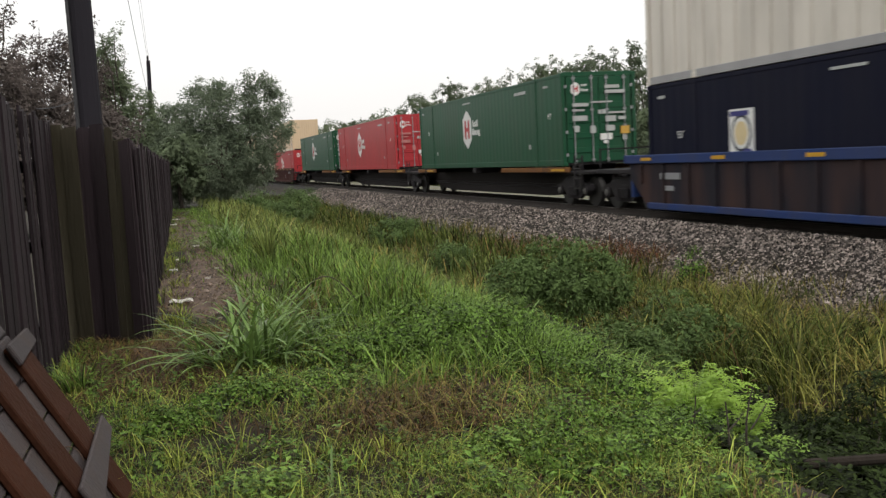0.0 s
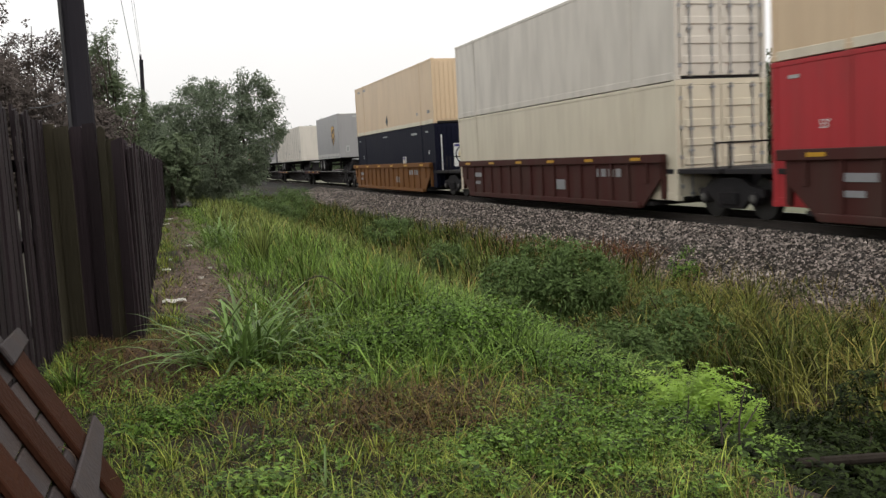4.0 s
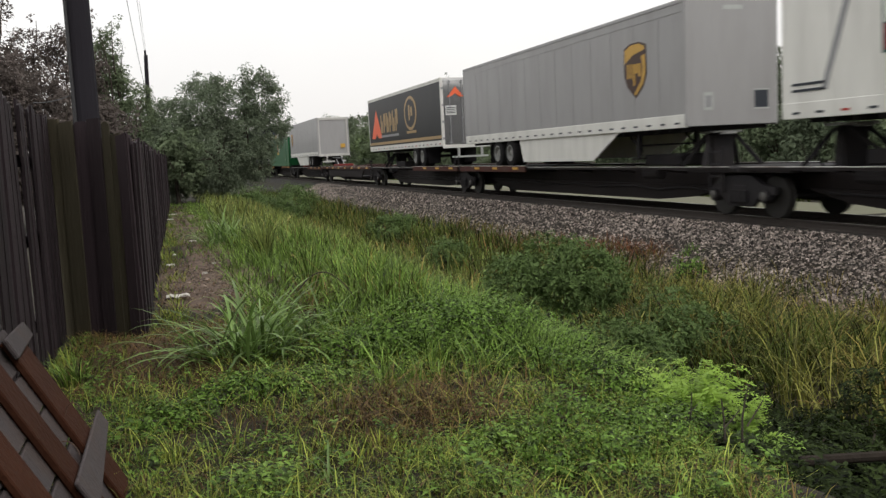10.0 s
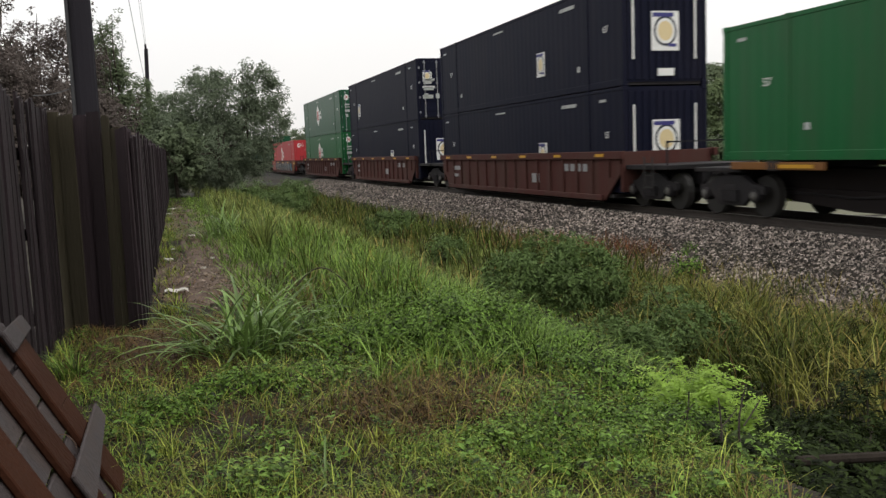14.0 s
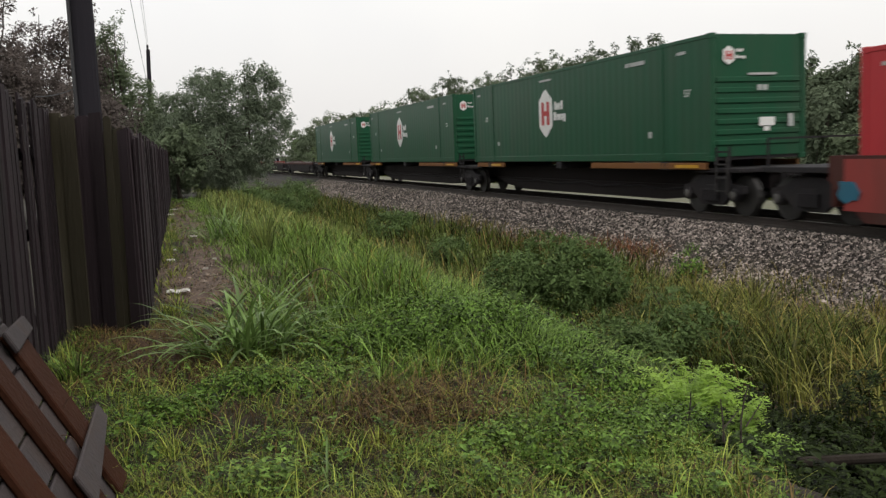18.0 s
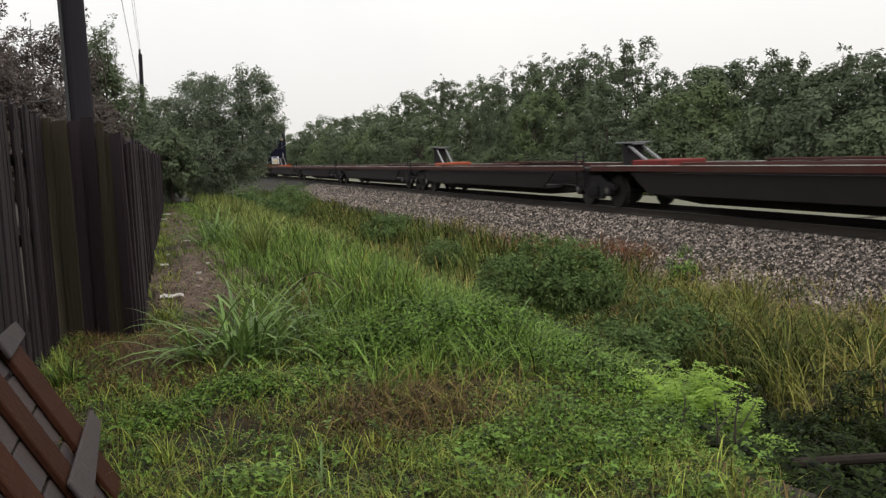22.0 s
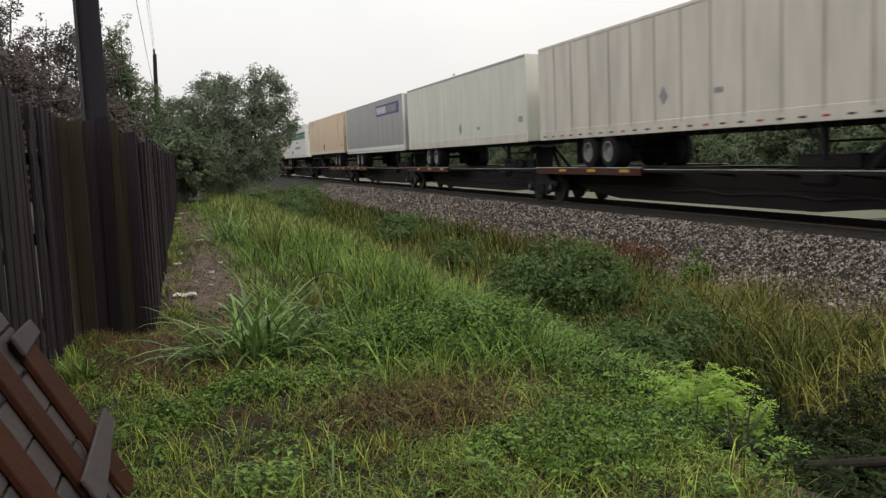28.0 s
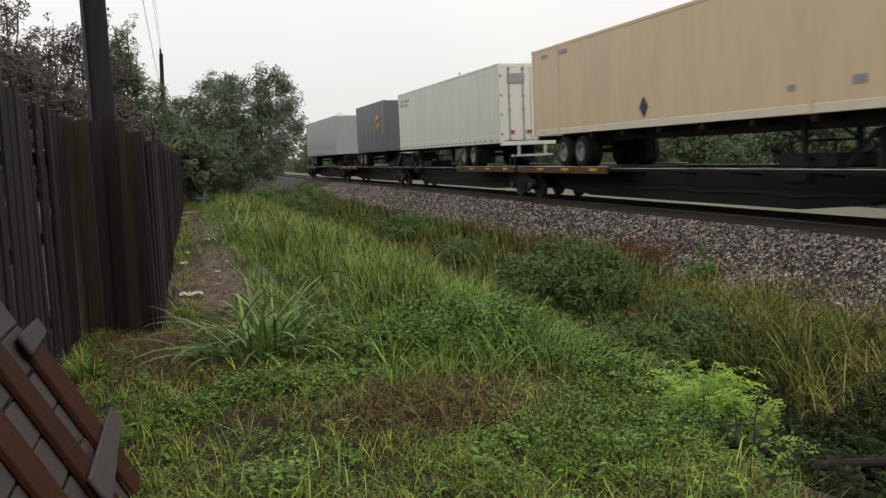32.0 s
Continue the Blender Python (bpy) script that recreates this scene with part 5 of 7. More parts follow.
def leaf_mesh(name, p, size, seed, material, up=0.5, aspect=0.5, hang=0.0):
    """Leaves: folded diamonds at points p, random in turn, partly facing up."""
    r = np.random.RandomState(seed)
    n = len(p)
    d = r.normal(0, 1, (n, 3))
    d[:, 2] = d[:, 2] * (1 - up) - hang
    d /= np.linalg.norm(d, axis=1, keepdims=True)
    nrm = r.normal(0, 1, (n, 3)) * (1 - up)
    nrm[:, 2] += up * 2
    s = np.cross(d, nrm)
    s /= np.linalg.norm(s, axis=1, keepdims=True) + 1e-9
    u = np.cross(s, d)
    size = np.broadcast_to(size, (n,))[:, None] * r.uniform(.6, 1.25, (n, 1))
    v = np.stack([p, p + d * size * .5 + s * size * aspect * .5 + u * size * .1, p + d * size, p + d * size * .5 - s * size * aspect * .5 + u * size * .1], 1)
    f = np.array([(0, 1, 2), (0, 2, 3)])
    return mesh_of(name, v.reshape(-1, 3), (np.arange(n)[:, None, None] * 4 + f[None]).reshape(-1, 3), material)


def plant(name, color, vary=.35, rough=.55, through=.25, island=.55, spec=.15, fine=.3):
    return mat(name, color, rough=rough, vary=vary, scale=.8, per_island=island, through=through, spec=spec, fine=fine)


GRASS = plant("fresh_grass", (0.13, 0.205, 0.04), spec=.14, island=0.9)
GRASS_FAR = plant("mixed_bank_grass", (0.165, 0.2, 0.056), spec=.1, island=0.8)
GRASS_NEAR = plant("yellow_green_grass", (0.225, 0.26, 0.05), spec=.14, island=0.9)
REED = plant("ditch_reeds", (0.065, 0.085, 0.018), spec=.08, island=0.9)
GRASS_DRY = plant("yellowed_grass", (0.19, 0.152, 0.045), spec=.1, island=0.9)
STRAW = plant("dead_straw", (0.112, 0.07, 0.03), through=.1, spec=.08, island=.8)
WEED = plant("weed_leaves", (0.095, 0.165, 0.027), spec=.2, island=0.9)
PALEWEED = plant("pale_weed_leaves", (0.125, 0.2, 0.038), spec=.2, island=0.9)
BUSH = plant("ditch_bush_leaves", (0.1, 0.15, 0.05), rough=.55, spec=.1, island=0.4)
REED_GOLD = plant("golden_reeds", (0.172, 0.172, 0.042), spec=.14, island=0.9)
# Dark green leaves with the ditch's deep shade put into their colour.
WEED_SHADE = plant("shade_dark_leaves", (0.022, 0.033, 0.009), rough=.6, spec=.08, island=0.9)
LIME = plant("lime_green_fronds", (0.22, 0.34, 0.05), island=0.75)
# TREE_A, TREE_B, TREE_C and TREE_D are paler than real leaves: haze as colour.
TREE_A = plant("hazy_leaves", (0.115, 0.142, 0.09), through=.3, rough=.7, spec=.03, fine=.08, island=.12)
TREE_D = plant("hazy_grey_green_leaves", (0.17, 0.205, 0.14), through=.35, rough=.75, spec=.03, fine=.08, island=0.06, vary=.25)
TREE_B = plant("hazy_leaves_light", (0.13, 0.162, 0.095), through=.3, rough=.7, spec=.03, fine=.08, island=.12)
TREE_C = plant("hazy_brownish_leaves", (0.125, 0.105, 0.095), through=.3, rough=.75, spec=.03, fine=.08, island=.12, vary=.25)
TREE_D2 = plant("fresh_tree_leaves", (0.14, 0.182, 0.09), through=.3, rough=.7, spec=.03, fine=.08, island=.12)
BARK = mat("grey_brown_bark", (0.06, 0.048, 0.038), rough=0.95, vary=0.3, scale=5, bump=0.6, bump_scale=25)
RUSTWEED = plant("red_brown_dead_weeds", (0.17, 0.07, 0.034), through=.1)

RNG = np.random.RandomState(11)


def scatter(n, x0, x1, y0, y1, power=1.0):
    return RNG.uniform(x0, x1, n), y0 + (y1 - y0) * RNG.rand(n) ** power


def grass_patch(name, label, n, x0, x1, y0, y1, h, w, material, power=1.0, keep=None, lean=(.1, .8), tall=None):
    x, y = scatter(n, x0, x1, y0, y1, power)
    if keep is not None:
        k = keep(x, y) > RNG.rand(n)
        x, y = x[k], y[k]
    m = len(x)
    hh = RNG.uniform(*h, m) * (tall(x, y) if tall else 1)
    ob = new(name, blade_mesh(name, x, y, ground_z(x, y) - .02, hh, RNG.uniform(*w, m), RNG.uniform(*lean, m), RNG.uniform(0, 6.28, m), material))
    return tagged(ob, label, "grass", kind="stuff")


def tussocks(name, label, count, each, x0, x1, y0, y1, length, width, material, power=1.0, keep=None, tilt=(.05, .5), bow=(.4, 1.8), spread=.08, tall=None):
    """Grass in tufts: long blades that rise from common feet and bow outward."""
    cx, cy = scatter(count, x0, x1, y0, y1, power)
    if keep is not None:
        k = keep(cx, cy) > RNG.rand(count)
        cx, cy = cx[k], cy[k]
    grow = RNG.uniform(.55, 1.15, len(cx))
    if tall is not None:
        grow = grow * tall(cx, cy)
    cx, cy, grow = [np.repeat(v, each) for v in (cx, cy, grow)]
    n = len(cx)
    dx, dy = RNG.normal(0, spread, n), RNG.normal(0, spread, n)
    a = np.arctan2(dy, dx) + RNG.normal(0, .7, n)
    p = np.stack([cx + dx, cy + dy, ground_z(cx + dx, cy + dy) - .02], -1)
    out, side = np.stack([np.cos(a), np.sin(a), 0 * a], -1), np.stack([-np.sin(a), np.cos(a), 0 * a], -1)
    L, w = RNG.uniform(*length, n) * grow, RNG.uniform(*width, n)
    t0, b0 = RNG.uniform(*tilt, n), RNG.uniform(*bow, n)
    rows = []
    for j in range(6):
        t = j / 5
        q = (t0 + b0 * t ** 1.5)[:, None]
        ww = (w * (.6 + .8 * t) * (1 - t ** 3) * .5)[:, None]
        rows += [p - side * ww, p + side * ww]
        p = p + (out * np.sin(q) + np.array([0, 0, 1.0]) * np.cos(q)) * (L / 5)[:, None]
    v = np.stack(rows, 1)
    f = np.array([q for j in range(5) for q in ((2 * j, 2 * j + 1, 2 * j + 3), (2 * j, 2 * j + 3, 2 * j + 2))])
    ob = new(name, mesh_of(name, v.reshape(-1, 3), (np.arange(n)[:, None, None] * 12 + f[None]).reshape(-1, 3), material))
    return tagged(ob, label, "grass", kind="stuff")


def limb(bm, a, b, r0, r1, bend=0.0, n=7, segs=4, seed=0):
    rr = random.Random(seed)
    a, b = Vector(a), Vector(b)
    off = Vector((rr.uniform(-1, 1), rr.uniform(-1, 1), rr.uniform(-.3, .3))) * bend
    prev = None
    for i in range(segs + 1):
        t = i / segs
        p = a.lerp(b, t) + off * math.sin(math.pi * t)
        r = r0 + (r1 - r0) * t
        d = (b - a).normalized()
        s = d.orthogonal().normalized()
        u = d.cross(s)
        ring = [bm.verts.new(p + (s * math.cos(6.2832 * j / n) + u * math.sin(6.2832 * j / n)) * r) for j in range(n)]
        if prev:
            for j in range(n):
                bm.faces.new((prev[j], prev[(j + 1) % n], ring[(j + 1) % n], ring[j]))
        prev = ring
    bm.faces.new(prev)


def unit(v):
    return v / (np.linalg.norm(v, axis=-1, keepdims=True) + 1e-9)


def foliage(name, lobes, clumps, per, size, leaf, material, seed, aspect=.6, point=0.0, spread=.2, floor=-9.0):
    """Leaves in small rounded clumps on the skin of a crown made of lobes (centre, radii); they face outward and up."""
    r = np.random.RandomState(seed)
    c, rad = np.array([q[0] for q in lobes], float), np.array([q[1] for q in lobes], float)
    w = rad[:, 0] * rad[:, 2]
    n0 = clumps * 3
    k = r.choice(len(c), n0, p=w / w.sum())
    d = unit(r.normal(0, 1, (n0, 3)))
    p = c[k] + d * rad[k] * r.uniform(.78, 1.06, (n0, 1))
    deep = ((((p[:, None] - c[None]) / rad[None]) ** 2).sum(-1) < .55).any(1)
    p, d = p[~deep][:clumps], d[~deep][:clumps]
    m = len(p)
    s = size * r.uniform(.55, 1.3, (m, 1, 1))
    dl = unit(r.normal(0, .8, (m, per, 3)) + d[:, None] * .8 + np.array([0, 0, .35]))
    q = p[:, None] + dl * s * r.uniform(.35, 1.1, (m, per, 1))
    nrm = unit(dl + np.array([0, 0, .5]) + r.normal(0, spread, (m, per, 3)))
    t = unit(np.cross(nrm, r.normal(0, 1, (m, per, 3))))
    t = unit(t * (1 - point) + dl * point - np.array([0, 0, .25]))
    q, nrm, t = q.reshape(-1, 3), nrm.reshape(-1, 3), t.reshape(-1, 3)
    q[:, 2] = np.maximum(q[:, 2], floor)
    side = unit(np.cross(t, nrm))
    L = leaf * r.uniform(.6, 1.3, (len(q), 1))
    v = np.stack([q, q + t * L * .5 + side * L * aspect * .5, q + t * L - nrm * L * .12, q + t * L * .5 - side * L * aspect * .5], 1)
    f = np.array([(0, 1, 2), (0, 2, 3)])
    ob = new(name, mesh_of(name, v.reshape(-1, 3), (np.arange(len(q))[:, None, None] * 4 + f[None]).reshape(-1, 3), material))
    return tagged(ob, kind="stuff")


def tree(x, y, height, radius, label, material, seed, clumps=150, per=50, size=.45, leaf=.2, group="trees beside the railway", low=.0, lobes=None, point=.15, aspect=.6, shoots=2, count=11):
    """A tapered trunk with limbs under a crown of uneven lobes."""
    z = ground_at(x, y)
    e = thing("tree", label, "tree", group, (x, y, z))
    rr = random.Random(seed)
    if lobes is None:
        zc, hz = height * (low + 1) / 2, height * (1 - low) / 2
        lobes = [((0, 0, zc), (radius * .62, radius * .62, hz * .72))]
        for i in range(count):
            a, u = 6.2832 * (i * .618 + rr.uniform(-.1, .1)), rr.uniform(-.85, .8)
            k = math.sqrt(max(.12, 1 - u * u))
            g = rr.uniform(.3, .5)
            lobes.append(((math.cos(a) * k * radius * .62, math.sin(a) * k * radius * .62, zc + u * hz * .62), (radius * g, radius * g, min(radius, hz) * g * rr.uniform(.8, 1.15))))
        grow = height / max(c[2] + q[2] for c, q in lobes)
        lobes = [((c[0], c[1], c[2] * grow), (q[0], q[1], q[2] * grow)) for c, q in lobes]
    tr = .04 + height * .018
    bm = bmesh.new()
    limb(bm, (0, 0, -.1), (rr.uniform(-.2, .2), rr.uniform(-.2, .2), height * .6), tr, tr * .45, .1, 8, 5, seed)
    part("trunk", bm, BARK, e)
    for c, r3 in lobes[1:7]:
        bm = bmesh.new()
        limb(bm, (0, 0, height * rr.uniform(.12, .4)), c, tr * .45, tr * .1, .15, 6, 4, seed + len(e.children))
        part("limb", bm, BARK, e)
    foliage("crown", lobes, clumps, per, size, leaf, material, seed, aspect, point, floor=.05).parent = e
    for i in range(shoots):
        c, r3 = lobes[rr.randrange(len(lobes))]
        tip = (c[0] + rr.uniform(-.3, .3), c[1] + rr.uniform(-.4, .4), max(q[0][2] + q[1][2] for q in lobes) * rr.uniform(.93, 1.05))
        bm = bmesh.new()
        limb(bm, c, tip, .03, .008, .1, 5, 5, seed + i)
        part("limb", bm, BARK, e)
        rows = [((c[0] + (tip[0] - c[0]) * q, c[1] + (tip[1] - c[1]) * q, c[2] + (tip[2] - c[2]) * q), (.16, .16, .2)) for q in (.55, .75, .9, 1.0)]
        foliage("shoot", rows, 12, 14, .14, leaf, material, seed + 50 + i, .45, .5).parent = e
    return e


# ================= fence, poles and wires =================
WOOD = mat("weathered_dark_fence_wood", (0.026, 0.0185, 0.0215), rough=0.85, spec=0.15, vary=0.3, scale=2.5, per_object=0.4, streak=9, bump=0.5, bump_scale=30, fine=0.2,
           grime=(0.015, 0.012, 0.012), grime_amount=0.7, grime_scale=1.8)
WOOD_MOSSY = mat("mossy_fence_wood", (0.062, 0.054, 0.036), rough=0.85, spec=0.15, vary=0.5, scale=3.5, per_object=0.45, streak=9, bump=0.5, bump_scale=30, fine=0.2,
                 grime=(0.025, 0.02, 0.012), grime_amount=0.8, grime_scale=2.2)
BROWNWOOD = mat("wet_red_brown_wood", (0.036, 0.0135, 0.0075), rough=0.7, spec=0.06, vary=0.4, scale=4, streak=1, bump=0.4, bump_scale=40, fine=0.2, per_object=0.15)
GREYWOOD = mat("grey_weathered_board", (0.047, 0.039, 0.04), rough=0.75, spec=0.2, vary=0.2, scale=5, bump=0.4, bump_scale=40, fine=0.2, per_object=0.15, grime=(0.06, 0.04, 0.03), grime_amount=0.5, grime_scale=6)
POLEWOOD = mat("dark_creosote_pole", (0.021, 0.019, 0.0235), rough=0.9, spec=0.12, vary=0.25, scale=2, streak=10, bump=0.3, bump_scale=30)
CABLE = mat("black_cable", (0.03, 0.03, 0.032), rough=0.6, vary=0.05)
PAPER = mat("dirty_white_paper", (0.78, 0.76, 0.72), rough=0.9, vary=0.12, scale=12)

RUSTWIRE = mat("rusty_wire", (0.085, 0.05, 0.035), rough=0.8, vary=0.2)
frng = random.Random(21)


def plank_row(fence, a, b, z_top, width, material, wobble=.05, lap=.012, tight=False):
    """Upright boards from a to b, with uneven tops, small gaps and a little lean."""
    a, b = Vector((*a, 0)), Vector((*b, 0))
    d = (b - a).normalized()
    nrm = Vector((d.y, -d.x, 0))
    s, i, L = 0.0, 0, (b - a).length
    while s < L - .04:
        w = min(width * frng.uniform(.85, 1.1), L - s)
        p = a + d * (s + w / 2)
        z0 = ground_at(p.x, p.y) - .06
        h = z_top(s) + frng.uniform(-wobble, wobble) - z0
        bm = bmesh.new()
        t = .018
        c = min(.03, w * .3) * frng.choice((0, 0, 1))
        pr = [(-w / 2 + .004, 0), (w / 2 - .004, 0), (w / 2 - .004, h - c), (w / 2 - .004 - c, h), (-w / 2 + .004 + c, h), (-w / 2 + .004, h - c)]
        if c == 0:
            pr = [(-w / 2 + .004, 0), (w / 2 - .004, 0), (w / 2 - .004, h), (-w / 2 + .004, h - frng.uniform(-.01, .03))]
        off = nrm * (lap * (i % 2) + frng.uniform(-.006, .006))
        rows = [[bm.verts.new(d * u + Vector((0, 0, v)) + nrm * q) for u, v in pr] for q in (-t / 2, t / 2)]
        bm.faces.new(rows[0])
        bm.faces.new(rows[1][::-1])
        for j in range(len(pr)):
            bm.faces.new((rows[0][j], rows[0][(j + 1) % len(pr)], rows[1][(j + 1) % len(pr)], rows[1][j]))
        o = part("board", bm, material if not isinstance(material, (list, tuple)) else frng.choice(material), fence)
        o.location = p + off + Vector((0, 0, z0))
        o.rotation_euler = (frng.uniform(-.012, .012), frng.uniform(-.012, .012), frng.uniform(-.04, .04))
        s += w - .012 if tight else w + (.001 if frng.random() > .12 else .012)
        i += 1


def rails_behind(fence, a, b, side, zs=(.35, 1.0, 1.6)):
    for z in zs:
        bm = bmesh.new()
        beam(bm, (a[0] + side, a[1], z), (b[0] + side, b[1], z), .045, .09)
        part("rail", bm, WOOD, fence)


near_fence = thing("board_fence", "dark weathered board fence, mossy at its corner", "fence")
plank_row(near_fence, (-.93, 1.0), (-1.0, 8.72), lambda s: 2.02, .14, WOOD, .03)
plank_row(near_fence, (-.98, 8.74), (-.45, 8.42), lambda s: 1.97 - .05 * s, .15, [WOOD_MOSSY, WOOD_MOSSY, WOOD], .02, .024, True)
plank_row(near_fence, (-.46, 8.43), (-.27, 8.28), lambda s: 1.84, .12, [WOOD, WOOD_MOSSY], .02, .024, True)
for x, y in ((-1.06, 8.8), (-.5, 8.56), (-.36, 8.5)):
    bm = bmesh.new()
    box(bm, x - .05, x + .05, y, y + .09, -.1, 1.8, .008)
    part("post", bm, WOOD, near_fence)
for z in (.35, 1.0, 1.6):
    bm = bmesh.new()
    beam(bm, (-1.0, 8.8, z), (-.32, 8.42, z), .045, .09)
    part("rail", bm, WOOD, near_fence)
rails_behind(near_fence, (-.93, 1.0), (-1.0, 8.7), -.05)
far_fence = thing("board_fence", "long dark board fence along a worn path", "fence")
plank_row(far_fence, (-.27, 8.36), (.12, 37.5), lambda s: 1.78 + .004 * s, .15, WOOD, .05)
rails_behind(far_fence, (-.3, 8.4), (.08, 37.5), -.05)
for y in (10.5, 13.4, 17.2, 21.0, 26.0, 31.0):
    bm = bmesh.new()
    box(bm, -.44, -.34, y, y + .1, -.1, 1.85, .008)
    part("post", bm, WOOD, far_fence)
# a rag of pale tape on one board, and a bent nail plate
bm = bmesh.new()
plate(bm, [(-6.52, 1.62), (-6.5, 1.62), (-6.49, 1.78), (-6.51, 1.79)], ("side", -.93), .0, .004)
tag = part("tape_strip", bm, GREYWOOD, None)
for v in tag.data.vertices:
    v.co.x += .035
tag.parent = near_fence


def pole(x, y, top_x, height, r0, r1, label):
    e = thing("utility_pole", label, "utility pole", "poles along the railway", (x, y, 0))
    bm = bmesh.new()
    n = 14
    rings = []
    for i in range(9):
        t = i / 8
        r = r0 + (r1 - r0) * t
        rings.append([bm.verts.new(((top_x - x) * t + math.cos(6.2832 * j / n) * r * (1 + .03 * math.sin(j * 3 + i)), math.sin(6.2832 * j / n) * r, -.3 + (height + .3) * t)) for j in range(n)])
    for a, b in zip(rings, rings[1:]):
        for j in range(n):
            bm.faces.new((a[j], a[(j + 1) % n], b[(j + 1) % n], b[j]))
    bm.faces.new(rings[-1])
    part("shaft", bm, POLEWOOD, e)
    return e


p1 = pole(-.88, 11.8, -.83, 9.2, .165, .13, "thick dark creosoted utility pole behind the fence")
bm = bmesh.new()
lathe(bm, [(1.6, .02), (9.0, .02)], "Z", (-.1, -.14, 0), 8)
part("conduit", bm, CABLE, p1)
p2 = pole(-.74, 56, -.5, 8.2, .15, .11, "slender dark utility pole in the distance")
bm = bmesh.new()
lathe(bm, [(8.2, .04), (8.3, .06), (8.42, .06), (8.5, .03)], "Z", (.22, 0, 0), 8)
part("insulator", bm, POLEWOOD, p2)


def wire(label, a, b, sag, r=.012):
    bm = bmesh.new()
    a, b = Vector(a), Vector(b)
    prev = None
    for i in range(25):
        t = i / 24
        p = a.lerp(b, t) - Vector((0, 0, 4 * sag * t * (1 - t)))
        ring = [bm.verts.new(p + Vector((math.cos(k * 2.0944) * r, 0, math.sin(k * 2.0944) * r))) for k in range(3)]
        if prev:
            for k in range(3):
                bm.faces.new((prev[k], prev[(k + 1) % 3], ring[(k + 1) % 3], ring[k]))
        prev = ring
    return tagged(part("overhead_wire", bm, CABLE), label, "wire", "overhead wires")


wire("black overhead wire between two poles", (-.8, 11.8, 8.9), (-.68, 56, 6.2), .5)
wire("thin overhead wire between two poles", (-.45, 11.8, 9.0), (-.5, 56, 7.9), .45, .008)
wire("thin overhead wire between two poles", (-.35, 11.8, 9.1), (-.45, 56, 8.0), .4, .008)
wire("slack cable from the fence to the pole", (-1.35, 11, 2.3), (-.98, 11.75, 2.45), .03, .008)

# ---- a broken pallet that leans on the fence ----
pallet = thing("wooden_pallet", "broken red-brown wooden pallet leaning on the fence", "pallet", "", (-.3, 4.3, 0))
UPV = Vector((-.478, 0, .878)).normalized()
OUT = Vector((.878, 0, .478)).normalized()


def pal_bar(name, y0, y1, s0, s1, n0, n1, material, skew=0.0, chip=0.0):
    """A bar of the pallet: along y, along its slope and out of its plane; chip slants a broken upper end."""
    bm = bmesh.new()
    box(bm, n0, n1, y0, y1, s0, s1, .006)
    for v in bm.verts:
        if v.co.z > (s0 + s1) / 2 and v.co.y > (y0 + y1) / 2:
            v.co.z -= chip
    m = Matrix(((OUT.x, 0, UPV.x, 0), (0, 1, 0, 0), (OUT.z, 0, UPV.z, 0), (0, 0, 0, 1)))
    c = Vector(((n0 + n1) / 2, (y0 + y1) / 2, (s0 + s1) / 2))
    turn = Matrix.Translation(c) @ Matrix.Rotation(skew, 4, "X") @ Matrix.Translation(-c)
    bmesh.ops.transform(bm, matrix=m @ turn, verts=bm.verts[:])
    o = part(name, bm, material, pallet)
    o.location = (0, 0, .02)
    return o


for y0, y1, top, skew in ((-.27, .02, .88, .0), (-.76, -.53, 1.06, .015), (-1.28, -1.05, 1.08, -.012), (-1.8, -1.58, 1.05, .01)):
    pal_bar("stringer", y0, y1, .0, top, .0, .03, BROWNWOOD, skew, .05)
for i in range(6):
    pal_bar("slat", -1.9, .0, .02 + i * .18, .19 + i * .18, -.03, -.004, GREYWOOD, 0, .01 * (i % 2))
pal_bar("slat", -.78, .3, .2, .35, .034, .054, GREYWOOD, .05, .06)
pal_bar("slat", -.34, .13, .8, .9, .032, .054, GREYWOOD, .03, .02)
for cx, cy, cz, r, h in ((-.16, -.2, .36, .05, .14), (-.19, -.36, .3, .06, .08)):
    bm = bmesh.new()
    tube(bm, [(cx - r * math.cos(i * .224), cy - .004 * i, cz + h * math.sin(i * .224)) for i in range(14)], .0028, .0022, 5)
    part("bent_wire", bm, RUSTWIRE, pallet, "thin rusty wire bent over the pallet")

# ================= grass and weeds =================
def patchy(seed, size, a=-.1, b=.35):
    return lambda x, y: smooth(a, b, waves(x, y, seed, size) + .5 * waves(x, y, seed + 50, size * .4))


def soil_mask(x, y):
    """1 where plants grow, 0 on the worn path and the trampled corner."""
    path = np.exp(-(((x - .45 - .01 * (y - 12)) / .68) ** 2) ** 2 - ((y - 12.0) / 2.8) ** 4)
    strip = np.exp(-((x - .12 - .01 * (y - 12)) / .4) ** 2) * smooth(8.5, 10, y) * .45
    corner = np.exp(-((x + .2) / .5) ** 2 - ((y - 7.3) / 1.1) ** 2) * .9
    return np.clip(1 - path * 1.05 - strip - corner, 0, 1) * bank_edge(x, y)


def bank_edge(x, y):
    """1 on the bank, 0 past the edge where it drops into the ditch."""
    e = np.interp(y, [2.5, 3.3, 3.8, 4.7, 6.4, 7.5, 10], [2.2, 2.45, 2.7, 3.1, 3.65, 3.6, 3.5])
    return smooth(.22, -.18, x - e - .18 * waves(x, y, 29, .8))


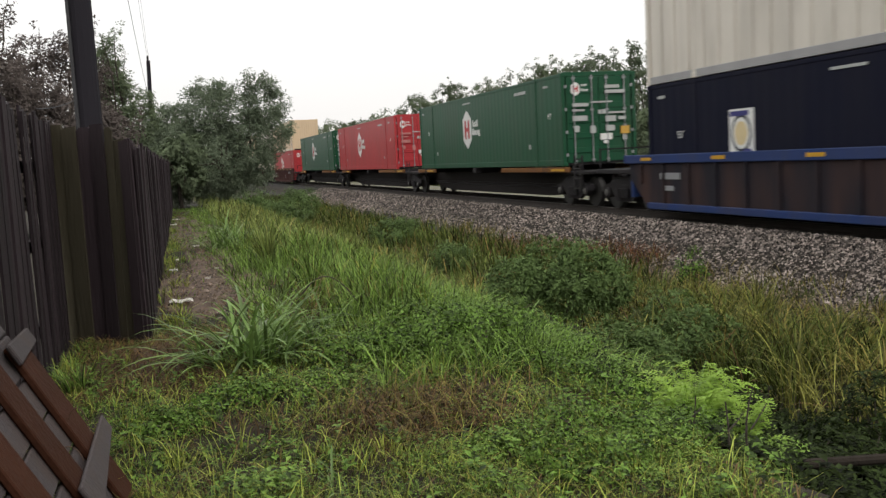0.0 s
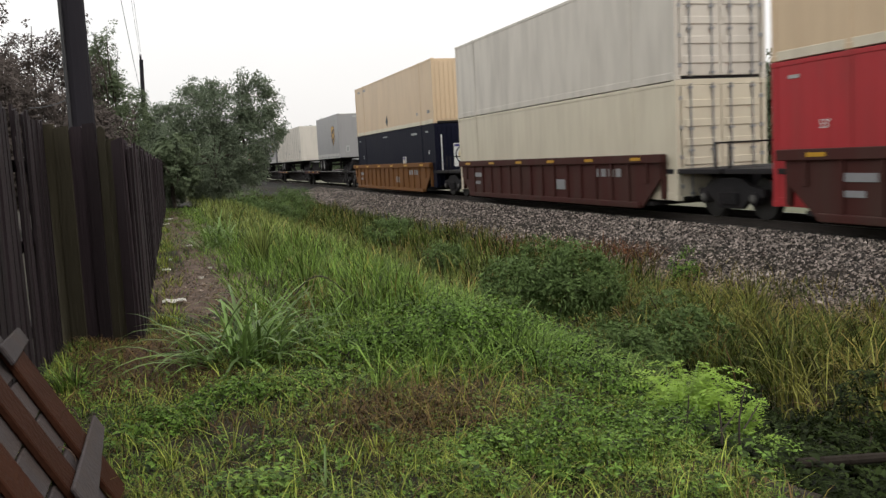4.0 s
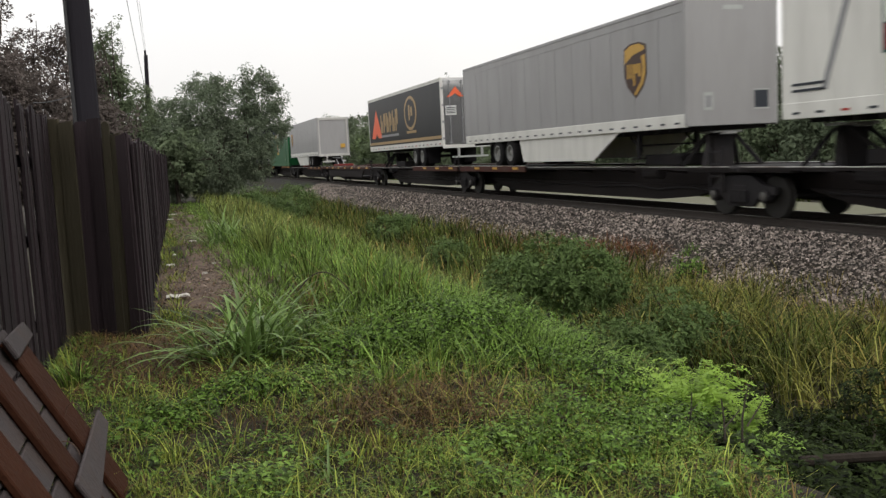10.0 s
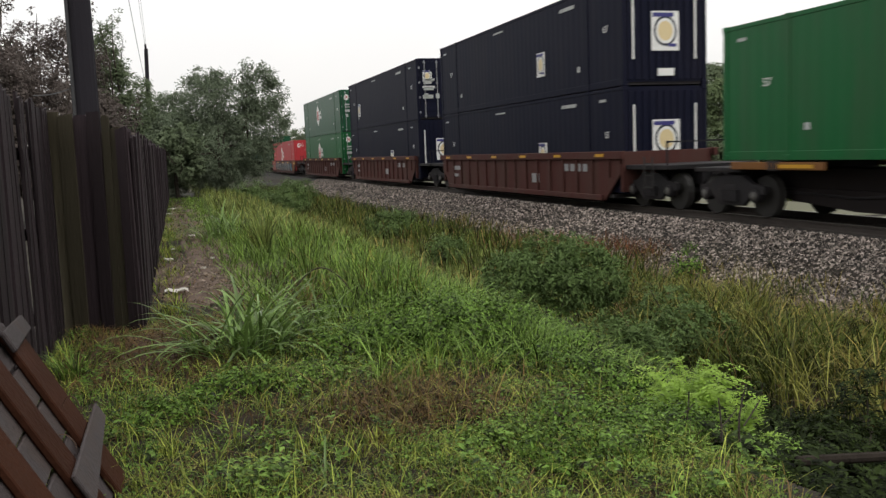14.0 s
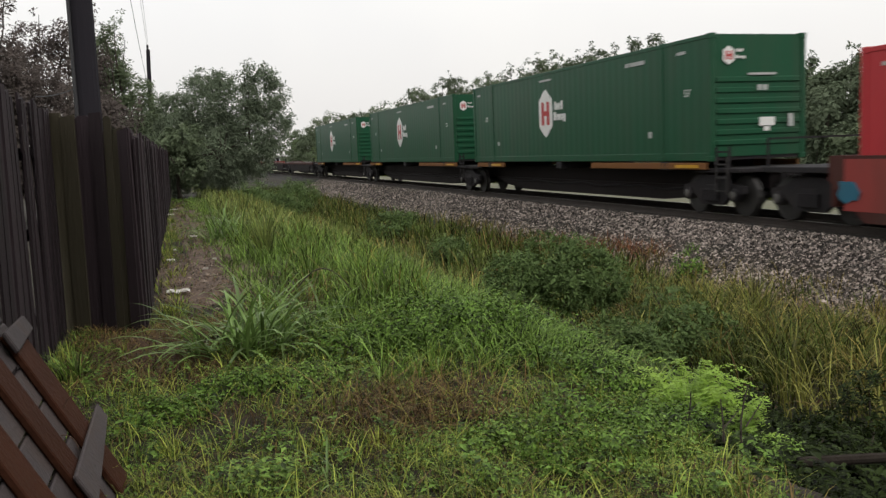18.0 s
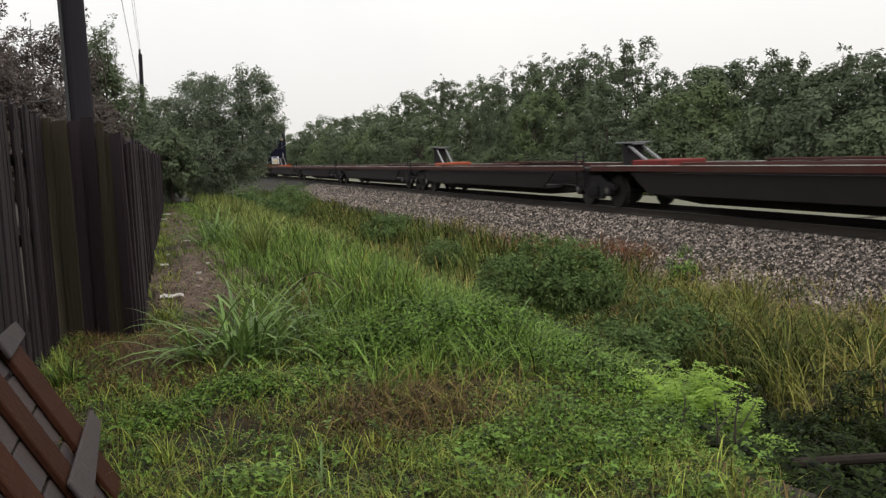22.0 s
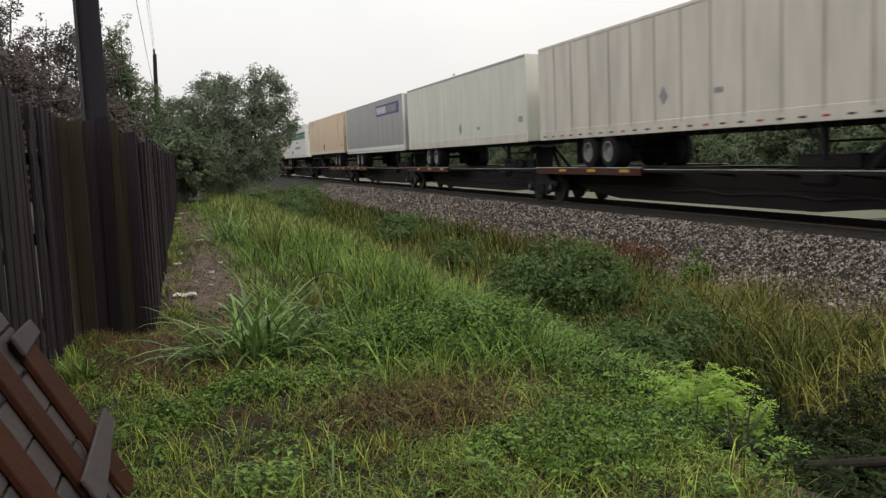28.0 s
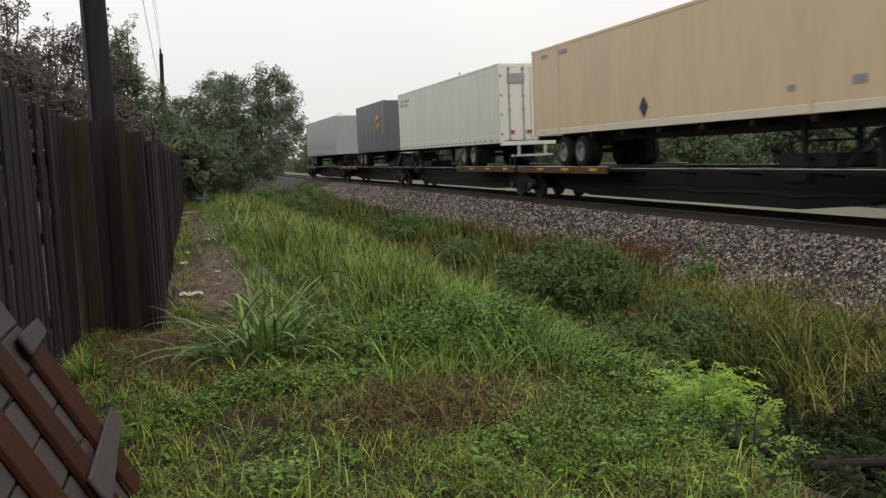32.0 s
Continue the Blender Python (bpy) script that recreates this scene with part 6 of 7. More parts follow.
def thatch_mask(x, y):
    return np.exp(-((x - 1.28) / .42) ** 2 - ((y - 4.75) / .35) ** 2) + .12 * np.exp(-((x - .45) / .3) ** 2 - ((y - 4.9) / .25) ** 2)


low_keep = lambda x, y: soil_mask(x, y) * (1 - .8 * thatch_mask(x, y)) * (.2 + .8 * patchy(31, .7)(x, y)) * (x > -.95)
grass_patch("short_grass", "short fresh green grass on the bank", 52000, -1.0, 4.2, 2.5, 9.5, (.04, .13), (.003, .007), GRASS, 1.15, low_keep, (.2, 1.3))
tussocks("grass_tufts", "bright yellow-green tufts of grass on the bank", 1500, 22, -1.0, 4.0, 2.5, 7.6, (.08, .2), (.004, .007), GRASS_NEAR, 1.1, lambda x, y: low_keep(x, y) * patchy(33, .45, -.05, .3)(x, y), (.1, .9), (.4, 1.8), .03)
lawn = lambda x, y: bank_edge(x, y) * smooth(4.75, 4.2, y + .25 * waves(x, y, 34, .7) + .12 * x) * (x > -.95)
grass_patch("short_grass", "short bright yellow-green lawn grass", 26000, -1.0, 3.2, 2.6, 4.9, (.03, .1), (.003, .006), GRASS_NEAR, 1.0, lambda x, y: lawn(x, y) * (.25 + .75 * patchy(36, .5, -.2, .25)(x, y)), (.4, 1.6))
grass_patch("short_dry_grass", "short yellowed grass on the bank", 14000, -1.0, 4.2, 2.5, 9.0, (.04, .16), (.003, .005), GRASS_DRY, 1.1,
            lambda x, y: soil_mask(x, y) * (.12 + .7 * patchy(41, .6)(x, y)) * (x > -.95), (.3, 1.4))
grass_patch("dead_grass", "matted dead grass in brown patches", 5200, .1, 2.1, 4.0, 5.7, (.06, .26), (.003, .007), STRAW, 1.0, lambda x, y: np.clip(thatch_mask(x, y) * 1.2, 0, 1), (.8, 2.2))
grass_patch("dead_grass", "pale straw strands on the brown patch", 420, .5, 2.0, 4.2, 5.4, (.16, .42), (.003, .006), GRASS_DRY, 1.0, lambda x, y: np.clip(thatch_mask(x, y) * 1.3, 0, 1), (.9, 2.4))
grass_patch("dead_grass", "trampled brown grass by the fence corner", 5000, -.85, .5, 6.0, 8.6, (.04, .14), (.003, .006), STRAW, 1.0, None, (.6, 2.0))
grass_patch("path_grass", "sparse low grass on the worn path", 15000, -.25, 1.3, 8.6, 37, (.04, .16), (.006, .013), GRASS, 1.2, lambda x, y: .05 + (.22 + .75 * patchy(61, 1.3, -.05, .4)(x, y)) * smooth(13, 16.5, y + .8 * waves(x, y, 62, 1.0)), (.2, 1.0))
grass_patch("path_grass", "dry straw scattered on the worn path", 9000, -.25, 1.25, 8.6, 34, (.03, .14), (.004, .008), STRAW, 1.2, None, (1.0, 2.4))
tussocks("path_edge_grass", "ragged grass tufts at the edge of the worn path", 260, 14, .75, 1.5, 8.8, 34, (.15, .4), (.006, .013), GRASS, 1.3, None, (.1, .8), (.4, 1.9), .06)
tussocks("fence_foot_grass", "thin grass at the foot of the fence", 120, 12, -.2, .1, 9, 36, (.1, .28), (.006, .012), GRASS_NEAR, 1.3, lambda x, y: smooth(-.27, -.2, x - .014 * (y - 8)), (.1, .8), (.4, 1.9), .04)
# tall grass on the bank
tall_keep = lambda x, y: np.clip(smooth(1.0, 1.45, x + .2 * waves(x, y, 71, 3)) * (1 - smooth(4.2, 5.4, x)) * (.08 + .92 * patchy(72, 1.3, -.05, .3)(x, y)), 0, 1)
grass_patch("tall_grass", "tall fresh green grass on the bank", 13000, .6, 5.2, 7.6, 17, (.2, .5), (.008, .014), GRASS, 1.2, tall_keep, (.1, .9))
tussocks("tall_grass", "pale yellow-green tufts among the tall grass", 260, 20, .8, 5.2, 7.8, 22, (.25, .6), (.006, .012), GRASS_NEAR, 1.2, tall_keep, (.1, .6), (.4, 2.4), .09)
tussocks("tall_grass", "tall tufts of fresh green grass on the bank", 820, 26, .7, 5.2, 7.6, 18, (.25, .65), (.006, .012), GRASS, 1.2, tall_keep, (.05, .6), (.3, 2.2), .1)
grass_patch("tall_grass", "tall fresh green grass further along the bank", 28000, .4, 6.5, 15, 48, (.2, .55), (.014, .026), GRASS_FAR, 1.35, lambda x, y: smooth(1.05, 1.6, x + .2 * waves(x, y, 73, 4)) * (.3 + .7 * patchy(74, 3)(x, y)), (.1, .9))
grass_patch("tall_dry_grass", "yellowed grass among the green", 4000, .9, 6, 7.8, 36, (.25, .6), (.007, .014), GRASS_DRY, 1.5, tall_keep, (.3, 1.3))
grass_patch("bank_grass", "green grass on the ditch slope", 9000, 2.2, 3.9, 5.6, 10, (.16, .42), (.006, .012), GRASS, 1.1, lambda x, y: bank_edge(x - .3, y) * patchy(75, 1.2)(x, y), (.3, 1.3))
grass_patch("plant_litter", "brown dead blades lying between the weeds", 5500, -.95, 3.6, 2.6, 8.0, (.04, .16), (.004, .008), STRAW, 1.1, lambda x, y: bank_edge(x, y) * (.35 + .65 * patchy(44, .5)(x, y)), (1.2, 2.6))
grass_patch("bank_grass", "fine pale grass blades among the weeds", 12000, -.9, 3.6, 3.0, 7.6, (.08, .24), (.003, .006), GRASS_NEAR, 1.1, lambda x, y: soil_mask(x, y) * patchy(48, .35, -.1, .3)(x, y), (.3, 1.7))
grass_patch("bank_grass", "long green blades over the vines and the slope", 6000, 1.2, 4.2, 5.2, 8.2, (.18, .45), (.005, .01), GRASS, 1.0, lambda x, y: bank_edge(x - .2, y) * patchy(49, .5, -.1, .3)(x, y), (.4, 1.9))
tussocks("slope_grass", "arching pale tufts on the ditch slope", 220, 14, 2.6, 4.8, 5.4, 9.0, (.3, .6), (.008, .015), GRASS_FAR, 1.0, lambda x, y: bank_edge(x - .5, y) * (1 - bank_edge(x + .4, y)), (.1, .7), (.9, 2.6), .07)
grass_patch("dead_weeds", "brown dead weeds beyond the ditch", 1500, 5.2, 9.3, 14, 34, (.2, .6), (.012, .022), RUSTWEED, 1.1, patchy(45, 2.2, -.1, .4), (.2, 1.2))
# reeds and dry grass in the ditch
reed_keep = lambda x, y: np.clip(smooth(4.6, 6.2, y + .1 * x) * smooth(5.4, 6.6, x + .3 * waves(x, y, 81, 2)) * (1 - smooth(8.8, 9.5, x)) * (.35 + .65 * patchy(82, 1.4)(x, y)), 0, 1)
reed_tall = lambda x, y: np.interp(x, [5, 6, 7.2, 8.2, 9.2], [.75, .8, 1.0, .8, .45])
tussocks("reeds", "tall green reeds standing in the ditch", 800, 26, 4.8, 9.4, 5.6, 16, (.6, 1.1), (.01, .018), REED, 1.0, reed_keep, (.0, .6), (1.0, 2.9), .15, reed_tall)
tussocks("dry_reeds", "tall yellowed reeds with drooping tips", 460, 14, 6.4, 9.5, 6.2, 16, (.75, 1.15), (.009, .017), GRASS_DRY, 1.0, lambda x, y: reed_keep(x, y) * patchy(84, 1.1, -.1, .3)(x, y), (.0, .4), (1.0, 2.8), .12, reed_tall)
tussocks("arching_reeds", "golden green reeds arching out of the ditch", 420, 14, 5.0, 9.2, 6.0, 13.5, (.6, 1.05), (.011, .019), REED_GOLD, 1.0, lambda x, y: smooth(5.2, 6.4, x) * (.15 + .85 * patchy(89, 1.3)(x, y)), (.0, .4), (1.0, 2.7), .1)
grass_patch("reeds", "green reeds along the ditch further away", 18000, 3.4, 9.4, 15, 75, (.4, .95), (.018, .035), REED, 1.2, reed_keep, (.15, .8))
grass_patch("dry_reeds", "yellowed weeds along the ditch further away", 3600, 5.0, 9.7, 15, 60, (.4, .9), (.016, .03), GRASS_DRY, 1.2, lambda x, y: patchy(86, 2.5)(x, y), (.2, 1.0))
grass_patch("dead_weeds", "red-brown dead weeds at the foot of the ballast", 8000, 8.4, 10.5, 16, 30, (.1, .42), (.01, .022), RUSTWEED, 1.0,
            lambda x, y: np.clip(np.exp(-((x - 9.35 - (22 - y) * .13) / .5) ** 2) * smooth(16, 18, y) * (1 - smooth(25, 28, y)) * 1.2, 0, 1), (.3, 1.6))
grass_patch("dead_weeds", "brown dead stems among the reeds", 500, 4.6, 9.0, 5.2, 13, (.3, .9), (.006, .012), RUSTWEED, 1.0, patchy(88, 1.0, .0, .5), (.4, 1.6))
grass_patch("ditch_grass", "yellow-green grass along the ditch further away", 16000, 4.4, 9.3, 14, 62, (.2, .55), (.014, .028), GRASS_FAR, 1.2, patchy(52, 2.0, -.3, .2), (.2, 1.1))
grass_patch("far_grass", "rough grass beyond the track", 7000, 20.3, 22.8, 10, 130, (.15, .5), (.04, .09), REED, 1.3, None, (.2, 1.0))


def clear(x, y):
    """Leaves room round the lime shrub and the log."""
    shrub_room = np.exp(-((x - 3.1) / .42) ** 2 - ((y - 4.8) / .6) ** 2)
    log_room = np.exp(-((x - 3.2) / .6) ** 2 - ((y - 3.35) / .35) ** 2)
    return np.clip(1 - shrub_room * 1.1 - log_room, 0, 1)


def leaf_layer(name, label, n, x0, x1, y0, y1, h, size, material, seed, keep=None, power=1.0, up=.6):
    x, y = scatter(n, x0, x1, y0, y1, power)
    if keep is not None:
        k = keep(x, y) > RNG.rand(n)
        x, y = x[k], y[k]
    m = len(x)
    z = ground_z(x, y) + RNG.uniform(*h, m) * (.6 + .5 * waves(x, y, seed + 7, .5))
    ob = new(name, leaf_mesh(name, np.stack([x, y, z], -1), RNG.uniform(*size, m), seed, material, up, .55))
    return tagged(ob, label, "weeds", kind="stuff")


leaf_layer("weeds", "low broad-leaved green weeds covering the bank", 62000, -.9, 3.6, 2.7, 8.2, (.01, .12), (.012, .028), WEED, 201,
           lambda x, y: soil_mask(x, y) * (1 - .85 * thatch_mask(x, y)) * patchy(32, .5, .0, .22)(x, y))
leaf_layer("weeds", "bright small-leaved weeds on the slope's edge", 26000, 1.0, 3.3, 3.0, 5.0, (.01, .12), (.012, .028), PALEWEED, 206, lambda x, y: bank_edge(x, y) * clear(x, y) * (1 - np.clip(thatch_mask(x, y), 0, 1)) * patchy(47, .4, -.15, .2)(x, y))
leaf_layer("weeds", "low weeds between the grass, in shaded dark green", 16000, -.9, 4.6, 2.7, 9, (.01, .08), (.018, .04), WEED_SHADE, 202, lambda x, y: soil_mask(x, y) * patchy(35, .9, -.2, .3)(x, y))
leaf_layer("ditch_weeds", "leafy weeds on the ditch slope, coloured dark for its shade", 34000, 2.8, 5.8, 2.9, 7.4, (.03, .4), (.025, .055), WEED_SHADE, 203, lambda x, y: patchy(36, 1.0, -.5, .1)(x, y) * clear(x, y))
leaf_layer("ditch_weeds", "fresh leafy weeds on the ditch slope", 12000, 2.2, 6.0, 3.2, 8.6, (.03, .3), (.022, .05), WEED, 204, lambda x, y: patchy(38, .7, -.05, .35)(x, y) * clear(x, y) * bank_edge(x - .3, y))
leaf_layer("bank_weeds", "leafy weeds along the bank", 9000, 1.5, 6.5, 8.0, 30, (.05, .3), (.035, .07), WEED, 205, patchy(39, 1.5, 0, .4), 1.5)


def rosettes(name, label, n, x0, x1, y0, y1, size, material, seed, keep=None, leaves=8, power=1.0):
    """Broad-leaved plants: rings of pointed leaves round short stems."""
    x, y = scatter(n, x0, x1, y0, y1, power)
    if keep is not None:
        k = keep(x, y) > RNG.rand(n)
        x, y = x[k], y[k]
    n = len(x)
    r = np.random.RandomState(seed)
    c = np.stack([x, y, ground_z(x, y) + r.uniform(.04, .17, n)], -1)
    sz = r.uniform(*size, n)
    V, F = [], []
    for j in range(leaves):
        a = r.uniform(0, 6.28, n)
        rise = r.uniform(-.15, .55, n)
        d = np.stack([np.cos(a), np.sin(a), rise], -1)
        s = np.stack([-np.sin(a), np.cos(a), np.zeros(n)], -1)
        L = (sz * r.uniform(.7, 1.2, n))[:, None]
        lift = np.array([0, 0, 1.0])
        p0 = c + lift * r.uniform(-.05, .02, (n, 1))
        quad = [p0, p0 + d * L * .45 + s * L * .26 + lift * L * .05, p0 + d * L - lift * L * .15, p0 + d * L * .45 - s * L * .26 + lift * L * .05, p0 + d * L * .5 - lift * L * .04]
        base = len(V) and sum(len(v) for v in V)
        V.append(np.stack(quad, 1).reshape(-1, 3))
        i = np.arange(n)[:, None] * 5 + base
        F += [np.concatenate([i, i + 1, i + 4], 1), np.concatenate([i + 1, i + 2, i + 4], 1), np.concatenate([i, i + 4, i + 3], 1), np.concatenate([i + 4, i + 2, i + 3], 1)]
    ob = new(name, mesh_of(name, np.concatenate(V), np.concatenate(F), material))
    return tagged(ob, label, "weeds", kind="stuff")


rosettes("broadleaf_weeds", "broad-leaved fresh green weeds on the bank", 1500, -.8, 3.2, 2.7, 7.6, (.025, .055), WEED, 231, lambda x, y: soil_mask(x, y) * (1 - .8 * thatch_mask(x, y)) * patchy(33, .5, -.1, .3)(x, y))
rosettes("broadleaf_weeds", "pale broad-leaved weeds scattered on the bank", 260, -.7, 3.0, 2.7, 7.4, (.025, .05), PALEWEED, 232, lambda x, y: soil_mask(x, y) * patchy(37, .5, .0, .4)(x, y), 7)
rosettes("broadleaf_weeds", "broad-leaved weeds on the ditch slope, coloured dark for its shade", 2200, 2.6, 6.0, 3.0, 7.4, (.035, .08), WEED_SHADE, 233, clear, 9)
rosettes("broadleaf_weeds", "fresh broad-leaved weeds on the ditch slope", 1300, 1.9, 5.6, 3.0, 8.0, (.03, .07), WEED, 234, lambda x, y: patchy(34, .6, .0, .4)(x, y) * clear(x, y) * bank_edge(x - .2, y), 9)
rosettes("broadleaf_weeds", "patch of pointed pale green leaves in the short grass", 60, .15, .5, 3.75, 4.15, (.03, .05), PALEWEED, 235, None, 7)


def shrub(x, y, height, radii, label, n, leaf, material, seed, name="shrub", stems=7, group="", base=None):
    z = ground_at(x, y) if base is None else base
    e = thing(name, label, "shrub", group, (x, y, z))
    rr = random.Random(seed)
    for i in range(stems):
        bm = bmesh.new()
        a = rr.uniform(0, 6.28)
        limb(bm, (rr.uniform(-.1, .1), rr.uniform(-.1, .1), -.05), (math.cos(a) * radii[0] * .6, math.sin(a) * radii[1] * .6, height * rr.uniform(.6, .85)), .012 + height * .008, .004, .06, 5, 4, seed + i)
        part("stem", bm, BARK, e)
    lobes = [((0, 0, height * .42), (radii[0] * .6, radii[1] * .6, height * .42))]
    for i in range(8):
        a, u = 6.2832 * (i * .618 + rr.uniform(-.08, .08)), rr.uniform(.15, .72)
        g = rr.uniform(.3, .48)
        lobes.append(((math.cos(a) * radii[0] * .6 * (1.1 - u * .6), math.sin(a) * radii[1] * .6 * (1.1 - u * .6), height * u), (radii[0] * g, radii[1] * g, height * g * .62)))
    per = 40
    foliage("foliage", lobes, max(12, n // per), per, .22 * (radii[0] + height) / 2 + .05, leaf, material, seed, .5, .3, floor=.03).parent = e
    return e


def whorl_bush(x, y, height, radii, label, heads, leaf, material, seed, per=11, group=""):
    """A bush whose twigs end in whorls of long pointed leaves, with dark gaps between them."""
    r = np.random.RandomState(seed)
    z = ground_at(x, y)
    e = thing("leafy_bush", label, "shrub", group, (x, y, z))
    d = r.normal(0, 1, (heads, 3))
    d[:, 2] = np.abs(d[:, 2]) * .9 - .15
    d /= np.linalg.norm(d, axis=1, keepdims=True)
    lump = 1 + .22 * np.sin(d[:, 0] * 7 + seed) * np.cos(d[:, 1] * 6) + .12 * np.sin(d[:, 2] * 11 + seed)
    c = d * (r.uniform(.55, 1.0, heads) ** .5 * lump)[:, None] * np.array([radii[0], radii[1], height * .62]) + np.array([0, 0, height * .38])
    c[:, 2] = np.maximum(c[:, 2], .05)
    for i in range(7):
        bm = bmesh.new()
        k = c[r.randint(heads)]
        limb(bm, (r.uniform(-.1, .1), r.uniform(-.1, .1), -.1), tuple(float(v) for v in k), .02, .006, .08, 6, 4, seed + i)
        part("stem", bm, BARK, e)
    V = []
    up = d * .7 + np.array([0, 0, .6]) + r.normal(0, .2, (heads, 3))
    up /= np.linalg.norm(up, axis=1, keepdims=True)
    s0 = np.cross(up, np.array([.3, .5, .81]))
    s0 /= np.linalg.norm(s0, axis=1, keepdims=True) + 1e-9
    s1 = np.cross(up, s0)
    for j in range(per):
        a = (6.2832 * j / per + r.uniform(-.3, .3, heads))[:, None]
        out = s0 * np.cos(a) + s1 * np.sin(a)
        w = s1 * np.cos(a) - s0 * np.sin(a)
        L = (leaf * r.uniform(.6, 1.2, heads))[:, None]
        b = c - up * L * r.uniform(0, .5, (heads, 1))
        rise = r.uniform(.0, .6, (heads, 1))
        V.append(np.stack([b, b + (out + up * rise) * L * .5 + w * L * .17, b + (out + up * (rise - .35)) * L, b + (out + up * rise) * L * .5 - w * L * .17, b + (out + up * (rise - .12)) * L * .52], 1))
    v = np.concatenate(V, 0)
    f = np.array([(0, 1, 4), (1, 2, 4), (2, 3, 4), (3, 0, 4)])
    o = new("foliage", mesh_of("foliage", v.reshape(-1, 3), (np.arange(len(v))[:, None, None] * 5 + f[None]).reshape(-1, 3), material))
    o.parent = e
    return e


def lobed_bush(x, y, label, lobes, clumps, leaf, seed):
    e = thing("leafy_bush", label, "shrub", "", (x, y, ground_at(x, y)))
    for i, (c, r3) in enumerate(lobes):
        bm = bmesh.new()
        limb(bm, (c[0] * .2, c[1] * .2, -.1), c, .025, .008, .06, 6, 4, seed + i)
        part("stem", bm, BARK, e)
    foliage("foliage", lobes, clumps, 34, .15, leaf, BUSH, seed, .32, .45, floor=.05).parent = e


lobed_bush(4.6, 10.3, "dense grey-green bush on the ditch slope", [((0, 0, 1.2), (.34, .32, .3)), ((-.42, .1, 1.0), (.3, .3, .28)), ((.4, -.05, 1.1), (.32, .3, .3)), ((-.66, 0, .75), (.24, .25, .22)), ((.72, 0, .95), (.3, .3, .3)), ((.15, -.25, .9), (.3, .28, .22))], 330, .08, 301)
lobed_bush(6.2, 9.6, "smaller grey-green bush beside another in the ditch", [((0, 0, .5), (.26, .28, .22)), ((.35, 0, .42), (.24, .28, .18)), ((-.3, -.1, .4), (.24, .28, .18))], 100, .08, 302)
lobed_bush(5.0, 9.3, "low bush with long leaves at the foot of a larger one", [((0, 0, .5), (.3, .3, .25)), ((.3, -.1, .4), (.25, .25, .2))], 80, .085, 306)
shrub(1.95, 6.1, .34, (.7, .5, 0), "mound of trailing green vines", 8000, .034, WEED, 303, name="vine_mound", stems=3)
shrub(2.7, 6.3, .3, (.5, .5, 0), "low mound of green vines at the slope's edge", 4200, .034, WEED, 304, name="vine_mound", stems=3)
shrub(1.3, 6.4, .22, (.45, .4, 0), "low leafy weed clump in the grass", 2600, .034, WEED, 305, name="weed_clump", stems=3)
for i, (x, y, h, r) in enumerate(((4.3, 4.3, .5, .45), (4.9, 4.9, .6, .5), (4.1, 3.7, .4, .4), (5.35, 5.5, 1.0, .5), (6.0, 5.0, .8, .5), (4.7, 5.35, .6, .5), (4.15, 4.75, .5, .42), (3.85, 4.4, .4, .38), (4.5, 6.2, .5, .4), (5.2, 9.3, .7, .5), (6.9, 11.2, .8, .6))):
    whorl_bush(x, y, h, (r, r), "leafy shrub among the reeds, mostly coloured dark for ditch shade", 190, .075, BUSH if y > 8 else WEED_SHADE, 310 + i, 10, "shrubs in the ditch")
for i, (x, y, h, r) in enumerate(((5.7, 42, 1.7, 1.0), (4.9, 38.5, 1.3, .8), (6.6, 27, 1.1, .65), (7.4, 28.2, .9, .55), (6.2, 19.5, .9, .5), (6.2, 14.2, .75, .5), (4.4, 43, 1.2, 1.0), (6.9, 48, 1.5, 1.1), (5.0, 55, 1.6, 1.5), (3.2, 36.4, .8, .7))):
    shrub(x, y, h, (r, r, 0), "rounded green shrub along the ditch", 3200, .1 if y > 20 else .07, BUSH, 320 + i, group="shrubs in the ditch", stems=4)
shrub(9.6, 14.85, .8, (.3, .3, 0), "small bright green sapling at the foot of the ballast", 1100, .065, WEED, 340, name="sapling", stems=3)


def fern(x, y, height, spread, label, fronds, seed, material, leaf=.04, name="leafy_shrub"):
    """A shrub of feathered fronds, each with pairs of leaflets."""
    r = np.random.RandomState(seed)
    z = ground_at(x, y)
    e = thing(name, label, "shrub", "", (x, y, z))
    for i in range(fronds):
        a, hh, sp = r.uniform(0, 6.28), height * r.uniform(.35, .95), spread * r.uniform(.35, 1.0)
        o = np.array([r.uniform(-.15, .15) * spread, r.uniform(-.15, .15) * spread, 0])
        pts, tri = [], []
        u, v = math.cos(a), math.sin(a)
        for j, t in enumerate(np.linspace(.0, 1, 15)):
            p = o + np.array([u * sp * t, v * sp * t, hh * math.sin(t * 2.0) / math.sin(2.0)])
            k = len(pts)
            pts += [p, p + np.array([-v * .004, u * .004, 0])]
            if j:
                tri += [(last, k, k + 1), (last, k + 1, last + 1)]
            last = k
            if t > .2:
                for s in (-1, 1):
                    d = np.array([-v * s + .5 * u, u * s + .5 * v, r.uniform(-.35, .25)])
                    q = leaf * (1.25 - .6 * t) * r.uniform(.8, 1.3)
                    w = np.array([u, v, 0]) * q * .24
                    n = len(pts)
                    pts += [p + d * q * .5 + w, p + d * q, p + d * q * .5 - w]
                    tri += [(k, n, n + 1), (k, n + 1, n + 2)]
        c = new("frond", mesh_of("frond", np.array(pts), np.array(tri), material))
        c.parent = e
    return e


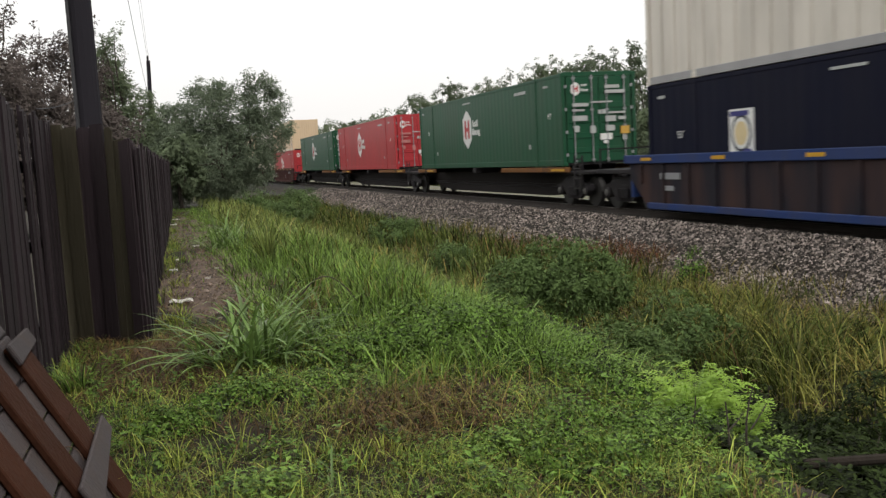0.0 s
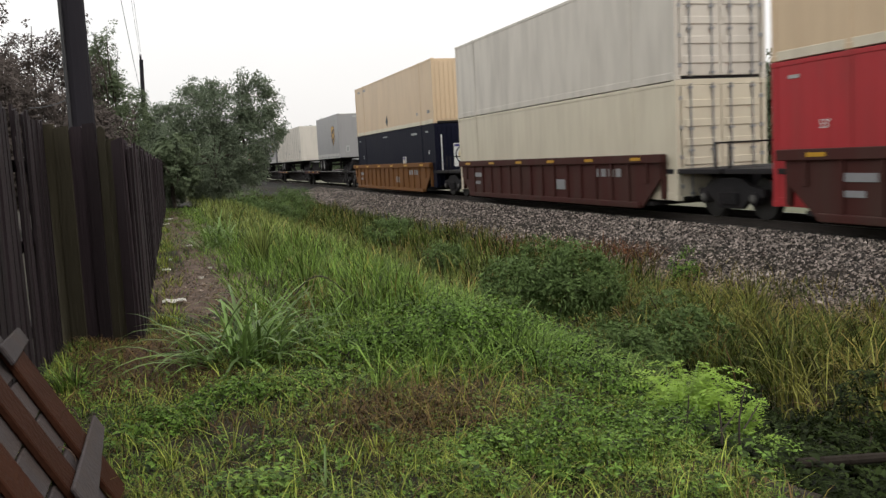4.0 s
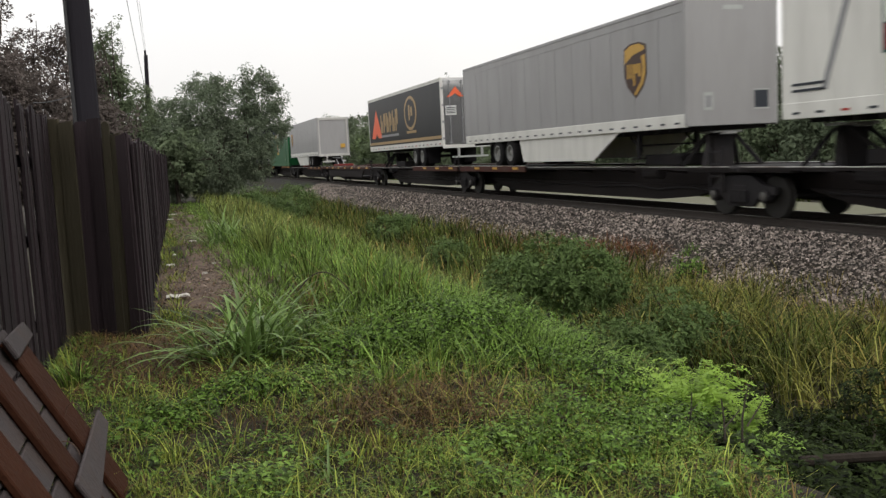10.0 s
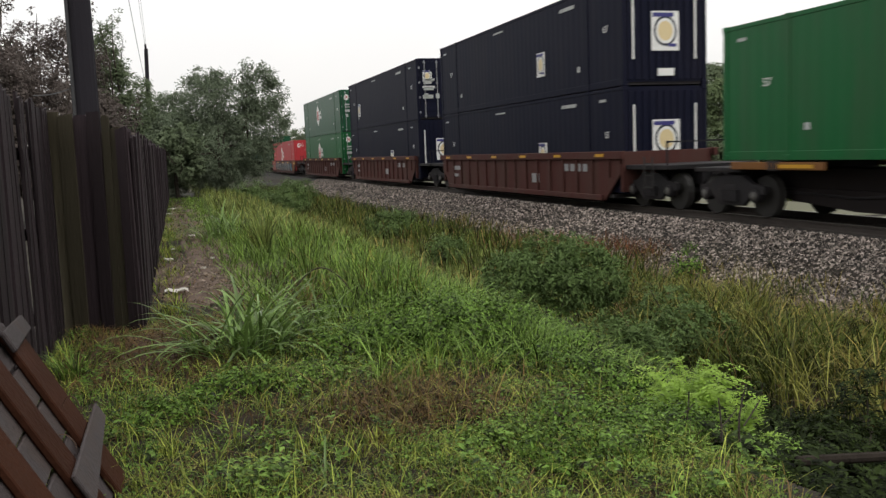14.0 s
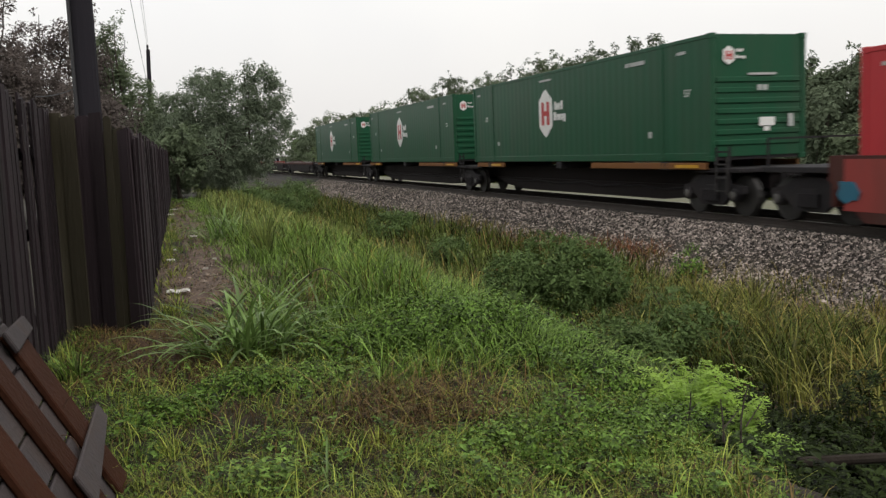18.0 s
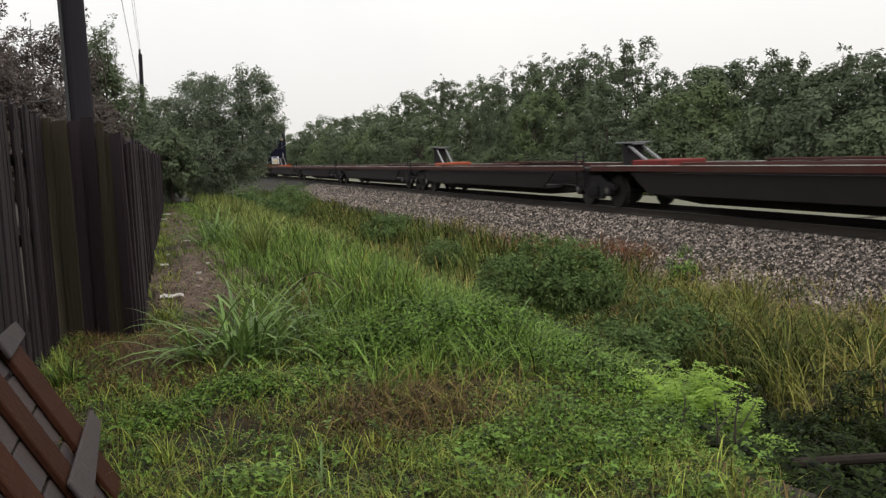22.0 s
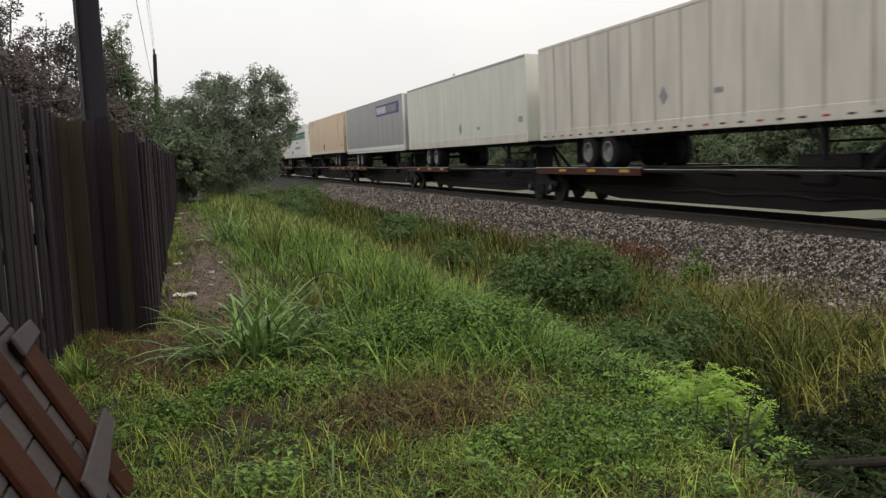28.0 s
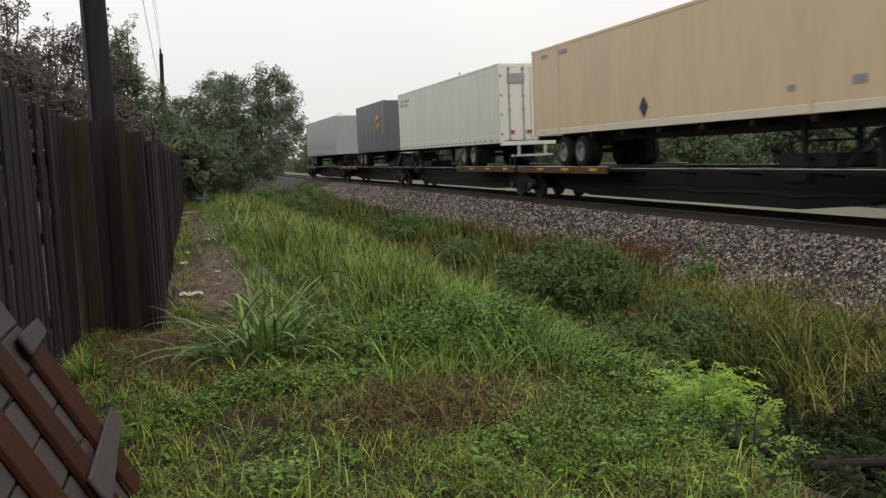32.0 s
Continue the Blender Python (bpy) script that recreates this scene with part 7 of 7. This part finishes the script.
fern(3.05, 4.72, .42, .4, "bright lime green feathery shrub on the slope", 150, 401, LIME, .045)
fern(3.4, 4.7, .4, .26, "small lime green feathery shrub beside another", 50, 402, LIME, .045)
for i, (x, y, h, r, m) in enumerate(((3.25, 5.35, .2, .3, WEED), (3.5, 6.4, .4, .4, WEED), (2.4, 4.0, .14, .3, WEED), (1.8, 3.65, .15, .3, WEED), (2.1, 4.3, .16, .32, WEED), (2.6, 4.2, .12, .24, WEED), (1.5, 4.05, .12, .26, PALEWEED), (2.15, 3.75, .15, .25, PALEWEED),
                                      (2.6, 5.0, .2, .3, WEED), (2.3, 5.5, .16, .3, WEED), (.35, 5.6, .12, .3, WEED), (-.1, 5.2, .1, .25, WEED), (.8, 5.5, .12, .25, PALEWEED), (2.9, 3.9, .2, .25, PALEWEED))):
    shrub(x, y, h, (r, r * .8, 0), "low mound of small-leaved green weeds", int(6500 * r), .027, m, 410 + i, name="weed_clump", stems=3, group="weed clumps on the bank")


def clump(x, y, n, h, w, lean, label, material, seed, name="grass_clump", single=False):
    """A tuft of long blades; the nearest ones are built blade by blade."""
    r = np.random.RandomState(seed)
    z = ground_at(x, y)
    e = thing(name, label, "grass", "", (x, y, z))
    a = r.uniform(0, 6.28, n)
    q = r.uniform(0, .12, n)
    args = [np.cos(a) * q, np.sin(a) * q, np.zeros(n) - .03, r.uniform(*h, n), r.uniform(*w, n), r.uniform(*lean, n), a + r.normal(0, .4, n)]
    for i in range(n) if single else (slice(0, n),):
        k = slice(i, i + 1) if single else i
        c = new("blade" if single else "foliage", blade_mesh("blade", *[v[k] for v in args], material))
        c.parent = e
        if not single:
            c["kind"] = "stuff"
    return e


def arching(x, y, n, length, width, label, material, seed, spread=.1):
    """A clump of long broad blades that rise and bow over, each folded along its midrib."""
    r = np.random.RandomState(seed)
    e = thing("grass_clump", label, "grass", "", (x, y, ground_at(x, y)))
    for i in range(n):
        L, w, a = r.uniform(*length), r.uniform(*width), r.uniform(0, 6.28)
        tilt, bow = r.uniform(.15, 1.1), r.uniform(.8, 2.1)
        p = np.array([r.normal(0, spread), r.normal(0, spread * .7), -.04])
        out, side = np.array([math.cos(a), math.sin(a), 0]), np.array([-math.sin(a), math.cos(a), 0])
        pts, tri = [], []
        for j in range(9):
            t = j / 8
            q = tilt + bow * t ** 1.6
            up = np.array([0, 0, 1.0]) * math.sin(q) - out * math.cos(q)
            ww = w * (.55 + .9 * t) * (1 - t ** 3) * .5
            pts += [p - side * ww + up * ww * .4, p.copy(), p + side * ww + up * ww * .4]
            p = p + (out * math.sin(q) + np.array([0, 0, math.cos(q)])) * L / 8
            if j:
                k = 3 * j
                for m in (0, 1):
                    tri += [(k - 3 + m, k - 2 + m, k + 1 + m), (k - 3 + m, k + 1 + m, k + m)]
        c = new("blade", mesh_of("blade", np.array(pts), np.array(tri), material, True))
        c.parent = e
    return e


PALEBLADE = mat("pale_broad_grass", (0.155, 0.245, 0.065), rough=0.35, vary=0.3, scale=0.8, per_object=0.55, through=0.25, spec=0.35)
arching(.48, 6.75, 115, (.5, 1.0), (.018, .034), "large arching clump of broad pale grass", PALEBLADE, 501, .13)
arching(.98, 7.1, 45, (.4, .75), (.014, .024), "arching clump of broad grass", PALEBLADE, 502, .12)
arching(.2, 6.95, 22, (.35, .65), (.012, .02), "thin arching clump of grass", PALEBLADE, 503)
arching(.75, 7.3, 30, (.7, 1.0), (.014, .022), "upright clump of long grass blades", GRASS, 512, .1)
arching(2.6, 6.9, 30, (.3, .6), (.012, .02), "arching clump of grass at the slope's edge", PALEBLADE, 513, .15)
arching(3.5, 5.9, 34, (.3, .65), (.012, .02), "arching pale grass on the ditch slope", PALEBLADE, 514, .2)
arching(3.9, 6.6, 34, (.4, .7), (.012, .02), "arching pale grass on the ditch slope", PALEBLADE, 515, .25)
clump(1.35, 13.5, 120, (.5, .9), (.008, .015), (.1, .9), "upright dense clump of green grass", GRASS_FAR, 504)
arching(1.0, 17.0, 90, (.5, .95), (.02, .034), "pale arching clump of grass by the path", PALEBLADE, 505, .2)
clump(1.5, 10.0, 90, (.4, .7), (.007, .013), (.2, 1.1), "dense clump of green grass on the bank", GRASS, 506)
clump(2.1, 9.2, 80, (.35, .6), (.007, .013), (.2, 1.2), "dense clump of green grass on the bank", GRASS, 507)
arching(.66, 3.95, 12, (.2, .36), (.009, .014), "small pale tuft of grass near the camera", PALEBLADE, 508, .06)
clump(-.72, 6.7, 80, (.15, .32), (.007, .012), (.3, 1.2), "tuft of grass at the foot of the fence", GRASS, 509)
clump(-.55, 4.75, 90, (.12, .28), (.006, .01), (.3, 1.2), "tuft of grass beside the pallet", GRASS, 510)
clump(1.15, 7.9, 50, (.4, .65), (.006, .01), (.4, 1.6), "brown dead grass clump", STRAW, 511)

# bent stem, twigs and a log
bm = bmesh.new()
bz = ground_at(1.1, 7.3) + .12
tube(bm, [(.95 + .5 * i / 14, 7.35 - .1 * i / 14, bz + .4 * math.sin(.5 + i / 14 * 2.2)) for i in range(15)], .007, .004)
tagged(part("bent_stem", bm, BARK), "bent dry plant stem arching over the grass", "plant stem")
bm = bmesh.new()
limb(bm, (3.0, 3.66, ground_at(3.0, 3.66) + .16), (4.6, 3.15, ground_at(3.0, 3.66) + .17), .028, .024, .02, 9, 8, 5)
tagged(part("log", bm, mat("dark_rotten_bark", (0.026, 0.021, 0.017), rough=0.9, spec=0.1, vary=0.35, scale=6, bump=0.6, bump_scale=25)), "dark rotten log lying on the ditch slope", "log")
for k, (x, y, h) in enumerate(((2.62, 3.75, .3), (2.72, 3.7, .42), (2.55, 4.0, .26))):
    bm = bmesh.new()
    z = ground_at(x, y)
    limb(bm, (x, y, z - .03), (x + .03 * k, y + .02, z + h), .009, .003, .03, 5, 5, k)
    limb(bm, (x, y, z + h * .5), (x + .1, y, z + h * .8), .005, .002, .01, 5, 3, k + 9)
    tagged(part("twig", bm, BARK), "thin dark upright twig", "twig", "twigs near the camera")

# litter on the worn path
for k, (x, y, w, d) in enumerate(((.04, 10.45, .26, .24), (-.02, 13.6, .12, .1), (.42, 17.3, .13, .1), (.05, 15.2, .05, .05), (.16, 29, .22, .14), (.42, 12.3, .07, .05), (.05, 25.5, .2, .12), (.6, 13.5, .06, .05))):
    bm = bmesh.new()
    z = ground_at(x, y)
    n = 6
    grid = [[bm.verts.new((x + (i / n - .5) * w, y + (j / n - .5) * d * (1 - .3 * i / n), z + .06 + .02 * math.sin(i * 1.7 + k) * math.cos(j * 1.3))) for i in range(n + 1)] for j in range(n + 1)]
    for j in range(n):
        for i in range(n):
            bm.faces.new((grid[j][i], grid[j][i + 1], grid[j + 1][i + 1], grid[j + 1][i]))
    bmesh.ops.solidify(bm, geom=bm.faces[:], thickness=.004)
    tagged(part("crumpled_paper", bm, PAPER), "crumpled dirty white paper on bare soil", "litter", "litter on the path")
BROWNSOIL = mat("brown_trampled_soil", (0.052, 0.026, 0.015), rough=0.95, vary=0.3, scale=4, bump=0.6, bump_scale=20, fine=0.3)
PATHSOIL = mat("bare_pale_soil", (0.125, 0.086, 0.064), rough=0.95, vary=0.4, scale=4, grime=(0.04, 0.024, 0.017), grime_amount=1.0, grime_scale=3.5, bump=0.8, bump_scale=20, fine=0.35)


def soil_patch(name, label, cx, cy, rx, ry, seed, material, rise=.015, n=48):
    """An uneven sheet of bare soil that lies on the bank and thins to its edge."""
    r = random.Random(seed)
    bm = bmesh.new()
    ph = [r.uniform(0, 6.28) for _ in range(4)]
    rings = [[bm.verts.new((cx, cy, ground_at(cx, cy) + rise))]]
    for q in (.25, .5, .75, .9, 1.0):
        ring = []
        for i in range(n):
            a = 6.2832 * i / n
            k = q * (1 + .14 * math.sin(2 * a + ph[0]) + .1 * math.sin(5 * a + ph[1]) + .06 * math.sin(9 * a + ph[2]))
            x, y = cx + rx * k * math.cos(a), cy + ry * k * math.sin(a)
            ring.append(bm.verts.new((x, y, ground_at(x, y) + (rise if q < 1 else -.02))))
        rings.append(ring)
    for i in range(n):
        bm.faces.new((rings[0][0], rings[1][i], rings[1][(i + 1) % n]))
        for a, b in zip(rings[1:], rings[2:]):
            bm.faces.new((a[i], b[i], b[(i + 1) % n], a[(i + 1) % n]))
    o = part(name, bm, material)
    for p in o.data.polygons:
        p.use_smooth = True
    return tagged(o, label, "soil", kind="structure")


soil_patch("bare_soil", "worn patch of pale bare soil beside the fence", .46, 12.0, .7, 2.7, 1, PATHSOIL)
soil_patch("bare_soil", "brown bare soil along the worn path", .5, 22, .62, 8.5, 5, PATHSOIL)
soil_patch("bare_soil", "trampled brown soil at the fence corner", -.2, 7.3, .6, 1.2, 3, BROWNSOIL)
# small stones and crumbs on the path
r = np.random.RandomState(77)
px, py = r.normal(.42, .36, 1400), r.normal(12.2, 1.6, 1400)
pz = ground_z(px, py) + .02
size = r.uniform(.005, .02, 1400) * (1 + 1.2 * (r.rand(1400) > .96))
base = np.array([(1, 0, 0), (-1, 0, 0), (0, 1, 0), (0, -1, 0), (0, 0, .7), (0, 0, -.7)])
vv = (base[None] * r.uniform(.6, 1.2, (1400, 6, 3))) * size[:, None, None] + np.stack([px, py, pz], -1)[:, None]
ff = np.array([(0, 2, 4), (2, 1, 4), (1, 3, 4), (3, 0, 4), (2, 0, 5), (1, 2, 5), (3, 1, 5), (0, 3, 5)])
peb = new("pebbles", mesh_of("pebbles", vv.reshape(-1, 3), (np.arange(1400)[:, None, None] * 6 + ff[None]).reshape(-1, 3), mat("pale_pebbles", (0.17, 0.135, 0.11), rough=0.9, vary=0.2, per_island=0.9)))
tagged(peb, "pale pebbles and crumbs on the worn path", "pebbles", kind="stuff")

# fine gravel and grit at the foot of the ballast
gn = 18000
gy_ = 9 + 17 * r.rand(gn) ** 1.3
gx_ = 9.5 + r.normal(0, .38, gn)
gz_ = np.where(gx_ < 9.5, ground_z(gx_, gy_), np.interp(gx_, [9.5, 10.4, 11.45], [-1.21, -.85, -.45])) + .01
gs = r.uniform(.01, .03, gn)
vv = (base[None] * r.uniform(.6, 1.2, (gn, 6, 3))) * gs[:, None, None] + np.stack([gx_, gy_, gz_], -1)[:, None]
grit = new("gravel", mesh_of("gravel", vv.reshape(-1, 3), (np.arange(gn)[:, None, None] * 6 + ff[None, :4]).reshape(-1, 3), mat("sandy_gravel", (0.24, 0.185, 0.14), rough=0.9, vary=0.25, scale=3, per_island=0.6)))
tagged(grit, "sandy fine gravel at the foot of the ballast", "gravel", kind="stuff")

tussocks("dry_grass_tufts", "thin dry grass tufts at the foot of the ballast", 260, 14, 8.7, 10.1, 9, 30, (.2, .5), (.008, .014), GRASS_DRY, 1.2, None, (.0, .6), (.3, 2.0), .08)
tussocks("grass_tufts", "green grass tufts at the foot of the ballast", 200, 14, 8.5, 9.9, 9, 34, (.2, .45), (.01, .018), REED, 1.2, None, (.0, .6), (.3, 2.0), .1)

# pale service road beyond the track
ROAD = mat("pale_dirt_road", (0.155, 0.15, 0.11), rough=0.95, vary=0.2, scale=0.6, grime=(0.1, 0.11, 0.05), grime_amount=0.6, grime_scale=0.3, bump=0.3, bump_scale=10)
bm = bmesh.new()
yy = [-900, -60, 0] + [10 * i for i in range(1, 20)] + [300, 600, 1200]
for a, b in zip(yy, yy[1:]):
    vs = [bm.verts.new((x, y, -.69 + .0)) for y in (a, b) for x in (17.2, 20.2)]
    bm.faces.new((vs[0], vs[1], vs[3], vs[2]))
bmesh.ops.remove_doubles(bm, verts=bm.verts[:], dist=.001)
bmesh.ops.solidify(bm, geom=bm.faces[:], thickness=.15)
tagged(part("dirt_road", bm, ROAD), "pale dirt service road beyond the railway", "road", kind="structure")

# ================= trees =================
BIG_CROWN = [((-.75, 0, 3.7), (1.0, .9, 1.2)), ((.4, .1, 3.7), (1.0, .9, 1.25)), ((1.7, .1, 4.0), (.6, .6, 1.15)), ((-1.9, .2, 3.0), (.9, .8, 1.15)), ((-.5, -.3, 2.0), (1.5, 1.1, 1.6)),
             ((1.1, -.1, 2.4), (.95, .9, 1.5)), ((-2.2, -.2, 1.7), (1.0, .9, 1.4)), ((1.9, 0, 3.0), (.75, .7, .75)), ((-.5, .2, 4.75), (.45, .5, .5)), ((-1.1, 0, 4.5), (.4, .5, .45)), ((2.0, .1, 4.95), (.32, .4, .4)),
             ((2.35, .1, 4.2), (.35, .4, .4)), ((2.5, .1, 3.4), (.3, .4, .4)), ((-2.7, .2, 3.5), (.5, .5, .5)), ((.9, .1, 4.6), (.4, .4, .4))]
tree(2.4, 38.5, 5.3, 2.75, "dense dark green tree with drooping leaf tufts beside the railway", TREE_D, 601, 1000, 70, .32, .135, lobes=BIG_CROWN, point=.6, aspect=.34, shoots=4)
tree(-.5, 39.5, 3.9, 1.2, "dense green bushy tree by the fence end", TREE_D, 602, 150, 60, .33, .15, shoots=1)
tree(.5, 36.5, 2.9, 1.0, "light green bush in front of a tree", TREE_B, 604, 90, 46, .28, .15, shoots=0)
# Unseen trees behind the big one, added to darken reflections on the containers.
for i, (x, y, h) in enumerate(((1.5, 62, 4.6), (4.0, 75, 5.2), (.5, 90, 5.6), (5.0, 110, 6.0), (1.5, 140, 6.5), (6.0, 170, 7.0), (0, 210, 8.0))):
    tree(x, y, h, 3.2 + y * .012, "far tree added out of sight to darken container reflections", TREE_A, 640 + i, 60, 40, .8, .4, shoots=0)
# trees behind the fence
for i, (x, y, h, rad, m) in enumerate(((-4.5, 26, 6.5, 1.4, TREE_C), (-3.3, 27.5, 5.3, 1.5, TREE_C), (-2.35, 27, 5.5, 1.2, TREE_C), (-1.35, 29, 5.7, .6, TREE_B), (-1.15, 30, 4.4, .9, TREE_B), (-4.0, 25, 4.2, 1.3, TREE_C), (-2.6, 24, 3.7, 1.2, TREE_C),
                                       (-6.5, 30, 6.5, 1.8, TREE_A), (-1.4, 25, 3.2, .9, TREE_C), (-5.2, 24.5, 5.6, 1.2, TREE_C), (-3.9, 23.5, 4.5, 1.1, TREE_C), (-5.6, 27, 6.2, 1.3, TREE_A))):
    tree(x, y, h, rad, "thin feathery brownish tree behind the fence" if m is TREE_C else "green tree behind the fence", m, 620 + i, 200, 50, .3, .11, "trees behind the fence", shoots=3, point=.3, aspect=.45)
# the wood beyond the track: a low front row, and the trees behind it that make the skyline
SKYLINE = [(25.0, 4.2, 1.5), (27.4, 4.3, 1.6), (29.6, 4.0, 1.3), (31.2, 4.6, 1.5), (33.6, 4.9, 1.5), (35.8, 4.9, 1.5), (38.2, 4.4, 1.5), (41.9, 6.9, 1.7), (45.2, 6.0, 1.7), (48.3, 7.1, 1.6), (51, 6.9, 1.9), (54, 7.2, 2.0), (57.6, 7.3, 2.0),
           (61.5, 6.6, 2.1), (65.5, 7.0, 2.2), (70, 7.0, 2.3), (77, 8.2, 2.0), (82.5, 7.2, 2.5), (88.5, 7.5, 2.8), (95, 6.7, 3.0), (102, 6.8, 3.2), (110, 6.9, 3.4), (119, 7.2, 3.8), (128, 7.4, 4), (138, 7.6, 4.2), (149, 7.5, 4.5), (162, 6.5, 5), (178, 5.5, 6), (200, 5.4, 8), (235, 5.6, 10), (280, 5.8, 12)]
for i, (y, top, rad) in enumerate(SKYLINE):
    X = 26.3 + (i * 37 % 5) * .25
    h = 1.5 + (top - 1.5) * X / 25 + .72
    yy = y * X / 25
    far = y > 85
    tree(X, yy, h, rad * 1.25, "leafy green tree in the wood beyond the track", (TREE_A, TREE_A, TREE_B)[i % 3], 700 + i, 85 if far else 190, 42 if far else 50, .8 if far else .42, .36 if far else .19,
         "trees of the wood", low=.02, shoots=1 if far else 3, count=9 if far else 13)
for i in range(24):
    y = 24 + i * 3.3 * (1 + i * .035)
    h = np.interp(y, [24, 40, 60, 130], [3.5, 4.6, 5.2, 5.4]) * (.85 + (i * 41 % 9) * .04)
    far = y > 80
    tree(23.4 + (i * 31 % 7) * .2, y, h, 1.9 if not far else 3.2, "rounded leafy tree in front of the wood", (TREE_B, TREE_A, TREE_B, TREE_D2)[i % 4], 800 + i, 70 if far else 150, 42 if far else 50, .7 if far else .4, .34 if far else .18,
         "trees of the wood", shoots=0, count=9)
for i, y in enumerate((19, 12, 4, -6)):
    tree(25.5, y, 5.2, 3.2, "leafy green tree in the wood beyond the track", TREE_A, 860 + i, 60, 42, .8, .36, "trees of the wood", shoots=0)
for i in range(30):
    y = 16 + i * 3.4 * (1 + i * .02)
    shrub(21.7 + (i * 53 % 10) * .12, y, 1.9 + (i * 29 % 7) * .22, (1.2, 1.9, 0), "leafy undergrowth shrub at the edge of the wood", 2400 if y < 70 else 1500, .17 if y < 70 else .28, TREE_B if i % 3 else TREE_A, 760 + i, group="undergrowth of the wood", stems=4, base=-.72)


def motions():
    """The train rolls past at an even pace."""
    for e, along, height in RIDERS:
        walk(e, [(t, pose(TRACK_X, along - SPEED * t, RAIL_Z + height)) for t in (0.0, 8.0, 16.0, 24.0, 32.0)])


motions()
